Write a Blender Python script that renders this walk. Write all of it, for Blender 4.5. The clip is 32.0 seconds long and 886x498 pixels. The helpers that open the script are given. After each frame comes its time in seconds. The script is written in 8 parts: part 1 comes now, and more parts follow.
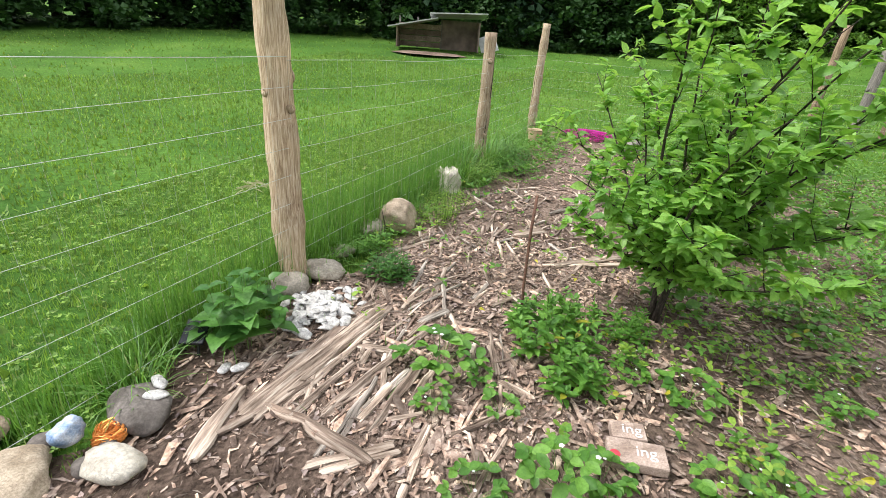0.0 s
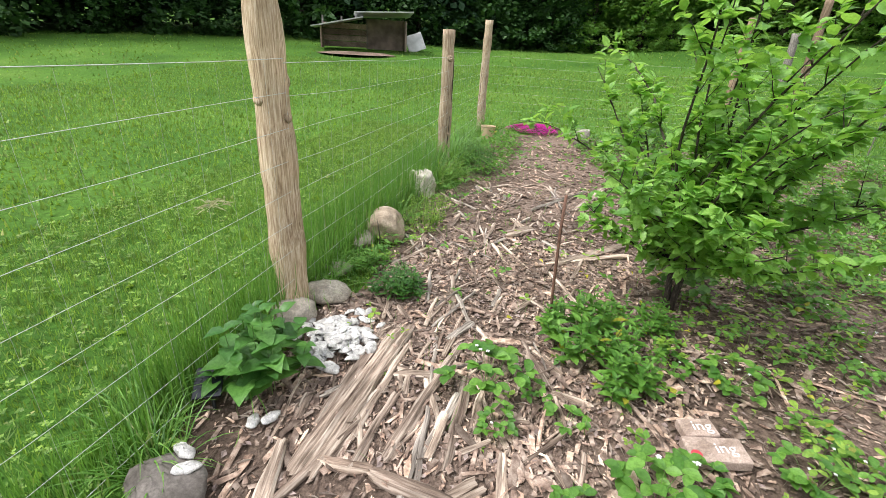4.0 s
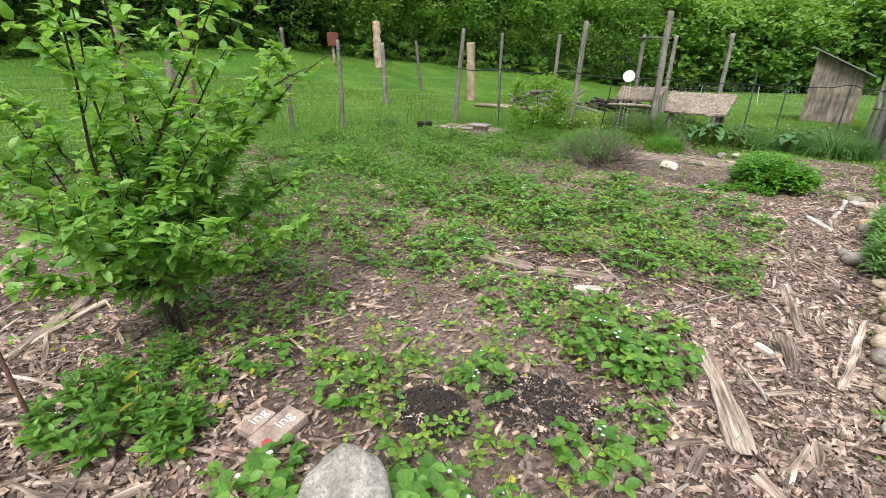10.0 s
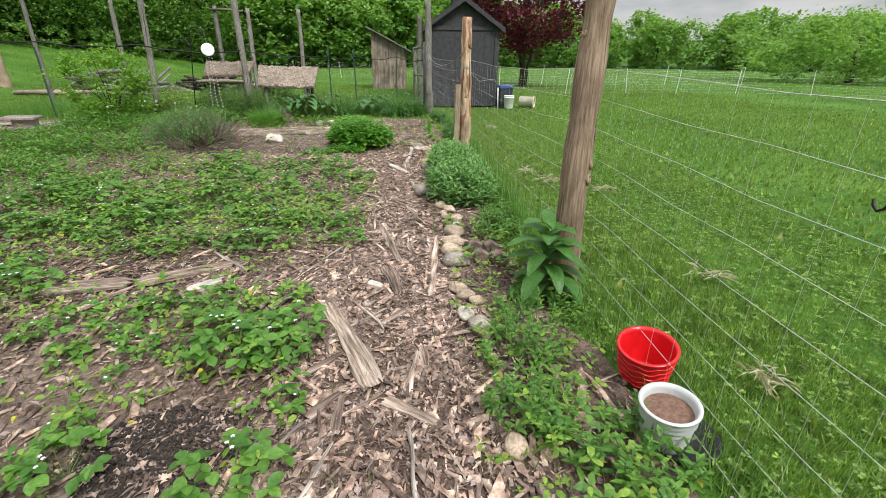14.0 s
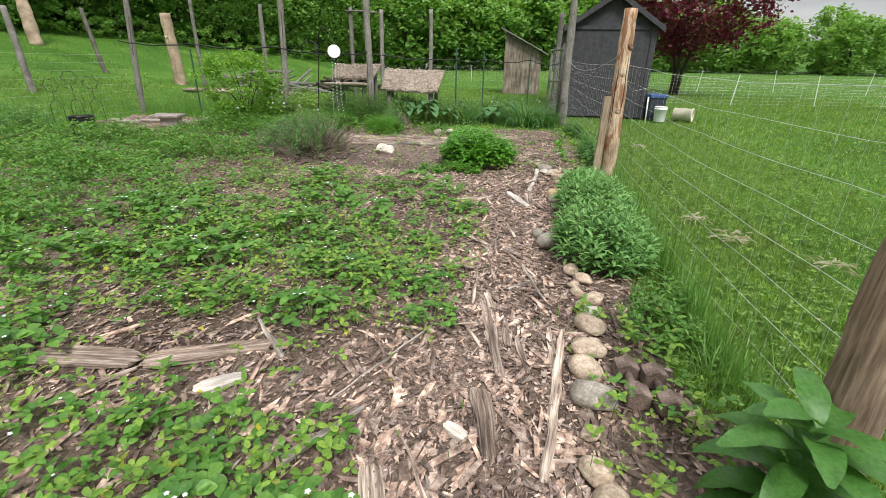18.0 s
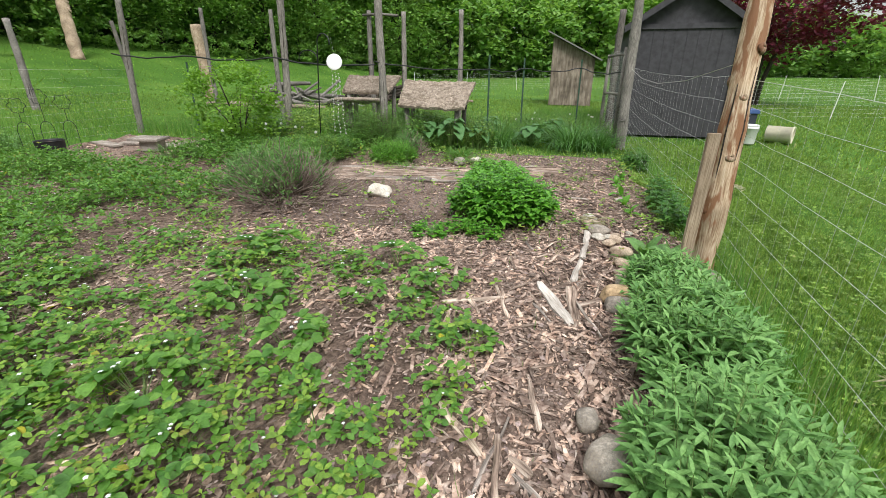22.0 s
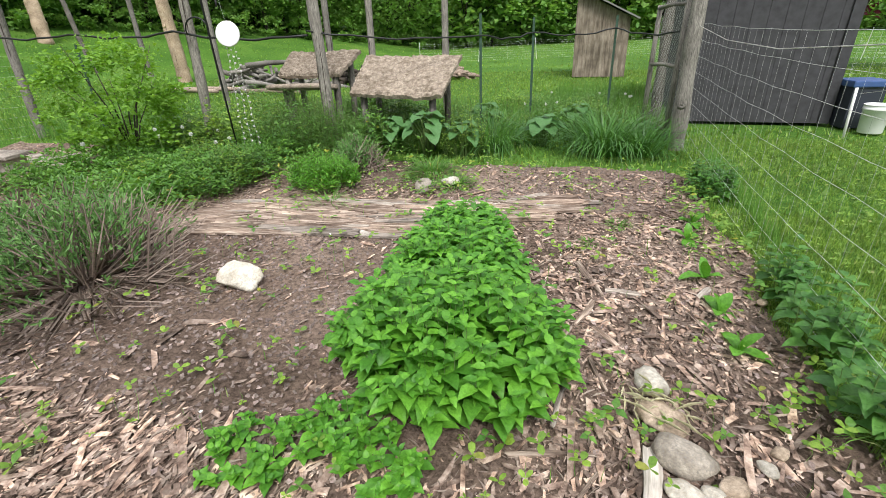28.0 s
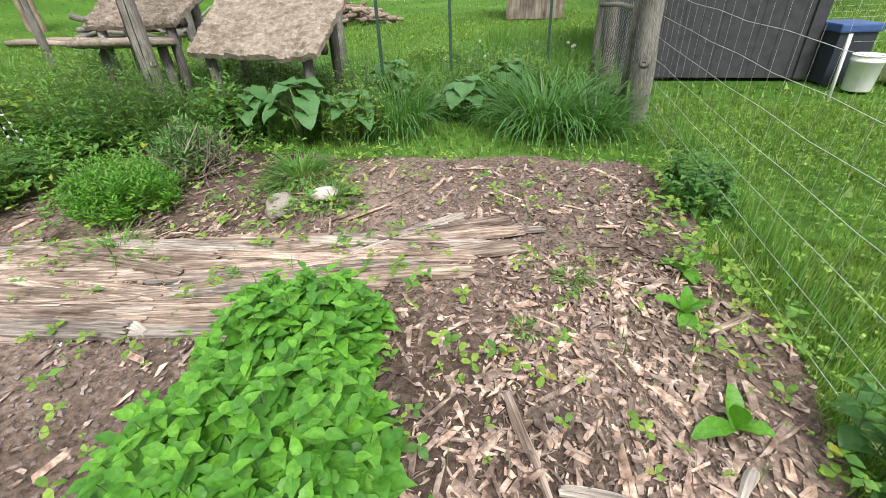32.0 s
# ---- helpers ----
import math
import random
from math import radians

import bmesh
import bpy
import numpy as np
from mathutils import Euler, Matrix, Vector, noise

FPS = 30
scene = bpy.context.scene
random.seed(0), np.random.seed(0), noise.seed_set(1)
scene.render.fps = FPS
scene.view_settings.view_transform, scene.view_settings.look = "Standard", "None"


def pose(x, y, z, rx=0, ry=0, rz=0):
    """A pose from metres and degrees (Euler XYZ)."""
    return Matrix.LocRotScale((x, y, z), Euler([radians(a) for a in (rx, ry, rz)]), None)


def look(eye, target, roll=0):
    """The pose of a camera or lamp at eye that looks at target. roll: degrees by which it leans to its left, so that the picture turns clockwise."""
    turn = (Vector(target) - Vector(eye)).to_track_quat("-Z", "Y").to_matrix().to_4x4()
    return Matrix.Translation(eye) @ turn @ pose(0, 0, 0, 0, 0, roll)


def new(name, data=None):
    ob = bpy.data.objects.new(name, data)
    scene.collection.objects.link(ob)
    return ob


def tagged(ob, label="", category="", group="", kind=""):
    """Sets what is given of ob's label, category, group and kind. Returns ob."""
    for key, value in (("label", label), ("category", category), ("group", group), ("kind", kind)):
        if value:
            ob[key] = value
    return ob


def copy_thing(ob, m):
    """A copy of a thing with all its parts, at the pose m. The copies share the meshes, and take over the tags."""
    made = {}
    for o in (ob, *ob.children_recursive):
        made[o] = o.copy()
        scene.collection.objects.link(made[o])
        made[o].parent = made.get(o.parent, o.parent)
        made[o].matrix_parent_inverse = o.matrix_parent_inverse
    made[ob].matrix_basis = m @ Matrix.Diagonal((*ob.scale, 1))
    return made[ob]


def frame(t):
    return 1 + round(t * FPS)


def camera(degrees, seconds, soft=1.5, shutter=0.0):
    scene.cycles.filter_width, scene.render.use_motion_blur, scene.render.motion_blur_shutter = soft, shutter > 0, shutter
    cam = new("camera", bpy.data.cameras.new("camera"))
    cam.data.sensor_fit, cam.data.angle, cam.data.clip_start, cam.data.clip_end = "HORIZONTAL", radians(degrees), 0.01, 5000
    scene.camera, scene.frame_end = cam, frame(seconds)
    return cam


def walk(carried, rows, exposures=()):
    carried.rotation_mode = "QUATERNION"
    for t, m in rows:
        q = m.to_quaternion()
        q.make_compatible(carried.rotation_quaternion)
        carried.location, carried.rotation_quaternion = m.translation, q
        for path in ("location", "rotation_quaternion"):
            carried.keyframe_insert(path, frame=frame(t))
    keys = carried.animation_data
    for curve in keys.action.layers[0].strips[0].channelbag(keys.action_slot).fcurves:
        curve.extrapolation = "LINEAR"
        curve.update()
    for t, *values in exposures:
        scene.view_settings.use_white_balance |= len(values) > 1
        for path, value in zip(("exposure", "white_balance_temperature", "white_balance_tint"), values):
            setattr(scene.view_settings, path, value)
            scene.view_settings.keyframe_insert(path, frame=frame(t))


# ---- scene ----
cam = camera(89.2, 32.0, soft=0.5)

PATH = [
    (0, (0.255, -1.024, 1.574), (-1.493, -1.740, 0.704), 4.6),
    (0.5, (0.296, -1.030, 1.581), (-1.406, -1.828, 0.692), 6.5),
    (1, (0.285, -1.237, 1.581), (-1.435, -1.987, 0.681), 2.8),
    (1.5, (0.270, -1.325, 1.596), (-1.524, -1.881, 0.701), 1.3),
    (2, (0.267, -1.335, 1.592), (-1.561, -1.788, 0.711), 3.3),
    (2.5, (0.256, -1.314, 1.617), (-1.628, -1.667, 0.807), 4.0),
    (3, (0.256, -1.328, 1.613), (-1.649, -1.651, 0.844), 3.8),
    (3.5, (0.305, -1.417, 1.570), (-1.586, -1.791, 0.791), 3.8),
    (5.5, (-0.195, -2.070, 1.504), (-1.855, -2.513, 0.332), 4.7),
    (6, (-0.285, -2.139, 1.499), (-2.006, -1.899, 0.355), -1.0),
    (6.5, (-0.176, -2.105, 1.501), (-1.785, -1.392, 0.392), 1.8),
    (7, (0.061, -2.146, 1.471), (-1.442, -1.203, 0.385), 4.0),
    (7.5, (0.136, -2.209, 1.516), (-1.356, -1.204, 0.472), 2.9),
    (8, (0.169, -2.233, 1.522), (-1.379, -1.243, 0.546), 2.2),
    (8.5, (0.217, -2.167, 1.522), (-1.284, -1.063, 0.597), 1.7),
    (9, (0.269, -2.063, 1.513), (-1.105, -0.793, 0.606), -0.1),
    (9.5, (0.270, -1.812, 1.530), (-1.001, -0.435, 0.628), -0.2),
    (10, (0.226, -1.494, 1.580), (-1.011, -0.007, 0.816), 0.9),
    (10.5, (0.223, -1.370, 1.588), (-0.994, 0.142, 0.840), 0.4),
    (11, (0.251, -1.312, 1.584), (-0.965, 0.213, 0.861), 1.1),
    (11.5, (0.292, -1.313, 1.575), (-0.849, 0.284, 0.885), 2.0),
    (12, (0.382, -1.223, 1.506), (-0.183, 0.665, 0.841), 3.0),
    (12.5, (0.462, -1.199, 1.487), (0.513, 0.760, 0.789), 2.0),
    (13, (0.479, -1.188, 1.486), (0.729, 0.740, 0.746), 2.0),
    (13.5, (0.472, -1.195, 1.478), (0.700, 0.714, 0.687), 1.4),
    (15.5, (0.384, -1.176, 1.477), (0.304, 0.723, 0.631), -0.1),
    (16, (0.440, -0.958, 1.491), (0.255, 0.932, 0.645), -0.0),
    (16.5, (0.504, -0.730, 1.486), (0.222, 1.148, 0.640), 1.2),
    (17, (0.488, -0.447, 1.478), (0.175, 1.426, 0.629), 0.8),
    (17.5, (0.445, -0.140, 1.475), (0.122, 1.738, 0.643), 0.7),
    (18, (0.440, 0.158, 1.477), (0.101, 2.040, 0.658), 0.9),
    (18.5, (0.452, 0.467, 1.494), (0.046, 2.347, 0.701), 0.7),
    (19, (0.408, 0.750, 1.476), (-0.017, 2.624, 0.679), 0.7),
    (19.5, (0.362, 1.024, 1.489), (-0.064, 2.902, 0.702), 0.3),
    (20, (0.434, 1.336, 1.483), (0.012, 3.215, 0.697), 0.5),
    (20.5, (0.489, 1.585, 1.483), (0.019, 3.451, 0.693), 0.9),
    (21, (0.446, 1.871, 1.514), (-0.046, 3.729, 0.721), 0.8),
    (21.5, (0.420, 2.092, 1.508), (-0.106, 3.940, 0.712), 0.4),
    (22, (0.427, 2.333, 1.517), (-0.114, 4.178, 0.723), 0.0),
    (22.5, (0.437, 2.583, 1.522), (-0.159, 4.415, 0.737), -0.4),
    (23, (0.407, 2.788, 1.511), (-0.224, 4.605, 0.718), -0.8),
    (23.5, (0.320, 3.099, 1.525), (-0.279, 4.928, 0.735), -1.0),
    (24, (0.310, 3.319, 1.506), (-0.229, 5.164, 0.710), -2.4),
    (24.5, (0.328, 3.518, 1.517), (-0.234, 5.352, 0.713), -2.2),
    (25, (0.357, 3.691, 1.488), (-0.341, 5.478, 0.684), -1.9),
    (25.5, (0.320, 3.877, 1.487), (-0.381, 5.657, 0.670), -1.5),
    (27.5, (0.320, 4.989, 1.471), (-0.389, 6.733, 0.588), -1.7),
    (28, (0.319, 5.282, 1.458), (-0.322, 7.045, 0.557), -2.5),
    (28.5, (0.294, 5.591, 1.465), (-0.299, 7.367, 0.558), -2.5),
    (29, (0.340, 5.801, 1.448), (-0.210, 7.585, 0.529), -2.4),
    (29.5, (0.414, 5.974, 1.441), (-0.128, 7.762, 0.525), -1.9),
    (30, (0.413, 6.122, 1.423), (-0.138, 7.900, 0.496), -2.1),
    (30.5, (0.391, 6.384, 1.403), (0.059, 8.207, 0.457), -0.3),
    (31, (0.316, 6.522, 1.386), (0.021, 8.340, 0.422), -0.5),
    (31.5, (0.278, 6.690, 1.382), (-0.095, 8.484, 0.397), -1.1),
    (32, (0.293, 7.006, 1.361), (-0.096, 8.723, 0.253), -2.6),
]
EXPOSURES = [(0.0, 0.85), (3.5, 0.85), (6.0, 0.75), (7.0, 0.75), (9.0, 0.70), (10.0, 0.64), (12.0, 0.56), (13.0, 0.46), (16.0, 0.52), (20.0, 0.49), (22.0, 0.49), (25.5, 0.58), (28.0, 0.66), (32.0, 0.76)]
walk(cam, [(t, look(eye, target, roll)) for t, eye, target, roll in PATH], EXPOSURES)

# ---- world and light ----
world = bpy.data.worlds.new("overcast_sky")
scene.world = world
world.use_nodes = True
wn, wl = world.node_tree.nodes, world.node_tree.links
wn.clear()
w_out = wn.new("ShaderNodeOutputWorld")
w_bg = wn.new("ShaderNodeBackground")
w_sky = wn.new("ShaderNodeTexSky")
w_sky.sky_type = "NISHITA"
w_sky.sun_disc = False
w_sky.sun_elevation = radians(52)
w_sky.sun_rotation = radians(205)
w_sky.air_density, w_sky.dust_density = 1.2, 2.0
w_scale = wn.new("ShaderNodeMix")
w_scale.data_type = "RGBA"
w_scale.blend_type = "MULTIPLY"
w_scale.inputs[0].default_value = 1.0
w_scale.inputs[7].default_value = (0.10, 0.10, 0.10, 1)
w_co = wn.new("ShaderNodeTexCoord")
w_map = wn.new("ShaderNodeMapping")
w_map.inputs["Scale"].default_value = (1.6, 1.6, 5.5)
w_noise = wn.new("ShaderNodeTexNoise")
w_noise.inputs["Scale"].default_value = 2.2
w_noise.inputs["Detail"].default_value = 7
w_noise.inputs["Roughness"].default_value = 0.55
w_ramp = wn.new("ShaderNodeValToRGB")
w_ramp.color_ramp.elements[0].position, w_ramp.color_ramp.elements[0].color = 0.32, (0.46, 0.48, 0.52, 1)
w_ramp.color_ramp.elements[1].position, w_ramp.color_ramp.elements[1].color = 0.66, (1.0, 1.0, 1.0, 1)
w_mix = wn.new("ShaderNodeMix")
w_mix.data_type = "RGBA"
w_mix.inputs[0].default_value = 0.86
wl.new(w_sky.outputs[0], w_scale.inputs[6])
wl.new(w_co.outputs["Generated"], w_map.inputs[0])
wl.new(w_map.outputs[0], w_noise.inputs["Vector"])
wl.new(w_noise.outputs["Fac"], w_ramp.inputs[0])
wl.new(w_scale.outputs[2], w_mix.inputs[6])
wl.new(w_ramp.outputs[0], w_mix.inputs[7])
w_xyz = wn.new("ShaderNodeSeparateXYZ")
w_rise = wn.new("ShaderNodeMapRange")
w_rise.inputs["From Min"].default_value, w_rise.inputs["From Max"].default_value = 0.0, 1.0
w_rise.inputs["To Min"].default_value, w_rise.inputs["To Max"].default_value = 0.50, 1.65
w_over = wn.new("ShaderNodeVectorMath")
w_over.operation = "SCALE"
wl.new(w_co.outputs["Generated"], w_xyz.inputs[0])
wl.new(w_xyz.outputs["Z"], w_rise.inputs["Value"])
wl.new(w_mix.outputs[2], w_over.inputs[0])
wl.new(w_rise.outputs[0], w_over.inputs["Scale"])
wl.new(w_over.outputs[0], w_bg.inputs[0])
w_bg.inputs[1].default_value = 0.95
wl.new(w_bg.outputs[0], w_out.inputs[0])

sun_lamp = new("sun", bpy.data.lights.new("sun", "SUN"))
sun_lamp.data.energy = 2.4
sun_lamp.data.angle = radians(16)
sun_lamp.data.color = (1.0, 0.97, 0.93)
sun_lamp.matrix_world = look((7.0, -13.0, 20.0), (0, 0, 0))


# ---- materials ----
def base_mat(name):
    m = bpy.data.materials.new(name)
    m.use_nodes = True
    return m, m.node_tree.nodes, m.node_tree.links, m.node_tree.nodes["Principled BSDF"]


def ramp_node(n, stops):
    r = n.new("ShaderNodeValToRGB")
    els = r.color_ramp.elements
    while len(els) < len(stops):
        els.new(0.5)
    for e, (p, c) in zip(els, stops):
        e.position, e.color = p, (*c, 1)
    return r


def noise_node(n, l, scale, detail=5, rough=0.55, coord="Object", stretch=(1, 1, 1)):
    co = n.new("ShaderNodeTexCoord")
    mp = n.new("ShaderNodeMapping")
    mp.inputs["Scale"].default_value = stretch
    t = n.new("ShaderNodeTexNoise")
    t.inputs["Scale"].default_value, t.inputs["Detail"].default_value, t.inputs["Roughness"].default_value = scale, detail, rough
    l.new(co.outputs[coord], mp.inputs[0])
    l.new(mp.outputs[0], t.inputs["Vector"])
    return t


def mix_node(n, l, fac, a, b, mode="MIX"):
    m = n.new("ShaderNodeMix")
    m.data_type = "RGBA"
    m.blend_type = mode
    for sock, v in ((m.inputs[0], fac), (m.inputs[6], a), (m.inputs[7], b)):
        if hasattr(v, "is_output"):
            l.new(v, sock)
        elif isinstance(v, (int, float)):
            sock.default_value = v
        else:
            sock.default_value = (*v, 1)
    return m.outputs[2]


def bump_to(n, l, bsdf, height, strength=0.4, dist=0.01):
    b = n.new("ShaderNodeBump")
    b.inputs["Strength"].default_value, b.inputs["Distance"].default_value = strength, dist
    l.new(height, b.inputs["Height"])
    l.new(b.outputs[0], bsdf.inputs["Normal"])


def leaf_mat(name, dark, light, rough=0.5, trans=0.3, odd=None, odd_at=0.95, clump=0.0):
    """Leaves that differ island by island, with light that passes through."""
    m, n, l, b = base_mat(name)
    dark, light = [(c[0] * 0.98, c[1], c[2] * 1.1 + 0.004) for c in (dark, light)]
    geo = n.new("ShaderNodeNewGeometry")
    stops = [(0.0, dark), (0.55, tuple((p + q) / 2 for p, q in zip(dark, light))), (0.9, light)]
    if odd:
        stops += [(odd_at, light), (min(odd_at + 0.01, 1.0), odd)]
    r = ramp_node(n, stops)
    l.new(geo.outputs["Random Per Island"], r.inputs[0])
    big = noise_node(n, l, 1.3, 3)
    col = mix_node(n, l, 0.35, r.outputs[0], mix_node(n, l, big.outputs["Fac"], tuple(c * 0.6 for c in dark), light))
    fine = noise_node(n, l, 70, 4, 0.7)
    rf = ramp_node(n, [(0.36, (0.66, 0.70, 0.66)), (0.62, (1.16, 1.14, 1.16))])
    l.new(fine.outputs["Fac"], rf.inputs[0])
    col = mix_node(n, l, 1.0, col, rf.outputs[0], "MULTIPLY")
    if clump:
        mid = noise_node(n, l, 7.0, 5, 0.65)
        rc = ramp_node(n, [(0.36, (1 - clump,) * 3), (0.52, (1.0, 1.0, 1.0)), (0.68, (1 + clump * 0.8, 1 + clump * 0.6, 1 + clump * 0.4))])
        l.new(mid.outputs["Fac"], rc.inputs[0])
        col = mix_node(n, l, 1.0, col, rc.outputs[0], "MULTIPLY")
    bump_to(n, l, b, fine.outputs["Fac"], 0.35, 0.004)
    l.new(col, b.inputs["Base Color"])
    b.inputs["Roughness"].default_value = rough
    b.inputs["Specular IOR Level"].default_value = 0.35
    tr = n.new("ShaderNodeBsdfTranslucent")
    l.new(mix_node(n, l, 0.5, col, (light[0] * 1.5, light[1] * 1.5, light[2] * 0.6)), tr.inputs[0])
    ms = n.new("ShaderNodeMixShader")
    ms.inputs[0].default_value = trans
    l.new(b.outputs[0], ms.inputs[1])
    l.new(tr.outputs[0], ms.inputs[2])
    l.new(ms.outputs[0], n["Material Output"].inputs[0])
    return m


def wood_mat(name, dark, mid, light, grain=(30, 30, 2.0), rough=0.85, bump=0.5, per_island=0.0, rough_scale=6.0, patch=None):
    """Weathered wood, with fibres along the object's z."""
    m, n, l, b = base_mat(name)
    fib = noise_node(n, l, rough_scale, 8, 0.65, "Object", grain)
    r = ramp_node(n, [(0.34, dark), (0.5, mid), (0.64, light)])
    l.new(fib.outputs["Fac"], r.inputs[0])
    blot = noise_node(n, l, 2.2, 4)
    rb = ramp_node(n, [(0.35, (0.62, 0.6, 0.58)), (0.65, (1.12, 1.1, 1.08))])
    l.new(blot.outputs["Fac"], rb.inputs[0])
    col = mix_node(n, l, 1.0, r.outputs[0], rb.outputs[0], "MULTIPLY")
    if patch:
        pn = noise_node(n, l, 9.0, 4, 0.6, "Object", (1.2, 1.2, 0.3))
        rp = ramp_node(n, [(0.49, (0, 0, 0)), (0.56, (0.9, 0.9, 0.9))])
        l.new(pn.outputs["Fac"], rp.inputs[0])
        col = mix_node(n, l, rp.outputs[0], col, patch)
    oi = n.new("ShaderNodeObjectInfo")
    ro = ramp_node(n, [(0.0, (0.66, 0.64, 0.63)), (0.5, (0.95, 0.95, 0.95)), (1.0, (1.22, 1.2, 1.17))])
    l.new(oi.outputs["Random"], ro.inputs[0])
    if not per_island:
        col = mix_node(n, l, 1.0, col, ro.outputs[0], "MULTIPLY")
    if per_island:
        geo = n.new("ShaderNodeNewGeometry")
        ri = ramp_node(n, [(0.0, (1 - per_island,) * 3), (0.6, (1.0, 1.0, 1.0)), (1.0, (1 + per_island * 0.9, 1 + per_island * 0.8, 1 + per_island * 0.65))])
        l.new(geo.outputs["Random Per Island"], ri.inputs[0])
        col = mix_node(n, l, 1.0, col, ri.outputs[0], "MULTIPLY")
    l.new(col, b.inputs["Base Color"])
    b.inputs["Roughness"].default_value = rough
    b.inputs["Specular IOR Level"].default_value = 0.25
    bump_to(n, l, b, fib.outputs["Fac"], bump, 0.008)
    return m


def stone_mat(name, a, c, speck=None, scale=9.0, rough=0.8, bump=0.35):
    m, n, l, b = base_mat(name)
    t = noise_node(n, l, scale, 8, 0.6)
    r = ramp_node(n, [(0.3, a), (0.7, c)])
    l.new(t.outputs["Fac"], r.inputs[0])
    oi = n.new("ShaderNodeObjectInfo")
    ro = ramp_node(n, [(0.0, (0.82, 0.8, 0.78)), (1.0, (1.15, 1.12, 1.08))])
    l.new(oi.outputs["Random"], ro.inputs[0])
    col = mix_node(n, l, 1.0, r.outputs[0], ro.outputs[0], "MULTIPLY")
    fine = noise_node(n, l, scale * 7, 6, 0.7)
    rf = ramp_node(n, [(0.34, (0.6, 0.58, 0.56)), (0.62, (1.16, 1.15, 1.14))])
    l.new(fine.outputs["Fac"], rf.inputs[0])
    col = mix_node(n, l, 1.0, col, rf.outputs[0], "MULTIPLY")
    stain = noise_node(n, l, 5.5, 3, 0.6)
    rn = ramp_node(n, [(0.38, (0.70, 0.68, 0.65)), (0.50, (1.0, 1.0, 1.0))])
    l.new(stain.outputs["Fac"], rn.inputs[0])
    col = mix_node(n, l, 1.0, col, rn.outputs[0], "MULTIPLY")
    if speck:
        sp = noise_node(n, l, scale * 13, 4, 0.75)
        rs = ramp_node(n, [(0.49, (0, 0, 0)), (0.64, (1, 1, 1))])
        l.new(sp.outputs["Fac"], rs.inputs[0])
        col = mix_node(n, l, rs.outputs[0], col, speck)
    l.new(col, b.inputs["Base Color"])
    b.inputs["Roughness"].default_value = rough
    bump_to(n, l, b, fine.outputs["Fac"], min(1.0, bump * 1.6), 0.006)
    return m


def plain_mat(name, colour, rough=0.5, metal=0.0, vary=0.12, scale=6.0, bump=0.1):
    m, n, l, b = base_mat(name)
    t = noise_node(n, l, scale, 6)
    r = ramp_node(n, [(0.3, tuple(c * (1 - vary) for c in colour)), (0.7, tuple(min(c * (1 + vary), 1) for c in colour))])
    l.new(t.outputs["Fac"], r.inputs[0])
    l.new(r.outputs[0], b.inputs["Base Color"])
    b.inputs["Roughness"].default_value, b.inputs["Metallic"].default_value = rough, metal
    if bump:
        bump_to(n, l, b, t.outputs["Fac"], bump, 0.004)
    return m


M_LAWN_BLADE = leaf_mat("lawn_grass", (0.032, 0.105, 0.013), (0.325, 0.50, 0.085), 0.5, 0.3, (0.42, 0.39, 0.18), 0.955, 0.6)
M_TALL_GRASS = leaf_mat("tall_grass", (0.045, 0.15, 0.022), (0.22, 0.42, 0.075), 0.45, 0.3, (0.38, 0.36, 0.18), 0.96, 0.3)
M_STRAW_LEAF = leaf_mat("strawberry_leaf", (0.04, 0.14, 0.018), (0.19, 0.38, 0.055), 0.45, 0.3, (0.42, 0.34, 0.03), 0.975)
M_WEED_LEAF = leaf_mat("weed_leaf", (0.07, 0.18, 0.02), (0.32, 0.48, 0.062), 0.5, 0.3, (0.3, 0.25, 0.06), 0.96)
M_BALM_LEAF = leaf_mat("balm_leaf", (0.04, 0.16, 0.015), (0.19, 0.46, 0.04), 0.42, 0.28)
M_SAGE_LEAF = leaf_mat("sage_leaf", (0.08, 0.215, 0.045), (0.26, 0.47, 0.13), 0.6, 0.2)
M_DARK_LEAF = leaf_mat("dark_leaf", (0.03, 0.11, 0.02), (0.13, 0.30, 0.05), 0.4, 0.25)
M_TREE_LEAF = leaf_mat("fruit_tree_leaf", (0.085, 0.24, 0.035), (0.37, 0.62, 0.13), 0.4, 0.4)
M_FOREST_LEAF = leaf_mat("forest_leaf", (0.085, 0.22, 0.045), (0.31, 0.51, 0.105), 0.55, 0.42)
M_PINE_LEAF = leaf_mat("conifer_leaf", (0.012, 0.045, 0.018), (0.05, 0.11, 0.04), 0.6, 0.15)
# forest leaf darkened: the shade of the woods is put into its colour
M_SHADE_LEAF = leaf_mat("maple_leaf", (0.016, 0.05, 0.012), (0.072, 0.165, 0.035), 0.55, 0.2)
M_PURPLE_LEAF = leaf_mat("purple_leaf", (0.06, 0.008, 0.018), (0.22, 0.03, 0.05), 0.5, 0.25)
M_GREY_LEAF = leaf_mat("lavender_leaf", (0.06, 0.165, 0.035), (0.22, 0.39, 0.11), 0.6, 0.2)
M_PINK = leaf_mat("pink_petals", (0.55, 0.015, 0.30), (0.86, 0.06, 0.55), 0.5, 0.25)
M_WHITE_PETAL = leaf_mat("white_petals", (0.75, 0.75, 0.68), (0.88, 0.88, 0.82), 0.5, 0.2)
M_YELLOW_LEAF = leaf_mat("yellow_leaf", (0.45, 0.42, 0.03), (0.62, 0.56, 0.06), 0.5, 0.3)
M_DRY_STEM = leaf_mat("dry_stem", (0.12, 0.085, 0.058), (0.37, 0.285, 0.215), 0.8, 0.05)
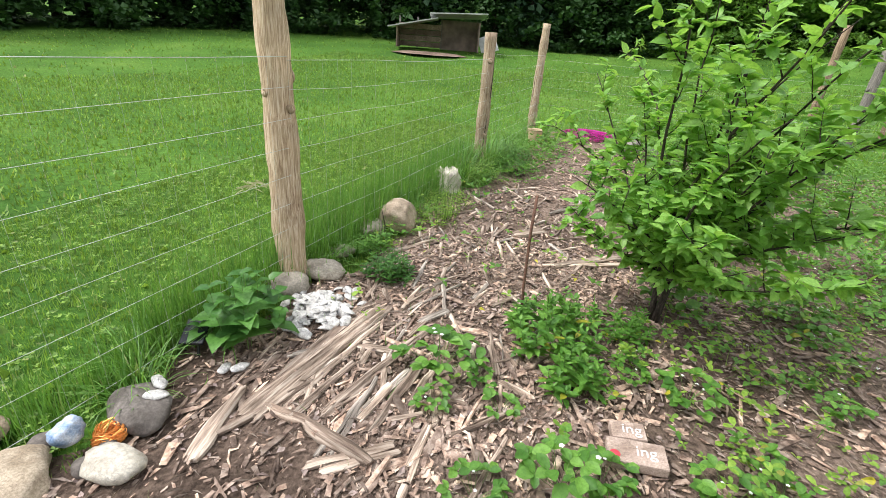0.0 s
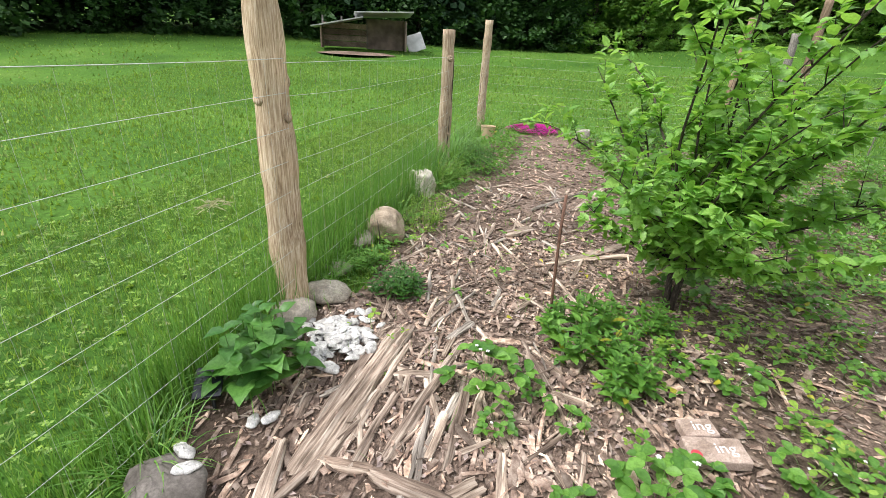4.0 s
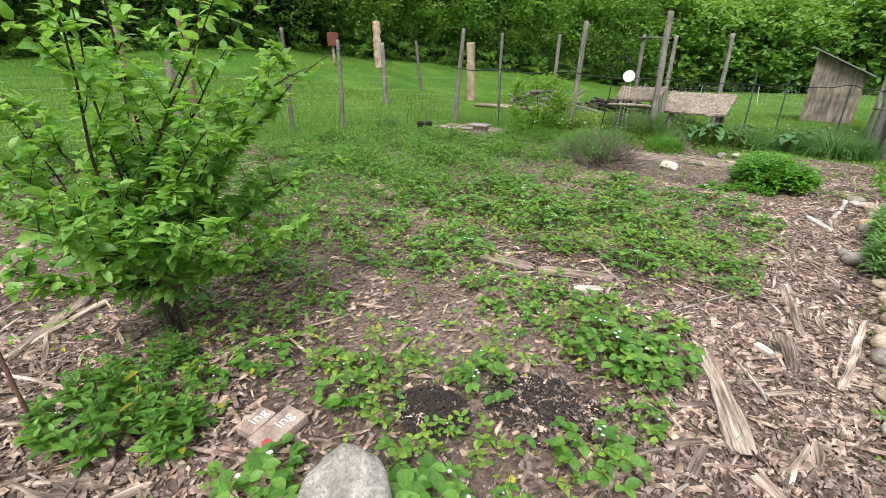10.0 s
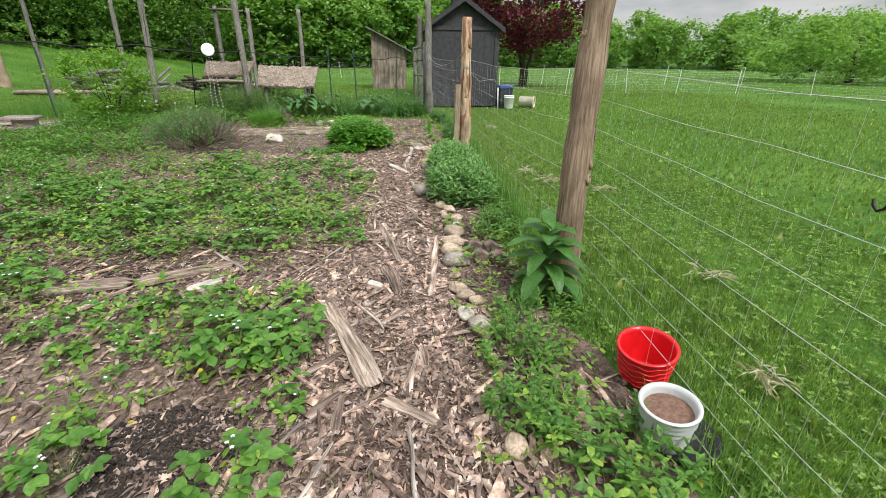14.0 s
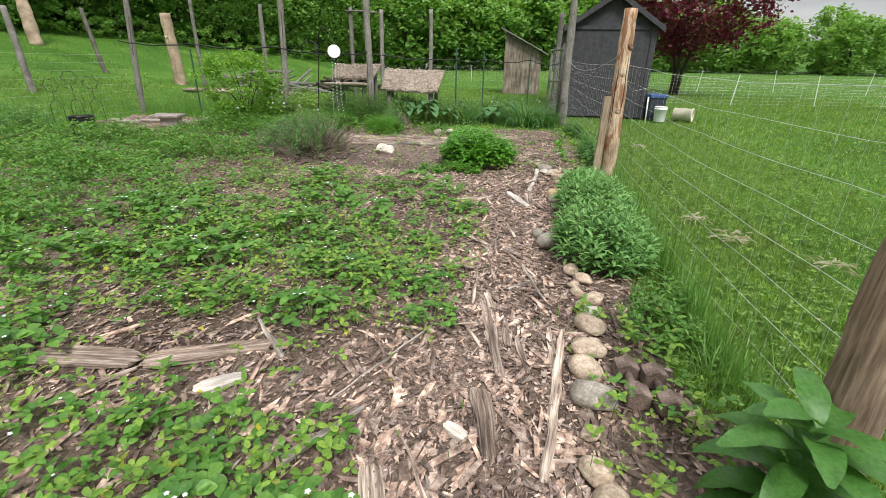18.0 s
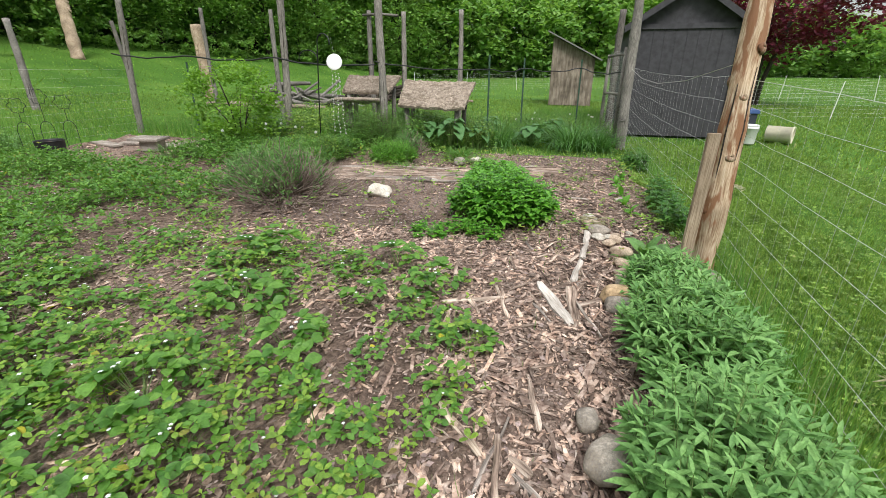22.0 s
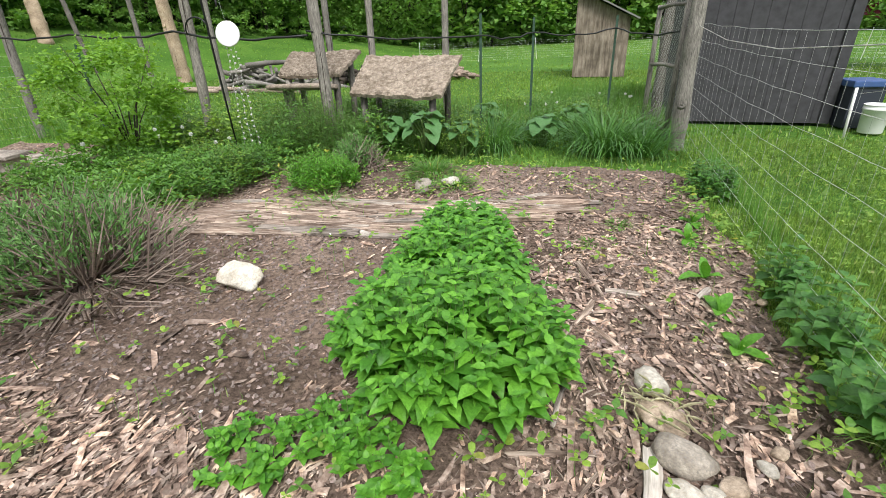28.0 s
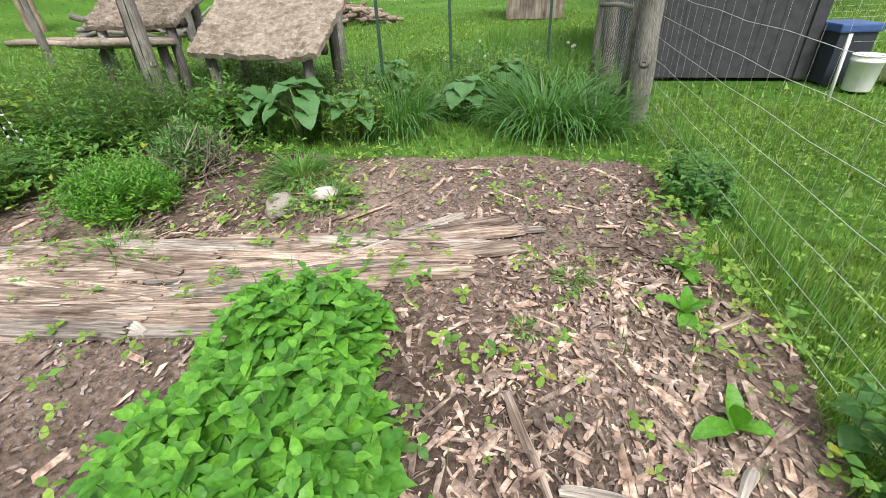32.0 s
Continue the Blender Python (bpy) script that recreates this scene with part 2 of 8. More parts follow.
M_STEM = leaf_mat("green_stem", (0.10, 0.18, 0.04), (0.20, 0.28, 0.08), 0.6, 0.1)
M_BARK = wood_mat("bark", (0.025, 0.022, 0.018), (0.06, 0.05, 0.042), (0.12, 0.10, 0.085), (20, 20, 4))
M_POST_TAN = wood_mat("peeled_cedar", (0.24, 0.165, 0.11), (0.50, 0.385, 0.275), (0.70, 0.61, 0.50), (22, 22, 0.8))
M_POST_RED = wood_mat("reddish_cedar", (0.30, 0.19, 0.12), (0.56, 0.43, 0.31), (0.72, 0.62, 0.50), (16, 16, 0.8), 0.8, 0.6, 0.0, 6.0, (0.25, 0.115, 0.06))
M_POST_BROWN = wood_mat("brown_post", (0.16, 0.112, 0.08), (0.31, 0.228, 0.165), (0.45, 0.345, 0.26), (12, 12, 0.7))
M_POST_GREY = wood_mat("grey_post", (0.085, 0.083, 0.08), (0.225, 0.215, 0.20), (0.37, 0.355, 0.335), (26, 26, 1.5))
M_CHIP = wood_mat("wood_chips", (0.12, 0.078, 0.062), (0.35, 0.258, 0.212), (0.60, 0.49, 0.42), (3, 3, 3), 0.9, 0.5, 0.66)
M_PLANK = wood_mat("rotten_log", (0.15, 0.10, 0.075), (0.40, 0.30, 0.23), (0.66, 0.55, 0.46), (55, 3.0, 30), 0.9, 0.9, 0.0, 2.4)
M_STONE_TAN = stone_mat("tan_stone", (0.38, 0.30, 0.225), (0.64, 0.54, 0.435), None, 12)
M_STONE_GREY = stone_mat("grey_stone", (0.27, 0.245, 0.21), (0.51, 0.47, 0.41), (0.22, 0.20, 0.18), 10)
M_STONE_WHITE = stone_mat("white_stone", (0.48, 0.45, 0.39), (0.72, 0.70, 0.64), (0.38, 0.36, 0.32), 8)
M_GRANITE = stone_mat("speckled_granite", (0.31, 0.30, 0.28), (0.52, 0.505, 0.47), (0.17, 0.165, 0.16), 7, 0.75, 0.5)
M_SHELL = stone_mat("oyster_shell", (0.40, 0.42, 0.46), (0.80, 0.80, 0.80), None, 25, 0.45, 0.3)
M_WIRE = plain_mat("galvanised_wire", (0.52, 0.54, 0.52), 0.45, 0.35, 0.15, 40, 0)
M_IRON = plain_mat("black_iron", (0.025, 0.025, 0.027), 0.5, 0.4, 0.3, 20, 0.1)
M_RUST = plain_mat("rusty_iron", (0.16, 0.085, 0.06), 0.85, 0.2, 0.5, 60, 0.3)


# ---- mesh helpers ----
RNG = np.random.default_rng(7)


def unit(v):
    return v / np.maximum(np.linalg.norm(v, axis=-1, keepdims=True), 1e-9)


class Geo:
    """Collects triangles of many small pieces, to become one mesh."""

    def __init__(self):
        self.v, self.f, self.n = [], [], 0

    def add(self, v, f):
        self.v.append(np.asarray(v, float))
        self.f.append(np.asarray(f, int) + self.n)
        self.n += len(v)
        return self

    def mesh(self, name, smooth=False):
        v, f = np.concatenate(self.v), np.concatenate(self.f)
        me = bpy.data.meshes.new(name)
        me.vertices.add(len(v))
        me.vertices.foreach_set("co", v.ravel().astype(np.float32))
        me.loops.add(f.size)
        me.loops.foreach_set("vertex_index", f.ravel().astype(np.int32))
        me.polygons.add(len(f))
        me.polygons.foreach_set("loop_start", np.arange(0, f.size, 3, dtype=np.int32))
        me.polygons.foreach_set("use_smooth", np.full(len(f), smooth, bool))
        me.update(calc_edges=True)
        return me


# leaf templates: side, along, up; then triangles
LEAF = (np.array([(0, 0, 0), (-0.42, 0.3, 0.06), (0, 0.33, -0.02), (0.42, 0.3, 0.06), (-0.36, 0.66, 0.02), (0, 0.68, -0.04), (0.36, 0.66, 0.02), (0, 1, -0.12)]),
        np.array([(0, 2, 1), (0, 3, 2), (1, 2, 5), (1, 5, 4), (2, 3, 6), (2, 6, 5), (4, 5, 7), (5, 6, 7)]))
BROAD = (np.array([(0, 0, 0), (-0.34, 0.12, 0.09), (0.34, 0.12, 0.09), (-0.50, 0.33, 0.15), (0.50, 0.33, 0.15), (-0.40, 0.56, 0.09), (0.40, 0.56, 0.09), (-0.20, 0.80, -0.03), (0.20, 0.80, -0.03), (0, 1, -0.20), (0, 0.40, -0.03), (0, 0.72, -0.08)]),
         np.array([(0, 10, 1), (0, 2, 10), (1, 10, 3), (2, 4, 10), (3, 10, 5), (10, 4, 6), (5, 10, 11), (10, 6, 11), (5, 11, 7), (11, 6, 8), (7, 11, 9), (11, 8, 9)]))
MID = (np.array([(0, 0, 0), (-0.48, 0.36, 0.08), (0.48, 0.36, 0.08), (-0.27, 0.72, 0.02), (0.27, 0.72, 0.02), (0, 1, -0.08)]), np.array([(0, 2, 1), (1, 2, 4), (1, 4, 3), (3, 4, 5)]))
ROUND = (np.array([(0, 0, 0), (-0.38, 0.36, 0.07), (0.38, 0.36, 0.07), (-0.40, 0.78, 0.05), (0.40, 0.78, 0.05), (0, 1, -0.04)]), MID[1])
TOOTHED = (np.array([(0, 0, 0), (-0.24, 0.10, 0.05), (0.24, 0.10, 0.05), (-0.46, 0.38, 0.13), (0.46, 0.38, 0.13), (-0.50, 0.64, 0.12), (0.50, 0.64, 0.12), (-0.27, 0.88, 0.02), (0.27, 0.88, 0.02), (0, 1.02, -0.08), (0, 0.40, -0.03), (0, 0.72, -0.05)]), BROAD[1])


def serrated(rows=6):
    """A toothed leaf, creased along its midrib and puckered between the veins."""
    v, f = [], []
    for j in range(rows + 1):
        t = j / rows
        w = 0.5 * math.sin(math.pi * min(1.0, 0.08 + 0.92 * t) ** 0.75) * (1.0 if j % 2 else 0.84)
        z = 0.10 * math.sin(t * 2.4) - 0.16 * t * t
        v += [(-w, t - 0.04 * (j % 2), z + 0.13 * w * 2), (0, t, z - 0.02 * (j % 2)), (w, t - 0.04 * (j % 2), z + 0.13 * w * 2)]
    for j in range(rows):
        for c in (0, 1):
            p = 3 * j + c
            f += [(p, p + 1, p + 4), (p, p + 4, p + 3)]
    return np.array(v), np.array(f)


SERRATED = serrated()
SMALL = (np.array([(0, 0, 0), (-0.5, 0.5, 0.08), (0.5, 0.5, 0.08), (0, 1, -0.06)]), np.array([(0, 3, 1), (0, 2, 3)]))
BLADE = (np.array([(-0.5, 0, 0), (0.5, 0, 0), (-0.38, 0.55, 0.05), (0.38, 0.55, 0.05), (0, 1, 0.28)]), np.array([(0, 1, 3), (0, 3, 2), (2, 3, 4)]))
SPIKE = (np.array([(-0.5, 0, 0), (0.5, 0, 0), (0, 1, 0.1)]), np.array([(0, 1, 2)]))


def leaves(geo, p, d, up, length, width, shape=LEAF):
    """Adds one leaf for each row: foot p, direction d, upper side up."""
    d = unit(np.asarray(d, float))
    side = unit(np.cross(d, up))
    nrm = np.cross(side, d)
    t, f = shape
    k = len(p)
    length, width = np.broadcast_to(length, (k,))[:, None, None], np.broadcast_to(width, (k,))[:, None, None]
    v = p[:, None] + side[:, None] * t[None, :, :1] * width + d[:, None] * t[None, :, 1:2] * length + nrm[:, None] * t[None, :, 2:3] * length
    f = f[None] + (np.arange(k) * len(t))[:, None, None]
    geo.add(v.reshape(-1, 3), f.reshape(-1, 3))


def blades(geo, p, height, width, lean=0.35, shape=BLADE):
    """Adds upright grass blades that lean every way."""
    k = len(p)
    a = RNG.uniform(0, 6.283, k)
    out = np.stack([np.cos(a), np.sin(a), np.zeros(k)], 1)
    tilt = np.abs(RNG.normal(0, lean, k))[:, None]
    d = unit(out * tilt + np.array([0, 0, 1.0]))
    up = unit(-out + np.array([0, 0, 0.001]))
    leaves(geo, p, d, up, height, width, shape)


def tubes(geo, a, b, ra, rb, sides=5):
    """Adds a tapered stick for each row from a to b."""
    a, b = np.asarray(a, float), np.asarray(b, float)
    k = len(a)
    d = unit(b - a)
    ref = np.where(np.abs(d[:, 2:3]) < 0.9, np.array([[0, 0, 1.0]]), np.array([[1.0, 0, 0]]))
    u = unit(np.cross(d, ref))
    w = np.cross(d, u)
    ang = np.arange(sides) * 2 * np.pi / sides
    ring = np.cos(ang)[None, :, None] * u[:, None] + np.sin(ang)[None, :, None] * w[:, None]
    ra, rb = np.broadcast_to(ra, (k,))[:, None, None], np.broadcast_to(rb, (k,))[:, None, None]
    v = np.concatenate([a[:, None] + ring * ra, b[:, None] + ring * rb], 1)
    f = []
    for i in range(sides):
        j = (i + 1) % sides
        f += [(i, j, sides + j), (i, sides + j, sides + i)]
    for i in range(1, sides - 1):
        f += [(0, i + 1, i), (sides, sides + i, sides + i + 1)]
    f = np.array(f)[None] + (np.arange(k) * 2 * sides)[:, None, None]
    geo.add(v.reshape(-1, 3), f.reshape(-1, 3))


def tube_path(geo, pts, radii, sides=8, cap=True):
    """Adds one bent, tapered tube along the points."""
    pts = np.asarray(pts, float)
    k = len(pts)
    radii = np.broadcast_to(radii, (k,))
    tan = unit(np.gradient(pts, axis=0))
    u = np.cross(tan[0], (0, 0, 1.0) if abs(tan[0][2]) < 0.9 else (1.0, 0, 0))
    ang = np.arange(sides) * 2 * np.pi / sides
    rows = []
    for i in range(k):
        u = unit(u - tan[i] * (u @ tan[i]))
        w = np.cross(tan[i], u)
        rows.append(pts[i] + (np.cos(ang)[:, None] * u + np.sin(ang)[:, None] * w) * radii[i])
    v = np.concatenate(rows)
    f = []
    for i in range(k - 1):
        for s in range(sides):
            a, b = i * sides + s, i * sides + (s + 1) % sides
            f += [(a, b, b + sides), (a, b + sides, a + sides)]
    if cap:
        for s in range(1, sides - 1):
            f += [(0, s + 1, s), ((k - 1) * sides, (k - 1) * sides + s, (k - 1) * sides + s + 1)]
    geo.add(v, f)


def box_geo(geo, lo, hi, m=None, taper=0.0):
    """Adds a box; taper narrows its top."""
    lo, hi = np.array(lo, float), np.array(hi, float)
    c = np.array([(x, y, z) for z in (0, 1) for y in (0, 1) for x in (0, 1)], float)
    mid = 0.5
    c[4:, :2] = mid + (c[4:, :2] - mid) * (1 - taper)
    v = lo + c * (hi - lo)
    if m is not None:
        v = np.array([m @ Vector(p) for p in v])
    geo.add(v, [(0, 2, 3), (0, 3, 1), (4, 5, 7), (4, 7, 6), (0, 1, 5), (0, 5, 4), (2, 6, 7), (2, 7, 3), (0, 4, 6), (0, 6, 2), (1, 3, 7), (1, 7, 5)])
    return geo


def bevelled(name, size, bevel=0.01, segments=2):
    bm = bmesh.new()
    bmesh.ops.create_cube(bm, size=1)
    bmesh.ops.scale(bm, vec=size, verts=bm.verts)
    bmesh.ops.bevel(bm, geom=bm.edges[:] + bm.verts[:], offset=bevel, segments=segments, affect="EDGES", profile=0.6)
    me = bpy.data.meshes.new(name)
    bm.to_mesh(me)
    bm.free()
    return me


def lathe(name, profile, sides=32, smooth=True):
    """A mesh turned round z from (radius, height) pairs."""
    geo = Geo()
    ang = np.arange(sides) * 2 * np.pi / sides
    v = np.concatenate([np.stack([np.cos(ang) * r, np.sin(ang) * r, np.full(sides, z)], 1) for r, z in profile])
    f = []
    for i in range(len(profile) - 1):
        for s in range(sides):
            a, b = i * sides + s, i * sides + (s + 1) % sides
            f += [(a, b, b + sides), (a, b + sides, a + sides)]
    geo.add(v, f)
    me = geo.mesh(name, smooth)
    bm = bmesh.new()
    bm.from_mesh(me)
    bmesh.ops.remove_doubles(bm, verts=bm.verts, dist=1e-6)
    bm.to_mesh(me)
    bm.free()
    return me


def part(name, mesh, material, parent=None, label="", m=None):
    ob = new(name, mesh)
    if not mesh.materials:
        mesh.materials.append(material)
    if parent is not None:
        ob.parent = parent
    if m is not None:
        ob.matrix_local = m
    if label:
        ob["label"] = label
    return ob


def thing(name, label, category, m=None, group="", kind="", mesh=None, material=None):
    """A top-level thing: a mesh, or an Empty that its parts hang from."""
    ob = new(name, mesh)
    if mesh is not None and material is not None and not mesh.materials:
        mesh.materials.append(material)
    if m is not None:
        ob.matrix_world = m
    return tagged(ob, label, category, group, kind)


def hill(x, y):
    """Height of the ground: level in the garden, rising to the woods."""
    x, y = np.asarray(x, float), np.asarray(y, float)
    late = np.clip(y - 10, 0, 12)
    rise = (0.082 + 0.0048 * np.clip(y, 0, 10) + 0.008 * late) * np.clip(-x - 9.5 - 0.6 * late, 0, 24)
    back = 0.026 * np.clip(-y - 7.0, 0, 25) * np.clip((-x + 4) / 10, 0, 1)
    far = 0.10 * np.clip(np.hypot(x, y - 8) - 78, 0, 60) + 0.3 * np.clip(-x - 33, 0, 40)
    return rise + back + far


def rest(x, y):
    return float(hill(x, y))


def bumpy(x, y, amp=0.012):
    return amp * (np.sin(x * 3.1 + y * 1.7) + np.sin(x * 1.3 - y * 4.1 + 1.0) + np.sin(x * 6.7 + 2.0) * 0.5)


def rock_mesh(name, size, seed, rough=0.16, cuts=3, flat=0.0, blocky=0.92, facets=0):
    """An uneven boulder, its foot near z = 0."""
    bm = bmesh.new()
    bmesh.ops.create_icosphere(bm, subdivisions=cuts, radius=1)
    r = random.Random(seed)
    off = Vector((r.uniform(0, 50), r.uniform(0, 50), r.uniform(0, 50)))
    cut = [(Vector((r.gauss(0, 1), r.gauss(0, 1), r.gauss(0, 1))).normalized(), r.uniform(0.66, 0.92)) for k in range(facets)]
    for v in bm.verts:
        s = 1 + rough * 1.6 * noise.noise(v.co * 0.9 + off) + rough * 0.9 * noise.noise(v.co * 2.1 + off) + rough * 0.25 * noise.noise(v.co * 6 + off)
        co = v.co * s
        co = Vector([math.copysign(abs(c) ** blocky, c) for c in co])
        for nrm, d in cut:
            over = co.dot(nrm) - d
            if over > 0:
                co -= nrm * over * 0.88
        if facets:
            co *= 1 + 0.05 * noise.noise(v.co * 9 + off)
        v.co = Vector((co.x * size[0] / 2, co.y * size[1] / 2, co.z * size[2] / 2 + size[2] * (0.5 - flat)))
    for f in bm.faces:
        f.smooth = True
    me = bpy.data.meshes.new(name)
    bm.to_mesh(me)
    bm.free()
    return me


# ---- ground ----
def garden_shape(x, y):
    """Positive inside the fenced garden, with a ragged rim."""
    rag = 0.10 * np.sin(x * 2.3 + y * 0.7) + 0.07 * np.sin(y * 3.7 + 1.3) + 0.05 * np.sin(x * 7.1 - y * 5.3)
    right = 1.42 - 0.018 * y + 0.30 * np.exp(-((y - 0.4) / 1.0) ** 2) - x
    return np.minimum.reduce([right, y + 2.82, 10.5 - y, x + 9.6]) + rag


def m_ground():
    m, n, l, b = base_mat("lawn_soil")
    t = noise_node(n, l, 0.35, 6)
    r = ramp_node(n, [(0.3, (0.045, 0.12, 0.016)), (0.55, (0.08, 0.18, 0.026)), (0.75, (0.13, 0.235, 0.042))])
    l.new(t.outputs["Fac"], r.inputs[0])
    f = noise_node(n, l, 14, 6, 0.7)
    rf = ramp_node(n, [(0.3, (0.55, 0.55, 0.5)), (0.7, (1.35, 1.35, 1.3))])
    l.new(f.outputs["Fac"], rf.inputs[0])
    l.new(mix_node(n, l, 1.0, r.outputs[0], rf.outputs[0], "MULTIPLY"), b.inputs["Base Color"])
    b.inputs["Roughness"].default_value = 0.9
    b.inputs["Specular IOR Level"].default_value = 0.15
    bump_to(n, l, b, f.outputs["Fac"], 0.9, 0.05)
    return m


def m_soil():
    m, n, l, b = base_mat("garden_soil")
    t = noise_node(n, l, 0.7, 5)
    r = ramp_node(n, [(0.32, (0.10, 0.074, 0.060)), (0.5, (0.205, 0.154, 0.126)), (0.68, (0.32, 0.25, 0.21))])
    l.new(t.outputs["Fac"], r.inputs[0])
    f = noise_node(n, l, 30, 8, 0.75)
    rf = ramp_node(n, [(0.36, (0.40, 0.38, 0.37)), (0.64, (1.5, 1.46, 1.42))])
    l.new(f.outputs["Fac"], rf.inputs[0])
    l.new(mix_node(n, l, 1.0, r.outputs[0], rf.outputs[0], "MULTIPLY"), b.inputs["Base Color"])
    b.inputs["Roughness"].default_value = 0.95
    b.inputs["Specular IOR Level"].default_value = 0.1
    bump_to(n, l, b, f.outputs["Fac"], 1.0, 0.03)
    return m


def sheet(name, xs, ys, height, keep=None):
    gx, gy = np.meshgrid(xs, ys)
    v = np.stack([gx.ravel(), gy.ravel(), height(gx, gy).ravel()], 1)
    w = len(xs)
    i, j = np.meshgrid(np.arange(w - 1), np.arange(len(ys) - 1))
    a = (j * w + i).ravel()
    f = np.concatenate([np.stack([a, a + 1, a + w + 1], 1), np.stack([a, a + w + 1, a + w], 1)])
    if keep is not None:
        f = f[keep(v)[f].all(1)]
    return Geo().add(v, f).mesh(name, True)


gx = np.concatenate([-np.geomspace(900, 46, 12), np.arange(-44, 40, 1.0), np.geomspace(42, 900, 12)])
gy = np.concatenate([-np.geomspace(900, 42, 12), np.arange(-40, 60, 1.0), np.geomspace(62, 900, 12)])
ground = thing("ground", "mown green lawn rising gently towards the woods", "lawn", kind="structure",
               mesh=sheet("ground", gx, gy, lambda x, y: hill(x, y) - 0.03), material=m_ground())
soil = thing("garden_soil", "brown soil strewn with rotting wood chips", "soil", kind="structure",
             mesh=sheet("garden_soil", np.arange(-10, 1.6, 0.08), np.arange(-3.2, 10.8, 0.08),
                        lambda x, y: bumpy(x, y, 0.008) + hill(x, y) - 0.01 + np.clip(garden_shape(x, y), -0.3, 0) * 0.3,
                        lambda v: garden_shape(v[:, 0], v[:, 1]) > -0.12), material=m_soil())


# ---- posts and wire ----
def log_post(name, label, x, y, top, radius, material, lean=(0, 0), seed=1, knots=6, flat=0.0, base=None, group=""):
    """A peeled log post with knots, standing in the ground."""
    r = random.Random(seed)
    z0 = rest(x, y) - 0.15 if base is None else base
    steps = 22
    pts, rad = [], []
    ph = r.uniform(0, 6)
    for i in range(steps + 1):
        u = i / steps
        h = z0 + u * (top - z0)
        pts.append((lean[0] * u + 0.012 * math.sin(u * 5 + ph), lean[1] * u + 0.010 * math.cos(u * 4 + ph), h - z0))
        rad.append(radius * (1.06 - 0.18 * u) * (1 + 0.05 * math.sin(u * 23 + ph) + r.uniform(-0.035, 0.035)))
    root = thing(name, label, "fence post", pose(x, y, z0), group)
    g = Geo()
    tube_path(g, pts, rad, 14)
    v = g.v[0].reshape(steps + 1, 14, 3)
    for i in range(steps + 1):
        for s in range(14):
            c = np.array(pts[i])
            w = 1 + 0.13 * noise.noise((math.cos(s * 0.4488) * 1.3 + seed, math.sin(s * 0.4488) * 1.3, i * 0.16)) + r.uniform(-0.02, 0.02)
            v[i, s, :2] = c[:2] + (v[i, s, :2] - c[:2]) * w
    part("shaft", g.mesh("shaft", True), material, root)
    for k in range(3):
        a = r.uniform(0, 6.283)
        g = Geo()
        lo = r.randrange(2, steps - 9)
        row = [np.array(pts[i]) + np.array([math.cos(a + 0.03 * (i - lo)), math.sin(a + 0.03 * (i - lo)), 0]) * rad[i] * 0.985 for i in range(lo, lo + 8)]
        tube_path(g, row, [0.002, 0.004, 0.005, 0.006, 0.005, 0.005, 0.004, 0.002], 5)
        part("crack", g.mesh("crack"), M_BARK, root)
    for k in range(knots):
        u = r.uniform(0.2, 0.95)
        a = r.uniform(0, 6.283)
        p = np.array(pts[int(u * steps)])
        o = np.array([math.cos(a), math.sin(a), 0.25])
        g = Geo()
        rr = radius * r.uniform(0.2, 0.36)
        q = p + o * rad[int(u * steps)] * 0.86
        tube_path(g, [q, q + o * rr * 0.45, q + o * rr * 0.62, q + o * rr * 0.5], [rr * 1.6, rr * 1.15, rr * 0.75, rr * 0.3], 9)
        part("knot", g.mesh("knot", True), material, root)
    return root


def wire_fence(name, label, a, b, height, rows, gap, sag=0.02, radius=0.0016, material=None, bottom=0.05, vertical=True, close=1.0):
    """Woven wire between two posts: each long wire a part, the uprights one part."""
    root = thing(name, label, "wire fence", pose(a[0], a[1], rest(*a)))
    a3, b3 = np.array([0, 0, 0.0]), np.array([b[0] - a[0], b[1] - a[1], rest(*b) - rest(*a)])
    length = float(np.linalg.norm(b3))
    s = np.linspace(0, 1, max(6, int(length / 0.4)))
    heights = bottom + (height - bottom) * np.linspace(0, 1, rows) ** close
    def at(u, h):
        u = np.asarray(u)[..., None]
        p = a3 + (b3 - a3) * u
        p[..., 2] += h - sag * np.sin(u[..., 0] * np.pi) + 0.006 * np.sin(u[..., 0] * 37 + h * 21)
        return p
    for h in heights:
        g = Geo()
        tube_path(g, at(s, h), radius * (1.5 if h in (heights[0], heights[-1]) else 1.15), 4)
        part("wire", g.mesh("wire"), material, root)
    if vertical:
        g = Geo()
        u = np.arange(gap, length, gap) / length
        for i in range(rows - 1):
            tubes(g, at(u, heights[i]), at(u, heights[i + 1]), radius * 0.5, radius * 0.5, 3)
        tagged(part("stay_wire_mesh", g.mesh("stay_wire_mesh"), material, root), kind="stuff")
    return root


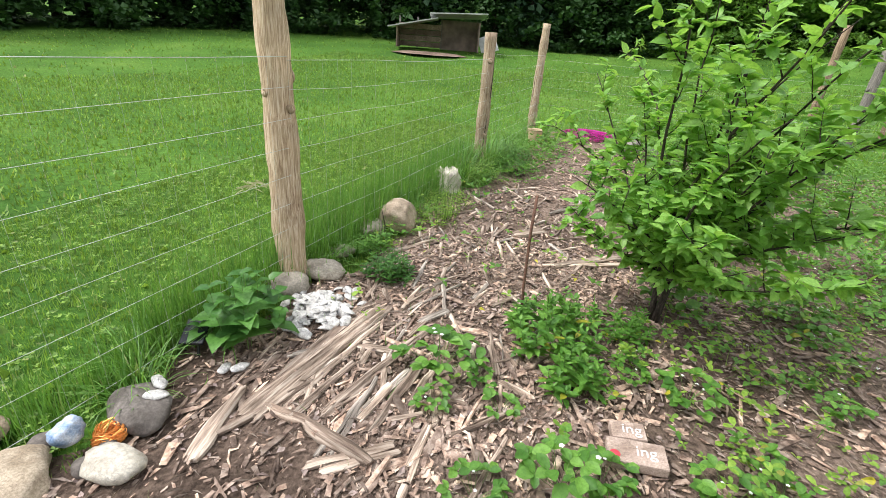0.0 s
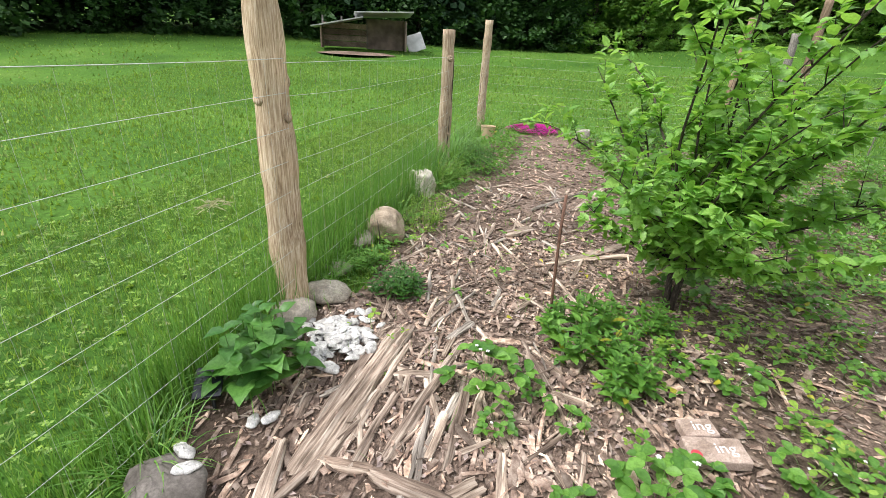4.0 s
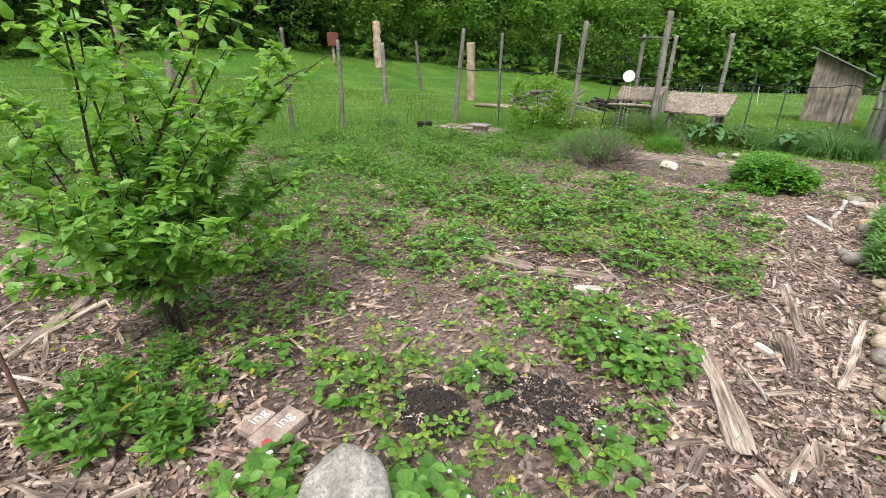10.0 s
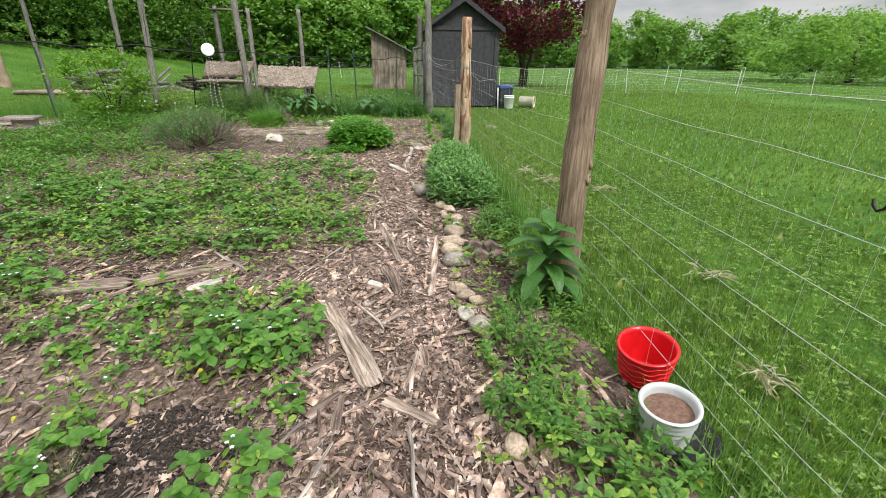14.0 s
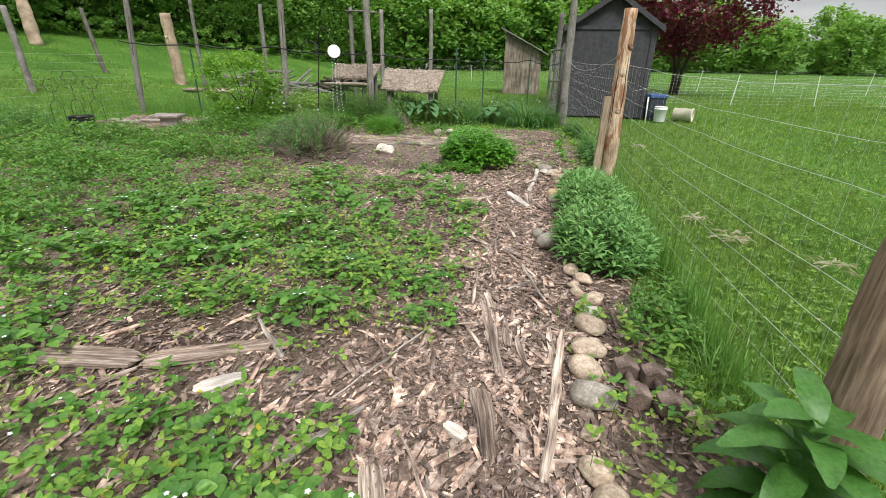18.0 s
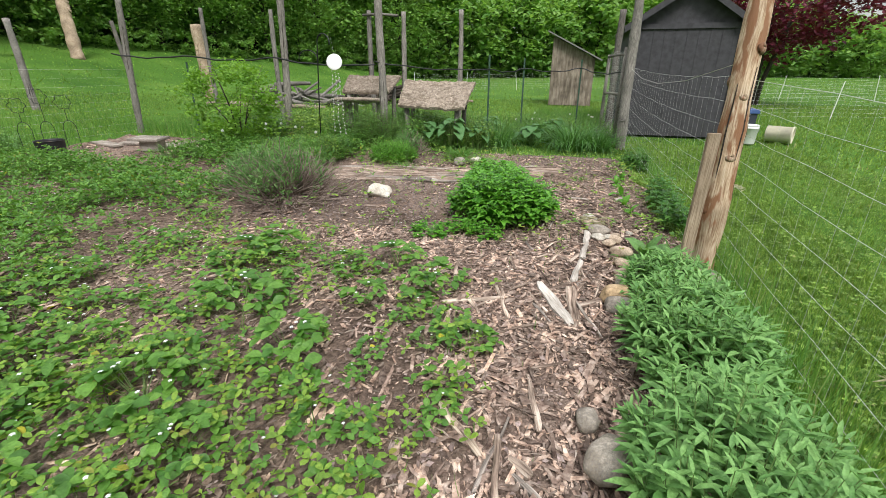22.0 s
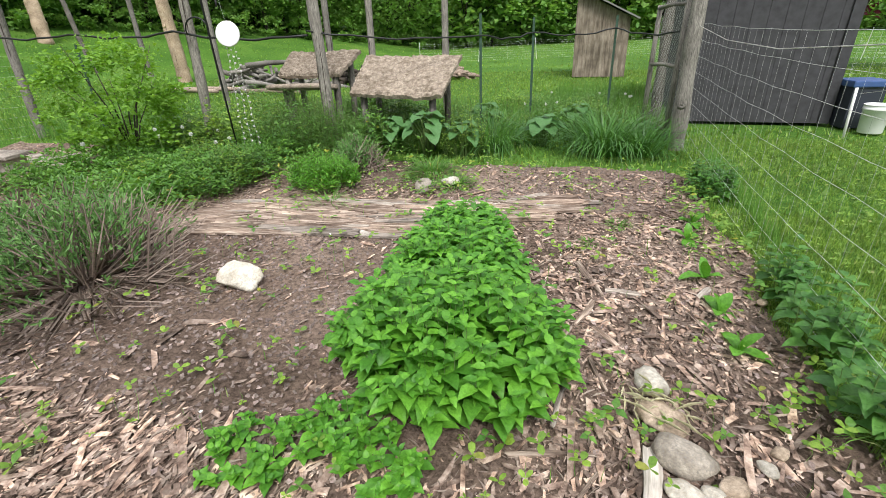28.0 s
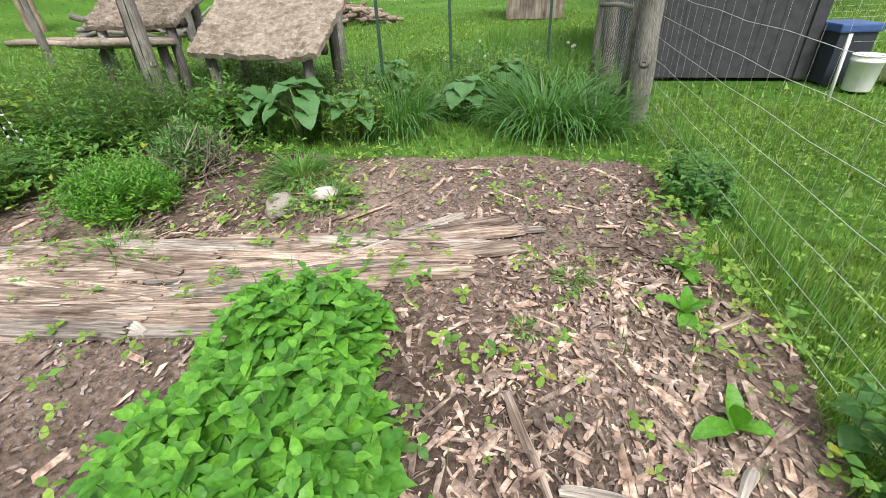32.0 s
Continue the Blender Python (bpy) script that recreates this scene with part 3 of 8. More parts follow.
tan_label = "peeled tan cedar post with knots holding garden wire"
log_post("fence_post", "peeled tan cedar post with a long dark crack", -1.90, -3.00, 1.86, 0.098, M_POST_TAN, (0.01, -0.05), 3, 9)
log_post("fence_post", tan_label, -5.75, -3.06, 1.72, 0.085, M_POST_TAN, (0, 0), 5, 5)
log_post("fence_post", tan_label, -9.12, -3.13, 2.02, 0.085, M_POST_TAN, (0, 0), 8, 5)
log_post("fence_post", "weathered brown cedar post with knots beside the lawn", 1.55, 1.52, 1.86, 0.090, M_POST_BROWN, (0.0, 0.0), 11, 11)
log_post("fence_post", "peeled reddish tan post nailed to a board", 1.43, 5.88, 1.98, 0.085, M_POST_RED, (0.0, 0.0), 14, 11)
log_post("gate_post", "tall grey weathered gate post", 1.25, 11.79, 2.75, 0.09, M_POST_GREY, (-0.05, 0.0), 17, 4)
log_post("fence_post", tan_label, 1.62, -3.00, 1.75, 0.08, M_POST_TAN, (0, 0), 18, 4)

wire_fence("wire_fence", "woven galvanised wire fence along the lawn", (1.62, -2.98), (-1.90, -2.95), 1.44, 9, 0.16, 0.02, 0.0011, M_WIRE, 0.06)
wire_fence("wire_fence", "woven galvanised wire fence along the lawn", (-1.90, -2.95), (-5.75, -3.00), 1.42, 9, 0.16, 0.02, 0.0011, M_WIRE, 0.06)
wire_fence("wire_fence", "woven galvanised wire fence along the lawn", (-5.75, -3.00), (-9.12, -3.07), 1.48, 9, 0.16, 0.02, 0.0011, M_WIRE, 0.06)
wire_fence("wire_fence", "woven galvanised wire fence beside the path", (1.66, -2.98), (1.63, 1.52), 1.42, 9, 0.16, 0.04, 0.0011, M_WIRE, 0.06)
wire_fence("wire_fence", "woven galvanised wire fence beside the path", (1.63, 1.52), (1.50, 5.88), 1.42, 9, 0.16, 0.05, 0.0011, M_WIRE, 0.06)
wire_fence("wire_fence", "slack woven wire fence reaching to the gate post", (1.50, 5.88), (1.29, 11.79), 1.44, 9, 0.16, 0.05, 0.0011, M_WIRE, 0.06)


# ---- shed ----
def shed():
    m_dark = plain_mat("dark_stained_boards", (0.050, 0.049, 0.056), 0.85, 0, 0.3, 9.0, 0.3)
    m_roof = plain_mat("dark_shingle", (0.05, 0.045, 0.045), 0.9, 0, 0.3, 18, 0.4)
    x0, x1, y0, y1, eave, ridge = 1.30, 3.46, 13.6, 16.8, 2.30, 3.02
    root = thing("garden_shed", "dark stained wooden shed with a gable roof and cupola", "shed", pose(x0, y0, 0))
    w, d, mid = x1 - x0, y1 - y0, (x1 - x0) / 2
    g = Geo()
    box_geo(g, (0.03, 0.03, 0.02), (w - 0.03, d - 0.03, eave))
    v = [(0.03, 0.03, eave), (w - 0.03, 0.03, eave), (mid, 0.03, ridge - 0.05), (0.03, d - 0.03, eave), (w - 0.03, d - 0.03, eave), (mid, d - 0.03, ridge - 0.05)]
    g.add(v, [(0, 1, 2), (3, 5, 4), (0, 2, 5), (0, 5, 3), (1, 4, 5), (1, 5, 2)])
    part("wall", g.mesh("wall"), m_dark, root)
    n = 10
    for i in range(n):
        top = eave - 0.02
        a, b = i * w / n + 0.002, (i + 1) * w / n - 0.002
        part("board", box_geo(Geo(), (a, 0.0, 0.02), (b, 0.035, top)).mesh("board"), m_dark, root)
    for i in range(14):
        a, b = i * d / 14 + 0.002, (i + 1) * d / 14 - 0.002
        part("board", box_geo(Geo(), (0.0, a, 0.02), (0.035, b, eave - 0.02)).mesh("board"), m_dark, root)
        part("board", box_geo(Geo(), (w - 0.035, a, 0.02), (w, b, eave - 0.02)).mesh("board"), m_dark, root)
    for s in (0, 1):
        px = [-0.16, mid] if s == 0 else [mid, w + 0.16]
        pz = [eave - 0.10, ridge] if s == 0 else [ridge, eave - 0.10]
        g = Geo()
        vv = []
        for y in (-0.16, d + 0.16):
            for k in (0, 1):
                vv += [(px[k], y, pz[k]), (px[k], y, pz[k] + 0.05)]
        g.add(vv, [(0, 2, 3), (0, 3, 1), (4, 5, 7), (4, 7, 6), (1, 3, 7), (1, 7, 5), (0, 4, 6), (0, 6, 2), (0, 1, 5), (0, 5, 4), (2, 6, 7), (2, 7, 3)])
        part("roof", g.mesh("roof"), m_roof, root)
        g = Geo()
        lo, hi = np.array([px[0], -0.185, pz[0] - 0.09]), np.array([px[1], -0.185, pz[1] - 0.09])
        g.add([lo, lo + (0, 0.025, 0), lo + (0, 0, 0.12), lo + (0, 0.025, 0.12), hi, hi + (0, 0.025, 0), hi + (0, 0, 0.12), hi + (0, 0.025, 0.12)],
              [(0, 4, 6), (0, 6, 2), (1, 3, 7), (1, 7, 5), (2, 6, 7), (2, 7, 3), (0, 1, 5), (0, 5, 4), (0, 2, 3), (0, 3, 1), (4, 5, 7), (4, 7, 6)])
        part("bargeboard", g.mesh("bargeboard"), m_dark, root)
    part("trim", box_geo(Geo(), (-0.01, -0.03, eave - 0.12), (w + 0.01, -0.003, eave - 0.02)).mesh("trim"), m_dark, root)
    part("corner_trim", box_geo(Geo(), (w - 0.12, -0.028, 0.02), (w + 0.015, -0.003, eave - 0.13)).mesh("corner_trim"), m_dark, root)
    part("corner_trim", box_geo(Geo(), (-0.015, -0.028, 0.02), (0.12, -0.003, eave - 0.13)).mesh("corner_trim"), m_dark, root)
    cup = part("cupola", box_geo(Geo(), (mid - 0.26, 0.75, ridge - 0.2), (mid + 0.26, 1.27, ridge + 0.16)).mesh("cupola"), m_dark, root)
    part("cupola_roof", box_geo(Geo(), (mid - 0.36, 0.65, ridge + 0.163), (mid + 0.36, 1.37, ridge + 0.45), taper=0.94).mesh("cupola_roof"), plain_mat("red_brown_shingle", (0.11, 0.06, 0.05), 0.9), cup)
    return root


shed()


# ---- lean-to ----
def lean_to():
    m_ply = wood_mat("weathered_plywood", (0.13, 0.105, 0.085), (0.28, 0.235, 0.195), (0.42, 0.365, 0.31), (5, 5, 0.7), 0.9, 0.3, 0, 2.0)
    root = thing("lean_to_hut", "weathered plywood hut with a sloping metal roof", "hut", pose(-0.82, 21.4, 0, 0, 0, 0))
    w, d, hl, hr = 1.58, 1.6, 2.48, 1.68
    g = Geo()
    v = [(0, 0, 0), (w, 0, 0), (w, 0, hr), (0, 0, hl), (0, d, 0), (w, d, 0), (w, d, hr), (0, d, hl)]
    g.add(v, [(0, 1, 2), (0, 2, 3), (4, 6, 5), (4, 7, 6), (0, 3, 7), (0, 7, 4), (1, 5, 6), (1, 6, 2), (2, 6, 7), (2, 7, 3)])
    part("wall", g.mesh("wall"), m_ply, root)
    g = Geo()
    z0, z1 = hl + 0.13, hr - 0.08
    v = [(-0.2, -0.25, z0), (w + 0.25, -0.25, z1), (w + 0.25, d + 0.2, z1), (-0.2, d + 0.2, z0)]
    v += [(x, y, z + 0.05) for x, y, z in v]
    g.add(v, [(0, 2, 1), (0, 3, 2), (4, 5, 6), (4, 6, 7), (0, 1, 5), (0, 5, 4), (1, 2, 6), (1, 6, 5), (2, 3, 7), (2, 7, 6), (3, 0, 4), (3, 4, 7)])
    part("roof", g.mesh("roof"), plain_mat("dull_tin", (0.22, 0.22, 0.21), 0.6, 0.3), root)


lean_to()


# ---- slab tables ----
def slab_table(corner_bl, corner_br, corner_tr, corner_tl, label, seed, hole=True):
    m_slab = stone_mat("lichened_slab_%d" % seed, (0.22, 0.18, 0.145), (0.52, 0.46, 0.39), (0.095, 0.075, 0.06), 16, 0.95, 1.0)
    c = [Vector(p) for p in (corner_bl, corner_br, corner_tr, corner_tl)]
    mid = sum(c, Vector()) / 4
    root = thing("slab_table", label, "table", pose(mid.x, mid.y, rest(mid.x, mid.y)))
    o = Vector((mid.x, mid.y, rest(mid.x, mid.y)))
    n = 52
    nrm = (c[1] - c[0]).cross(c[3] - c[0]).normalized()
    r = random.Random(seed)
    top, bot = [], []
    for j in range(n + 1):
        for i in range(n + 1):
            u, w = i / n, j / n
            edge = min(u, 1 - u, w, 1 - w)
            uu, ww = u + (0.02 * noise.noise((u * 9, w * 9, seed)) if edge < 0.02 else 0), w + (0.03 * noise.noise((u * 8, w * 8, seed + 4)) if edge < 0.02 else 0)
            p = c[0].lerp(c[1], uu).lerp(c[3].lerp(c[2], uu), ww)
            lump = 0.012 * r.uniform(-1, 1) + 0.022 * noise.noise((u * 6, w * 6, seed)) + 0.016 * noise.noise((u * 17, w * 17, seed)) + 0.014 * noise.noise((u * 38, w * 30, seed + 7))
            sag = 0.05 * math.sin(u * 3.14)
            if hole and 0.70 < u < 0.92 and w < 0.10:
                sag += 0.05
            top.append(p + nrm * (lump + (0.0 if edge > 0.02 else -0.02) - sag * 0.4 + 0.02) - o)
            bot.append(p + nrm * (-0.05 - sag * 0.4 + lump * 0.4) - o)
    w = n + 1
    f = []
    for j in range(n):
        for i in range(n):
            a = j * w + i
            f += [(a, a + 1, a + w + 1), (a, a + w + 1, a + w)]
    k = len(top)
    f += [(p + k, r2 + k, q + k) for p, q, r2 in list(f)]
    rim = [i for i in range(w)] + [j * w + n for j in range(1, w)] + [n * w + i for i in range(n - 1, -1, -1)] + [j * w for j in range(n - 1, 0, -1)]
    for a, b in zip(rim, rim[1:] + rim[:1]):
        f += [(a, a + k, b + k), (a, b + k, b)]
    part("slab", Geo().add(top + bot, f).mesh("slab"), m_slab, root)
    for u, ww in ((0.12, 0.15), (0.88, 0.15), (0.12, 0.85), (0.88, 0.85)):
        p = c[0].lerp(c[1], u).lerp(c[3].lerp(c[2], u), ww) - o
        g = Geo()
        q = p + (Vector((0, 0, 0)) - Vector((p.x * 0.12, p.y * 0.1, 0)))
        tube_path(g, [(q.x * 1.1, q.y * 1.1, -0.05), (p.x, p.y, p.z - 0.06)], [0.045, 0.05], 6)
        part("leg", g.mesh("leg", True), M_POST_GREY, root)
    g = Geo()
    a, b = c[0].lerp(c[3], 0.2) - o - nrm * 0.09, c[1].lerp(c[2], 0.2) - o - nrm * 0.09
    tube_path(g, [a, a.lerp(b, 0.5), b], 0.05, 6)
    part("beam", g.mesh("beam", True), M_BARK, root)


slab_table((-3.10, 11.12, 0.75), (-1.72, 11.05, 0.73), (-1.72, 12.05, 1.17), (-3.30, 12.12, 1.19), "rough lichened slab table sloping forward on posts", 3)
slab_table((-4.44, 11.36, 0.98), (-3.42, 11.45, 0.98), (-3.37, 12.08, 1.28), (-4.56, 11.95, 1.28), "rough lichened slab table on wooden posts", 9, False)
thing("stone_slab", "second rough slab lying under the small table top", "slab", pose(-4.05, 11.45, 0.80, -6, 0, 4), mesh=rock_mesh("stone_slab", (1.15, 0.55, 0.10), 71, 0.10, 4, 0.5, 0.55), material=bpy.data.materials["lichened_slab_9"])
for k, dx in enumerate((-0.38, 0.38)):
    g = Geo()
    tube_path(g, [(0, 0, -0.05), (0.01, 0.01, 0.40), (0, 0, 0.79)], [0.06, 0.055, 0.05], 7)
    thing("log_prop", "grey log propping up the lower slab", "log", pose(-4.05 + dx, 11.47, 0), "props of the slab", mesh=g.mesh("log_prop", True), material=M_POST_GREY)


# ---- wood and stone on the ground ----
M_PALE = wood_mat("pale_driftwood", (0.14, 0.10, 0.08), (0.45, 0.36, 0.295), (0.72, 0.63, 0.545), (34, 2.0, 18), 0.9, 0.8, 0.0, 2.2)
M_ROT = wood_mat("rotten_wood", (0.085, 0.060, 0.049), (0.30, 0.232, 0.19), (0.54, 0.46, 0.395), (38, 1.8, 20), 0.95, 1.0, 0.0, 2.0)
M_GREYWOOD = wood_mat("grey_driftwood", (0.13, 0.112, 0.10), (0.32, 0.285, 0.255), (0.53, 0.485, 0.44), (50, 2, 30), 0.9, 0.7, 0.0, 2.2)
M_REDWOOD = wood_mat("red_brown_bark", (0.08, 0.04, 0.03), (0.17, 0.085, 0.06), (0.28, 0.16, 0.12), (40, 3, 30), 0.9, 0.8, 0.0, 2.2)
M_WHITEWOOD = wood_mat("bleached_wood", (0.46, 0.42, 0.37), (0.66, 0.62, 0.57), (0.80, 0.77, 0.72), (50, 3, 30), 0.85, 0.5, 0.0, 2.2)
PLANK_LOOK = {
    "pale": (M_PALE, "board", "pale split driftwood board lying on wood chips"),
    "rot": (M_ROT, "rotten_log", "rotten fibrous brown log piece on the ground"),
    "grey": (M_GREYWOOD, "board", "grey weathered piece of wood on the ground"),
    "white": (M_WHITEWOOD, "wood_chunk", "bleached whitish chunk of wood on the ground"),
    "red": (M_REDWOOD, "bark_piece", "red-brown strip of bark on the soil"),
    "stick": (M_GREYWOOD, "stick", "thin dry stick lying on the soil"),
}
COUNT = [0]


def plank(a, b, width, look_of):
    """A split, splintered piece of wood lying along y between two places."""
    COUNT[0] += 1
    r = random.Random(COUNT[0] * 13 + 5)
    material, name, label = PLANK_LOOK[look_of]
    a, b = Vector((*a, 0)), Vector((*b, 0))
    length = (b - a).length
    turn = math.degrees(math.atan2(b.y - a.y, b.x - a.x)) - 90
    thick = {"stick": width * 0.9, "white": 0.03, "rot": min(0.032, width * 0.35), "red": 0.012}.get(look_of, min(0.034, width * 0.32))
    cols = 5 if look_of in ("stick", "white", "red") else max(6, int(width / 0.011))
    n = max(7, min(26, int(length / 0.035)))
    ragged = 0.0 if look_of in ("stick",) else min(0.09, 0.25 * width / max(length, 0.05) + 0.02)
    first, last = [r.uniform(0, ragged) for _ in range(cols)], [1 - r.uniform(0, ragged) for _ in range(cols)]
    ridge = [r.uniform(0.25, 1.05) if look_of == "rot" else r.uniform(0.55, 1.05) if look_of != "white" else r.uniform(0.85, 1.0) for _ in range(cols)]
    ridge[0], ridge[-1] = ridge[0] * 0.5, ridge[-1] * 0.5
    ph, kink = r.uniform(0, 6), r.uniform(-0.5, 0.5)
    v, w = [], cols + 2
    for i in range(n):
        for c in range(-1, cols + 1):
            k = min(max(c, 0), cols - 1)
            u = first[k] + (last[k] - first[k]) * i / (n - 1)
            wide = width * (0.82 + 0.18 * math.sin(u * 5 + ph)) * (0.6 + 0.4 * min(1, 5 * min(u, 1 - u) + 0.3))
            xx = (k / (cols - 1) - 0.5) * wide + width * 0.25 * kink * math.sin(u * 3.1) + 0.004 * math.sin(u * length * 22 + ph)
            z = -0.01 if c in (-1, cols) else thick * ridge[k] * (0.8 + 0.2 * noise.noise((k * 1.7, u * length * 9, COUNT[0]))) * (0.45 + 0.55 * min(1, 7 * min(u, 1 - u) + 0.2))
            v.append((xx, (u - 0.5) * length, z))
    f = []
    for i in range(n - 1):
        for c in range(w - 1):
            q = i * w + c
            f += [(q, q + 1, q + w + 1), (q, q + w + 1, q + w)]
    for c in range(1, w - 1):
        f += [(0, c + 1, c), ((n - 1) * w, (n - 1) * w + c, (n - 1) * w + c + 1)]
    g = Geo().add(v, f)
    mid = (a + b) / 2
    z = rest(mid.x, mid.y) + float(bumpy(mid.x, mid.y, 0.008)) + 0.006
    return thing(name, label, "wood piece", pose(mid.x, mid.y, z, r.uniform(-1.2, 1.2), r.uniform(-3, 3), turn), "wood pieces on the ground", mesh=g.mesh(name), material=material)


STONE_LOOK = {
    "tan": (M_STONE_TAN, "smooth tan cobble edging the path"),
    "grey": (M_STONE_GREY, "rounded grey field stone on the soil"),
    "white": (M_STONE_WHITE, "pale whitish stone on the soil"),
    "dark": (stone_mat("dark_stone", (0.11, 0.10, 0.095), (0.21, 0.19, 0.18), None, 9), "dark grey stone on the soil"),
    "yellow": (stone_mat("yellow_stone", (0.42, 0.31, 0.18), (0.62, 0.48, 0.32), None, 8), "flat yellowish stone edging the path"),
}


def stone(at, size, look_of, height=0.62, long=1.25, turn=None):
    COUNT[0] += 1
    r = random.Random(COUNT[0] * 7 + 1)
    material, label = STONE_LOOK[look_of]
    mesh = rock_mesh("stone", (size * long, size * 0.90, size * height), COUNT[0], r.uniform(0.12, 0.22), 3, 0.16, r.uniform(0.84, 1.0), 2)
    return thing("stone", label, "stone", pose(at[0], at[1], rest(*at) + float(bumpy(*at, 0.008)), 0, 0, r.uniform(0, 360) if turn is None else turn), "stones on the soil", mesh=mesh, material=material)


plank((-1.93, -2.27), (-0.78, -2.33), .17, "pale")
plank((-1.87, -2.38), (-1.04, -2.40), .07, "rot")
plank((-1.72, -2.20), (-0.91, -2.24), .05, "pale")
plank((-1.82, -1.92), (-0.94, -2.04), .07, "rot")
plank((-1.57, -1.83), (-0.96, -1.80), .06, "rot")
plank((-1.28, -1.87), (-1.00, -1.88), .05, "pale")
plank((-0.89, -2.09), (-0.84, -1.70), .08, "rot")
plank((-0.71, -1.87), (-0.95, -1.63), .045, "pale")
plank((-1.14, -1.59), (-0.83, -1.54), .03, "pale")
plank((-0.83, -1.54), (-0.52, -1.51), .04, "pale")
plank((-1.45, -2.20), (-1.52, -2.01), .05, "pale")
plank((-1.21, -2.47), (-1.40, -2.27), .015, "stick")
plank((-1.22, -2.52), (-1.05, -2.49), .05, "rot")
plank((-1.34, -2.13), (-0.87, -2.15), .05, "rot")
plank((-1.82, -2.00), (-2.05, -1.90), .06, "grey")
plank((-2.25, -2.18), (-1.89, -2.16), .03, "pale")
plank((-5.56, -0.90), (-4.46, -1.29), .09, "pale")
plank((-4.30, -1.72), (-5.26, -1.13), .03, "stick")
plank((-3.05, -1.44), (-4.17, -0.43), .09, "pale")
plank((-3.02, -1.52), (-3.48, -0.82), .06, "pale")
plank((-3.54, -1.90), (-3.82, -1.66), .12, "pale")
plank((-6.42, -1.96), (-5.40, -1.17), .04, "rot")
plank((-1.54, -1.20), (-1.59, -1.41), .05, "rot")
plank((-1.29, -1.68), (-1.35, -1.49), .03, "rot")
plank((-2.07, -2.38), (-1.93, -2.27), .04, "rot")
plank((-0.52, -2.35), (-0.94, -2.49), .08, "pale")
plank((-0.66, -2.37), (-1.13, -2.23), .05, "rot")
plank((-0.70, -1.94), (-0.97, -1.66), .05, "pale")
plank((-0.89, -1.57), (-1.14, -1.59), .04, "pale")
plank((-0.88, -2.31), (-0.90, -2.07), .06, "rot")
plank((-0.07, 1.38), (0.29, 0.53), .14, "pale")
plank((-0.40, 1.30), (-0.18, 1.66), .05, "grey")
plank((-0.42, 1.56), (-0.02, 2.39), .012, "stick")
plank((-1.02, 1.60), (-0.82, 1.76), .10, "white")
plank((-2.05, 1.68), (-1.43, 1.76), .16, "rot")
plank((-1.43, 1.76), (-0.83, 2.04), .14, "rot")
plank((-1.07, 2.25), (-0.72, 1.92), .035, "grey")
plank((-1.67, 1.37), (-1.42, 1.73), .03, "pale")
plank((0.74, 2.51), (0.63, 1.48), .05, "pale")
plank((0.33, 0.46), (0.58, 0.29), .07, "pale")
plank((0.30, 1.11), (0.44, 1.27), .05, "rot")
plank((-0.06, 0.68), (0.12, 0.84), .04, "rot")
plank((-0.00, 0.36), (0.14, 0.52), .06, "rot")
plank((0.14, 0.50), (0.14, 0.27), .05, "rot")
plank((0.24, 2.86), (0.40, 2.02), .08, "rot")
plank((0.53, 0.87), (0.55, 0.71), .05, "rot")
plank((0.19, 1.63), (0.30, 1.57), .06, "white")
plank((-0.09, 0.21), (-0.00, 0.34), .02, "stick")
plank((0.30, 2.43), (0.41, 2.01), .06, "pale")
plank((0.31, 1.89), (0.40, 1.47), .10, "rot")
plank((0.48, 2.40), (0.55, 2.06), .04, "rot")
plank((0.40, 2.57), (0.44, 2.28), .05, "rot")
plank((0.66, 2.53), (0.69, 1.96), .04, "pale")
plank((0.69, 1.96), (0.61, 1.41), .045, "pale")
plank((-0.60, 1.70), (-0.57, 1.86), .02, "stick")
plank((-0.08, 3.98), (0.19, 3.72), .04, "pale")
plank((0.29, 3.75), (0.40, 3.68), .05, "pale")
plank((0.26, 5.47), (0.52, 4.88), .085, "white")
plank((0.48, 3.36), (0.63, 2.83), .02, "stick")
plank((0.26, 2.87), (0.32, 2.67), .06, "pale")
plank((0.50, 5.44), (0.55, 4.87), .09, "rot")
plank((-0.35, 4.92), (0.07, 5.12), .05, "pale")
plank((-0.37, 5.36), (-0.41, 5.66), .04, "pale")
plank((0.55, 5.17), (0.74, 5.32), .05, "rot")
plank((-0.18, 5.04), (-0.06, 4.83), .03, "pale")
plank((0.62, 6.67), (0.57, 5.95), .07, "white")
plank((0.57, 5.95), (0.51, 5.52), .06, "white")
plank((-2.55, 5.31), (-2.25, 5.62), .06, "red")
plank((-2.33, 4.95), (-2.27, 5.14), .04, "pale")
plank((-0.02, 5.84), (0.08, 5.59), .03, "rot")
plank((-0.72, 5.19), (-0.63, 5.05), .04, "pale")
# band of rotten logs across the far end of the path
rb = random.Random(808)
for i in range(84):
    u = rb.random()
    off = rb.uniform(-0.40, 0.36) * (1 - 0.35 * u)
    cx, cy = -3.45 + 3.6 * u, 8.30 + 0.86 * u + off
    ln = rb.uniform(0.28, 0.80)
    dy = (0.20 + rb.gauss(0, 0.13)) * ln
    plank((max(cx - ln, rb.uniform(-3.35, -3.05)), cy - dy), (min(cx + ln, rb.uniform(-0.35, 0.5)), cy + dy), rb.uniform(0.035, 0.13), rb.choice(("rot", "rot", "rot", "grey")))
plank((-0.28, 8.99), (0.32, 9.14), .03, "pale")
plank((-1.12, 8.23), (-0.97, 8.17), .03, "pale")
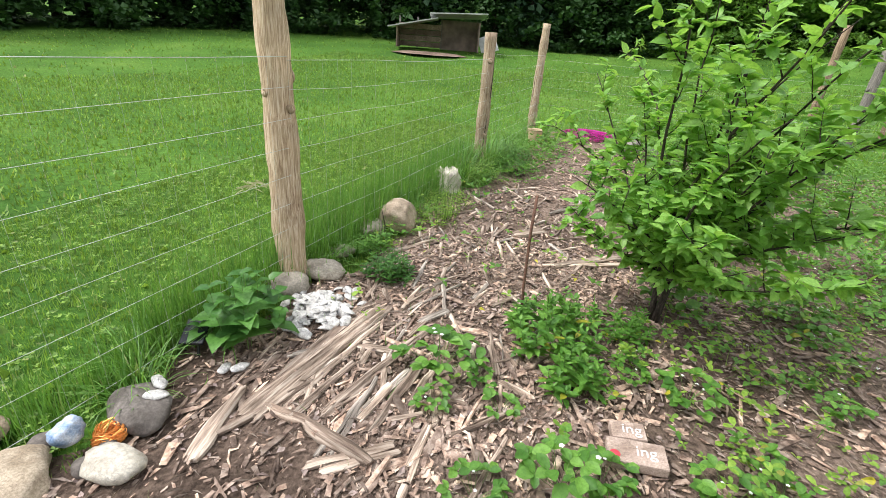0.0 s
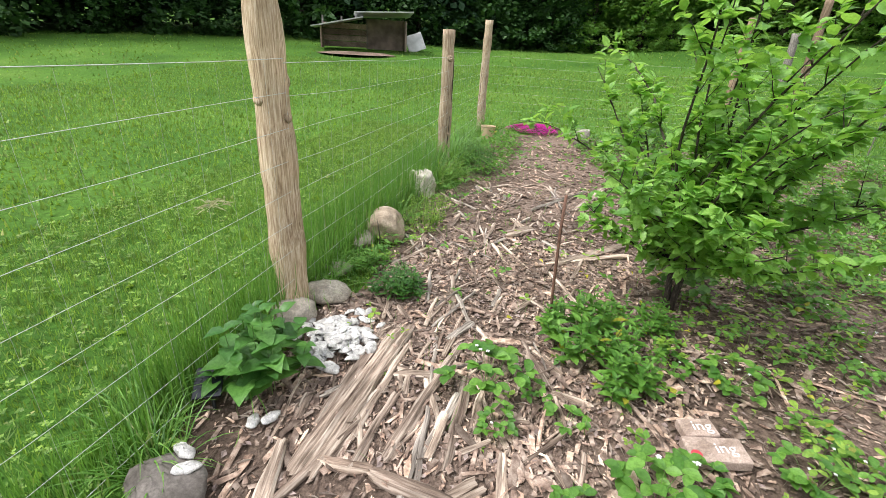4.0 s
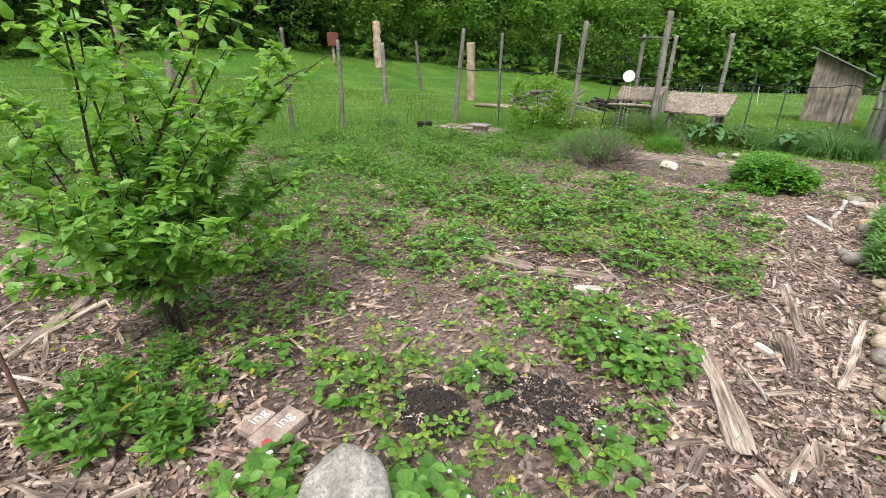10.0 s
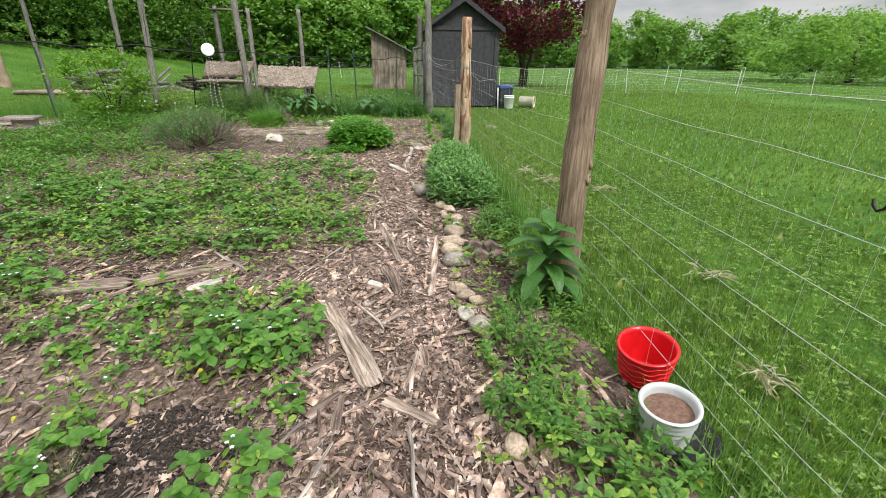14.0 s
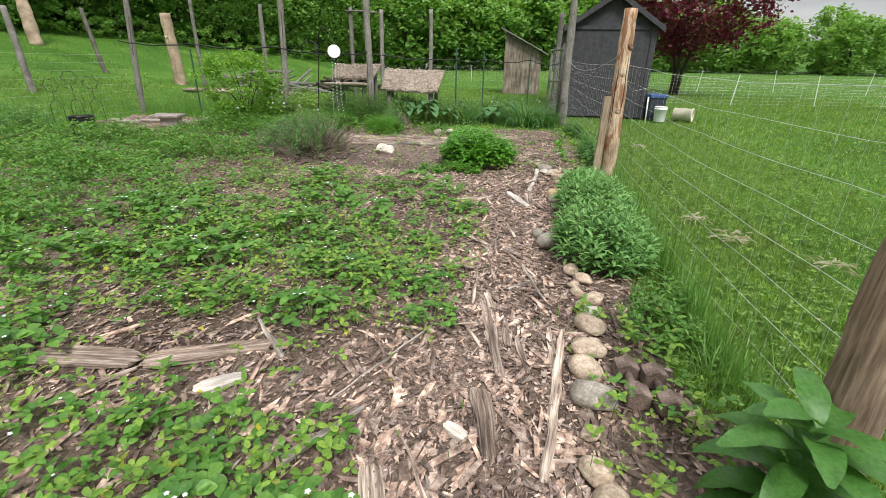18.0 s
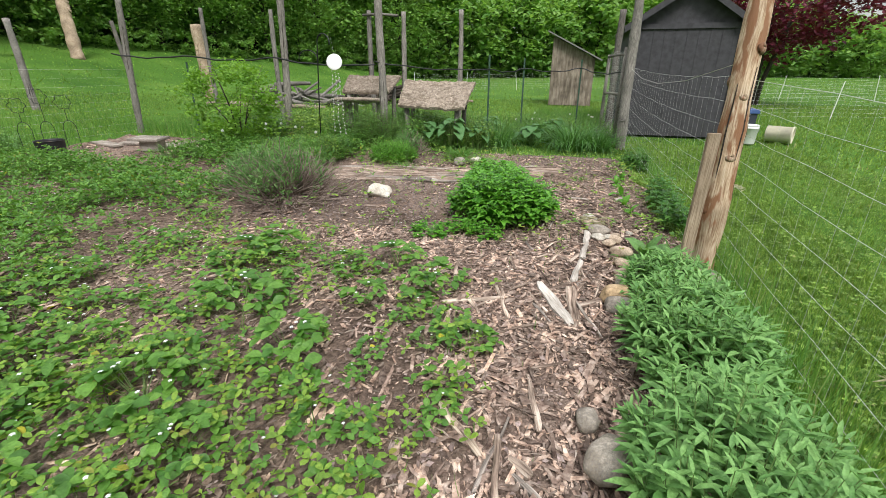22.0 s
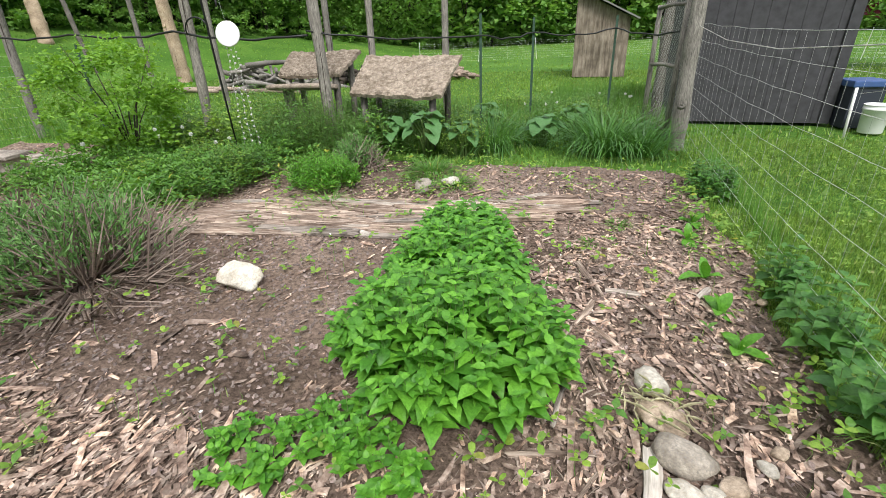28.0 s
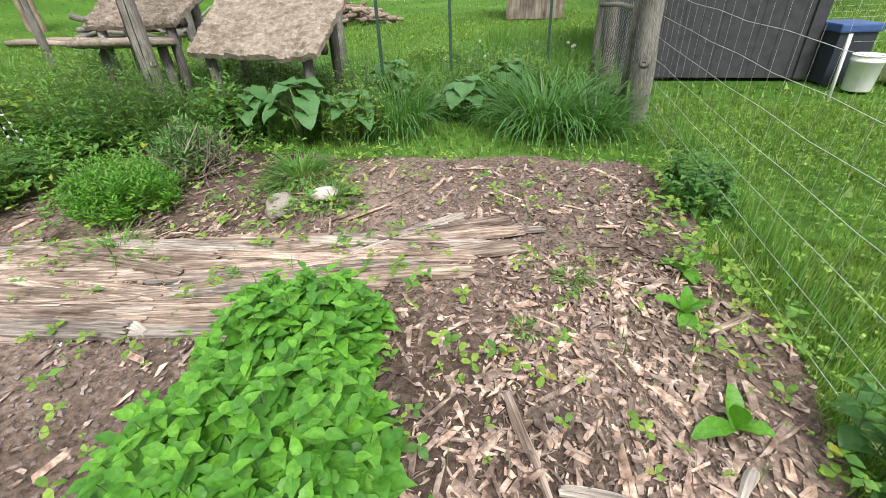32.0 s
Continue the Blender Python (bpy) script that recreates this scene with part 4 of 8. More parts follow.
plank((-1.51, 8.27), (-1.37, 8.21), .06, "white")
plank((0.21, 7.20), (0.26, 7.38), .06, "rot")
plank((0.94, 7.84), (1.02, 7.98), .04, "white")
plank((0.43, 7.80), (0.64, 7.80), .05, "grey")
plank((1.07, 8.62), (1.29, 8.79), .04, "rot")
for i in range(30):
    u = rb.random()
    cx, cy, ln = -2.9 + 2.0 * u, 8.02 + 0.40 * u + rb.uniform(-0.12, 0.12), rb.uniform(0.3, 0.6)
    plank((cx - ln, cy - 0.14 * ln), (cx + ln, cy + rb.gauss(0.14, 0.08) * ln), rb.uniform(0.03, 0.10), rb.choice(("rot", "rot", "grey")))
# loose shreds of split wood
for i in range(230):
    if i < 160:
        cx, cy, ang = rb.uniform(-5.2, -1.0), rb.uniform(-2.65, -1.25), rb.gauss(0.1, 0.55)
    else:
        cx, cy, ang = rb.uniform(0.0, 0.72), rb.uniform(-2.5, 8.2), rb.gauss(1.5, 0.5)
    ln = rb.uniform(0.08, 0.30)
    plank((cx - ln * math.cos(ang), cy - ln * math.sin(ang)), (cx + ln * math.cos(ang), cy + ln * math.sin(ang)), rb.uniform(0.012, 0.04), rb.choice(("pale", "rot", "rot", "grey")))
stone((0.90, 2.55), 0.16, "tan")
stone((0.86, 2.31), 0.16, "tan")
stone((0.83, 2.12), 0.16, "tan")
stone((0.85, 1.91), 0.17, "grey")
stone((0.81, 1.69), 0.08, "tan")
stone((0.81, 1.49), 0.12, "tan")
stone((0.85, 1.40), 0.11, "tan")
stone((0.91, 1.33), 0.09, "tan")
stone((0.82, 1.17), 0.11, "white")
stone((0.88, 1.04), 0.14, "grey")
stone((0.92, 0.96), 0.09, "grey")
stone((0.76, 1.29), 0.05, "white")
stone((0.84, 3.27), 0.12, "tan")
stone((0.91, 3.14), 0.12, "tan")
stone((0.84, 3.05), 0.08, "tan")
stone((0.86, 2.94), 0.10, "tan")
stone((0.96, 2.87), 0.12, "tan")
stone((0.87, 2.78), 0.08, "tan")
stone((0.93, 2.71), 0.11, "white")
stone((0.61, 4.04), 0.12, "grey")
stone((0.69, 3.81), 0.20, "grey")
stone((0.67, 6.81), 0.16, "tan")
stone((0.72, 6.62), 0.17, "grey")
stone((0.71, 6.47), 0.10, "white")
stone((0.81, 6.48), 0.09, "white")
stone((0.80, 6.32), 0.11, "tan")
stone((0.88, 6.12), 0.15, "tan")
stone((0.88, 5.91), 0.11, "tan")
stone((0.88, 5.74), 0.12, "tan")
stone((0.88, 5.60), 0.13, "tan")
stone((0.91, 5.50), 0.17, "grey")
stone((0.82, 5.34), 0.20, "yellow")
stone((0.83, 5.18), 0.18, "grey")
stone((1.00, 6.67), 0.06, "white")
stone((1.45, 5.75), 0.21, "grey")
stone((0.64, 7.01), 0.14, "white")
stone((0.87, 6.54), 0.09, "tan")
stone((0.86, 6.42), 0.11, "tan")
stone((1.06, 6.76), 0.06, "tan")
stone((0.83, 0.39), 0.09, "grey")
stone((0.88, 0.12), 0.11, "tan")
stone((-2.01, -2.86), 0.24, "grey")
stone((-1.74, -2.93), 0.22, "grey")
stone((-2.38, -2.96), 0.16, "grey")
stone((-2.86, -2.99), 0.24, "grey")
stone((-0.61, -2.74), 0.25, "dark", 0.42)
stone((-0.33, -2.90), 0.10, "dark")
stone((-0.33, -2.65), 0.09, "dark")
stone((-0.38, -2.56), 0.18, "white")
stone((-0.24, -3.14), 0.17, "tan")
stone((-0.43, -2.68), 0.08, "dark")
stone((-4.43, 2.65), 0.22, "tan")
stone((-4.10, 2.58), 0.20, "tan")
stone((-4.17, 1.58), 0.13, "tan")
stone((1.28, 7.90), 0.06, "tan")
stone((-1.15, 9.66), 0.17, "white")
stone((-1.37, 9.45), 0.22, "grey")



def top_heavy(mesh):
    """Narrows the foot of a boulder and broadens its top."""
    for v in mesh.vertices:
        s = 0.70 + 0.42 * min(1.0, max(0.0, v.co.z / 0.30))
        v.co.x *= s
        v.co.y *= s
    return mesh


thing("boulder", "leaning speckled granite boulder set in the bed", "boulder", pose(-0.55, -1.00, 0.04, 58, 0, -132), mesh=top_heavy(rock_mesh("boulder", (0.285, 0.19, 0.475), 4, 0.13, 4, 0.0, 0.92, 5)), material=M_GRANITE)
thing("boulder", "rounded tan boulder beside the wire fence", "boulder", pose(-3.14, -2.87, -0.03, 0, 0, 20), mesh=rock_mesh("boulder", (0.42, 0.34, 0.30), 12, 0.14, 4, 0.05, 0.92, 6), material=M_STONE_TAN)
thing("boulder", "jagged whitish boulder under the wire fence", "boulder", pose(-4.42, -2.97, -0.03, 0, 0, 60), mesh=rock_mesh("boulder", (0.34, 0.26, 0.34), 26, 0.55, 3, 0.05), material=M_STONE_WHITE)
thing("boulder", "pale lump of white stone on bare soil", "boulder", pose(-1.84, 7.29, -0.03, 0, 0, 5), mesh=rock_mesh("boulder", (0.33, 0.22, 0.20), 38, 0.20, 4, 0.10, 0.85, 7), material=M_STONE_WHITE)
thing("boulder", "large flat tan stone at the edge of the lawn", "boulder", pose(-0.10, -2.80, -0.05, 0, 6, 25), mesh=rock_mesh("boulder", (0.42, 0.30, 0.17), 44, 0.14, 4, 0.1), material=stone_mat("sandy_stone", (0.40, 0.33, 0.25), (0.60, 0.52, 0.42), None, 16, 0.85, 0.8))
thing("painted_stone", "stone painted blue and white", "stone", pose(-0.36, -2.80, 0.04, 0, 0, 10), mesh=rock_mesh("painted_stone", (0.12, 0.10, 0.10), 51, 0.26, 3, 0.05, 0.8), material=stone_mat("blue_paint", (0.05, 0.20, 0.48), (0.70, 0.74, 0.80), None, 22, 0.5, 0.3))


# ---- what covers the soil ----
BEDS = (  # x0, x1, y0, y1, weight
    (-2.4, -0.15, -1.0, 1.55, 0.46), (-2.4, -0.25, 1.5, 2.2, 0.10), (-4.3, 0.05, 2.2, 4.7, 0.85), (-5.2, -1.7, 4.7, 6.2, 0.62),
    (-8.8, -3.7, 3.0, 7.6, 0.92), (-5.2, -2.2, -0.7, 2.6, 0.48), (-9.2, -5.2, -1.2, 3.0, 0.30), (-8.0, -1.2, -2.75, -1.0, 0.05),
    (-6.4, -3.4, 8.2, 10.6, 0.75), (-3.4, -0.8, 9.2, 10.6, 0.40), (-2.6, 0.9, 6.0, 9.2, 0.14), (0.85, 1.4, -1.0, 2.6, 0.55), (1.0, 1.45, 6.0, 11.3, 0.5),
    (-2.2, -0.1, 4.6, 5.5, 0.42), (-8.6, -5.0, -2.8, -2.2, 0.4), (-5.0, -2.2, -2.9, -2.6, 0.35), (-0.8, 0.9, 9.4, 10.6, 0.10))


def patches(x, y):
    """Uneven patches of growth, large and small, from 0 to 1."""
    big = 0.5 + 0.5 * np.sin(x * 1.7 + np.sin(y * 1.3) * 1.7 + 0.6) * np.sin(y * 2.1 + np.sin(x * 1.9) * 1.4)
    fine = 0.5 + 0.5 * np.sin(x * 7.9 + np.sin(y * 5.1) * 1.9) * np.sin(y * 8.3 + np.sin(x * 6.7) * 1.6)
    return 0.5 * big + 0.5 * fine


def cover(x, y):
    d = np.zeros_like(x)
    for x0, x1, y0, y1, w in BEDS:
        inside = np.clip(np.minimum.reduce([x - x0, x1 - x, y - y0, y1 - y]) / 0.25 + 0.5, 0, 1)
        d = np.maximum(d, w * inside)
    d = d * np.clip(-0.38 + 1.75 * patches(x, y), 0.03, 1.0)
    for bx, by, br in ((-0.55, 0.25, 0.34), (-0.32, -0.58, 0.28), (-0.95, -0.15, 0.2), (-1.37, -0.73, 0.34)):
        d = d * np.clip((np.hypot(x - bx, y - by) - br * 0.7) / (br * 0.5), 0, 1)
    return d


def scatter(n, x0, x1, y0, y1):
    return RNG.uniform(x0, x1, n), RNG.uniform(y0, y1, n)


def path_gap(x, y):
    """Distance from the walked line."""
    d1 = np.hypot(x - 0.45, np.clip(np.abs(y - 3.0) - 4.2, 0, None))
    d2 = np.hypot(x - 0.0, y + 1.7)
    return np.minimum(d1, d2)


def soil_z(x, y):
    return bumpy(x, y, 0.008) + hill(x, y) - 0.01


def sprigs(geo, x, y, reach, size, shape, height, parts_n=3, rise=0.12):
    """Three-part leaves on short stalks at the given places."""
    k = len(x)
    base = np.stack([x, y, soil_z(x, y) + height], 1)
    turn = RNG.uniform(0, 6.283, k)
    for j in range(parts_n):
        a = turn + j * 6.283 / parts_n + RNG.normal(0, 0.2, k)
        d = np.stack([np.cos(a), np.sin(a), RNG.normal(rise, 0.3, k)], 1)
        up = np.stack([RNG.normal(0, 0.25, k), RNG.normal(0, 0.25, k), np.ones(k)], 1)
        leaves(geo, base, d, up, size, size * reach, shape)


# weeds, near and far
x, y = scatter(100000, -9.6, 1.5, -3.0, 10.6)
keep = (RNG.uniform(0, 1, len(x)) < cover(x, y)) & (garden_shape(x, y) > -0.05)
x, y = x[keep], y[keep]
near = path_gap(x, y) + RNG.normal(0, 0.5, len(x)) < 4.2
g = Geo()
xs, ys = x[near], y[near]
pick = RNG.uniform(0, 1, len(xs)) < 0.62
sprigs(g, xs[pick], ys[pick], 0.68, RNG.uniform(0.022, 0.054, pick.sum()), ROUND, RNG.uniform(0.01, 0.06, pick.sum()) + 0.19 * patches(xs[pick], ys[pick]) * RNG.uniform(0, 1, pick.sum()))
pick = ~pick
sprigs(g, xs[pick], ys[pick], 0.6, RNG.uniform(0.012, 0.028, pick.sum()), SMALL, RNG.uniform(0.01, 0.05, pick.sum()), 4)
thing("weeds", "low green weeds and strawberry runners covering the beds", "weeds", kind="stuff", mesh=g.mesh("weeds"), material=M_WEED_LEAF)
g = Geo()
pick = RNG.uniform(0, 1, len(xs)) < 0.22
sprigs(g, xs[pick] + 0.04, ys[pick] + 0.03, 0.66, RNG.uniform(0.03, 0.06, pick.sum()), MID, RNG.uniform(0.05, 0.15, pick.sum()))
thing("strawberry_runners", "darker green strawberry leaves spreading through the beds", "strawberry", kind="stuff", mesh=g.mesh("strawberry_runners"), material=M_STRAW_LEAF)
g = Geo()
xs, ys = x[~near], y[~near]
for lift in (0.05, 0.13):
    sprigs(g, xs + RNG.normal(0, 0.05, len(xs)), ys + RNG.normal(0, 0.05, len(xs)), 0.55, RNG.uniform(0.03, 0.075, len(xs)), SMALL, np.clip(RNG.normal(lift, 0.03, len(xs)) * (0.4 + 1.8 * patches(xs, ys)), 0.01, 1), 3, 0.6)
thing("weeds", "dense green weeds over the far beds", "weeds", kind="stuff", mesh=g.mesh("weeds"), material=M_STRAW_LEAF)

# thin grass among the weeds
x, y = scatter(26000, -9.6, 1.45, -3.0, 10.6)
keep = RNG.uniform(0, 1, len(x)) < cover(x, y) * 0.8 + 0.04
g = Geo()
p = np.stack([x[keep], y[keep], soil_z(x[keep], y[keep])], 1)
blades(g, p, RNG.uniform(0.05, 0.16, len(p)), RNG.uniform(0.003, 0.006, len(p)), 0.5)
thing("bed_grass", "thin grass sprouting in the beds", "grass", kind="stuff", mesh=g.mesh("bed_grass"), material=M_TALL_GRASS)

# strawberry flowers
x, y = scatter(9000, -8.5, 0.2, -1.2, 8.2)
keep = RNG.uniform(0, 1, len(x)) < cover(x, y) * 0.22
x, y = x[keep], y[keep]
g = Geo()
sprigs(g, x, y, 0.95, RNG.uniform(0.008, 0.012, len(x)), SMALL, RNG.uniform(0.06, 0.13, len(x)), 5)
thing("strawberry_flowers", "tiny white strawberry flowers among the leaves", "flowers", kind="stuff", mesh=g.mesh("strawberry_flowers"), material=M_WHITE_PETAL)


# wood chips
def chips(n, x, y, smin, smax):
    g = Geo()
    k = len(x)
    ln = RNG.uniform(smin, smax, k) * RNG.choice([0.5, 0.9, 1.6, 2.8, 4.4], k, p=[0.50, 0.28, 0.13, 0.06, 0.03])
    wd = np.minimum(ln * RNG.uniform(0.14, 0.6, k), RNG.uniform(0.010, 0.042, k))
    th = RNG.uniform(0.003, 0.010, k)
    a = np.where(RNG.uniform(0, 1, k) < 0.45, RNG.uniform(0, 6.283, k), np.where(y < -0.6, 0.1, 1.5) + RNG.normal(0, 0.45, k))
    d = unit(np.stack([np.cos(a), np.sin(a), RNG.normal(0, 0.13, k)], 1))
    up = np.stack([RNG.normal(0, 0.16, k), RNG.normal(0, 0.16, k), np.ones(k)], 1)
    side = unit(np.cross(d, up))
    nrm = np.cross(side, d)
    t = np.array([(-1, -1, 0), (1, -1, 0), (-1, 1, 0), (1, 1, 0), (-1, -1, 1), (1, -1, 1), (-1, 1, 1), (1, 1, 1)], float)
    jit = RNG.uniform(0.35, 1.2, (k, 8, 2))
    top = (np.arange(8) >= 4) * 1.0
    base = np.stack([x, y, soil_z(x, y) + RNG.uniform(-0.002, 0.012, k)], 1)
    v = base[:, None] + side[:, None] * (t[None, :, :1] * jit[..., :1] * wd[:, None, None] / 2) + d[:, None] * (t[None, :, 1:2] * jit[..., 1:] * ln[:, None, None] / 2) + nrm[:, None] * (t[None, :, 2:] * th[:, None, None])
    f = np.array([(4, 5, 7), (4, 7, 6), (0, 1, 5), (0, 5, 4), (2, 6, 7), (2, 7, 3), (0, 4, 6), (0, 6, 2), (1, 3, 7), (1, 7, 5)])
    if smax < 0.05:
        f = f[:2]
    f = f[None] + (np.arange(k) * 8)[:, None, None]
    g.add(v.reshape(-1, 3), f.reshape(-1, 3))
    return g


def chip_rate(x, y):
    r = np.full_like(x, 0.34)
    for x0, x1, y0, y1, w in ((-0.25, 0.95, -2.9, 6.3, 1.0), (-8.5, -0.9, -2.75, -1.0, 0.9), (-5.5, -2.8, -1.3, 0.6, 0.8), (-2.4, 0.8, 4.7, 6.3, 0.95),
                              (0.1, 1.1, 6.2, 9.2, 0.9), (-2.3, -0.2, 1.4, 2.3, 0.5), (-9.0, -6.5, 8.5, 10.4, 0.7), (0.5, 1.3, 8.5, 10.6, 0.5), (-4.6, -3.0, 1.3, 2.9, 0.5), (-2.4, 0.0, -1.9, -0.6, 0.7)):
        inside = np.clip(np.minimum.reduce([x - x0, x1 - x, y - y0, y1 - y]) / 0.3 + 0.5, 0, 1)
        r = np.maximum(r, w * inside)
    bare = np.clip(np.minimum.reduce([x + 3.0, -0.75 - x, y - 6.3, 8.1 - y]) / 0.3 + 0.5, 0, 1)
    return r * np.where(path_gap(x, y) < 3.4, 1.0, 0.45) * (1 - 0.85 * bare)


x, y = scatter(84000, -9.4, 1.72, -2.9, 10.4)
keep = (RNG.uniform(0, 1, len(x)) < chip_rate(x, y)) & (garden_shape(x, y) > 0.02)
x, y = x[keep], y[keep]
thing("wood_chips", "weathered wood chips strewn over the soil", "wood chips", kind="stuff", mesh=chips(0, x, y, 0.035, 0.10).mesh("wood_chips"), material=M_CHIP)
x, y = scatter(170000, -3.6, 1.3, -2.9, 9.2)
keep = (RNG.uniform(0, 1, len(x)) < chip_rate(x, y) * 0.9) & (garden_shape(x, y) > 0.02)
thing("wood_crumbs", "small crumbs of rotten wood on the soil", "wood chips", kind="stuff", mesh=chips(0, x[keep], y[keep], 0.012, 0.042).mesh("wood_crumbs"), material=M_CHIP)


# dry straw and twigs among the chips
x, y = scatter(46000, -6.0, 1.3, -2.9, 10.0)
keep = (RNG.uniform(0, 1, len(x)) < chip_rate(x, y) * 0.8) & (garden_shape(x, y) > 0.0)
x, y = x[keep], y[keep]
g = Geo()
a = RNG.uniform(0, 6.283, len(x))
p = np.stack([x, y, soil_z(x, y) + RNG.uniform(0.004, 0.022, len(x))], 1)
leaves(g, p, np.stack([np.cos(a), np.sin(a), RNG.normal(0, 0.10, len(x))], 1), np.array([[0, 0, 1.0]]) + RNG.normal(0, 0.3, (len(x), 3)), RNG.uniform(0.02, 0.10, len(x)), RNG.uniform(0.002, 0.004, len(x)), SMALL)
thing("dry_straw", "dry straw and fine twigs littering the soil", "straw", kind="stuff", mesh=g.mesh("dry_straw"), material=leaf_mat("dry_straw", (0.21, 0.15, 0.115), (0.55, 0.45, 0.35), 0.8, 0.05))
# brown dead leaves
x, y = scatter(20000, -5.0, 1.75, -2.95, 10.5)
keep = (RNG.uniform(0, 1, len(x)) < 0.55) & (garden_shape(x, y) > 0.0)
x, y = x[keep], y[keep]
g = Geo()
a = RNG.uniform(0, 6.283, len(x))
p = np.stack([x, y, soil_z(x, y) + RNG.uniform(0.006, 0.018, len(x))], 1)
sz = RNG.uniform(0.018, 0.05, len(x))
leaves(g, p, np.stack([np.cos(a), np.sin(a), RNG.normal(0.05, 0.25, len(x))], 1), np.array([[0, 0, 1.0]]) + RNG.normal(0, 0.45, (len(x), 3)), sz, sz * 0.6, SMALL)
thing("dead_leaves", "curled brown dead leaves on the soil", "leaves", kind="stuff", mesh=g.mesh("dead_leaves"), material=leaf_mat("dead_leaf", (0.11, 0.07, 0.055), (0.50, 0.385, 0.32), 0.8, 0.08))


# clods on the bare soil
g = Geo()
for x0, x1, y0, y1, n in ((-3.2, -0.6, 6.2, 8.3, 2600), (-0.7, 1.1, 9.2, 10.6, 1200), (-9.0, -6.0, 8.0, 10.5, 700)):
    x, y = scatter(n, x0, x1, y0, y1)
    p = np.stack([x, y, soil_z(x, y) - 0.004], 1)
    tubes(g, p, p + np.stack([RNG.normal(0, 0.01, n), RNG.normal(0, 0.01, n), RNG.uniform(0.004, 0.016, n)], 1), RNG.uniform(0.005, 0.018, n), RNG.uniform(0.002, 0.009, n), 5)
thing("soil_clods", "crumbly brown clods on the bare soil", "soil", kind="stuff", mesh=g.mesh("soil_clods"), material=leaf_mat("soil_clods", (0.11, 0.08, 0.062), (0.30, 0.235, 0.19), 0.95, 0.0))
# a few yellowed leaves
g = Geo()
yx, yy = scatter(70, -3.2, 0.0, -1.8, 4.6)
sz = RNG.uniform(0.03, 0.055, 70)
a = RNG.uniform(0, 6.283, 70)
leaves(g, np.stack([yx, yy, soil_z(yx, yy) + RNG.uniform(0.03, 0.12, 70)], 1), np.stack([np.cos(a), np.sin(a), RNG.normal(-0.1, 0.3, 70)], 1), np.array([[0, 0, 1.0]]) + RNG.normal(0, 0.4, (70, 3)), sz, sz * 0.7, BROAD)
thing("yellow_leaves", "single yellowed leaves among the strawberry plants", "leaves", kind="stuff", mesh=g.mesh("yellow_leaves"), material=M_YELLOW_LEAF)


# ---- grass outside ----
def pot_free(x, y):
    return np.minimum(np.hypot(x - 1.61, y - 0.59), np.hypot(x - 1.505, y - 0.21)) > 0.19


def lawn_ok(x, y):
    return (garden_shape(x, y) < 0.02) & pot_free(x, y)


g = Geo()
for x0, x1, y0, y1, n in ((-9, 2.2, -5.6, -2.7, 80000), (1.25, 4.4, -2.5, 12.6, 96000), (1.3, 2.8, -1.5, 9.5, 80000)):
    x, y = scatter(n, x0, x1, y0, y1)
    k = lawn_ok(x, y)
    p = np.stack([x[k], y[k], hill(x[k], y[k]) - 0.03], 1)
    blades(g, p, RNG.uniform(0.035, 0.075, len(p)) * (0.6 + 0.7 * patches(p[:, 0] * 1.3, p[:, 1] * 1.3)), RNG.uniform(0.004, 0.009, len(p)), 0.9, SPIKE)
thing("lawn_grass", "short green lawn grass beside the garden", "grass", kind="stuff", mesh=g.mesh("lawn_grass"), material=M_LAWN_BLADE)
g = Geo()
for x0, x1, y0, y1, n in ((-9, 2.2, -5.6, -2.7, 12000), (1.3, 4.8, -2.5, 12.6, 24000)):
    x, y = scatter(n, x0, x1, y0, y1)
    k = lawn_ok(x, y) & (RNG.uniform(0, 1, n) < patches(x * 0.8, y * 0.8) ** 1.5 * 1.6)
    x, y = x[k], y[k]
    turn, size = RNG.uniform(0, 6.283, len(x)), RNG.uniform(0.010, 0.026, len(x))
    base = np.stack([x, y, hill(x, y) + RNG.uniform(0.0, 0.03, len(x))], 1)
    for j in range(3):
        a = turn + j * 2.094
        leaves(g, base, np.stack([np.cos(a), np.sin(a), np.full(len(x), 0.15)], 1), np.array([[0, 0, 1.0]]) + RNG.normal(0, 0.25, (len(x), 3)), size, size * 0.9, SMALL)
thing("clover", "clover and low weeds in patches on the lawn", "clover", kind="stuff", mesh=g.mesh("clover"), material=M_LAWN_BLADE)
g = Geo()
for x0, x1, y0, y1, n, w in ((-18, 6, -14, -5.4, 52000, 0.022), (4.2, 14, -4, 24, 60000, 0.024), (-16, 4.4, 10.4, 24, 60000, 0.024), (-20, -9, -6, 12, 40000, 0.022), (-40, 30, -26, 60, 60000, 0.06)):
    x, y = scatter(n, x0, x1, y0, y1)
    k = lawn_ok(x, y) & ~((x > 1.3) & (x < 3.5) & (y > 13.3) & (y < 16.7))
    p = np.stack([x[k], y[k], hill(x[k], y[k]) - 0.03], 1)
    blades(g, p, RNG.uniform(0.035, 0.075, len(p)) * (1 + w * 4), np.full(len(p), w), 0.8, SPIKE)
thing("field_grass", "green field grass around the garden", "grass", kind="stuff", mesh=g.mesh("field_grass"), material=M_LAWN_BLADE)


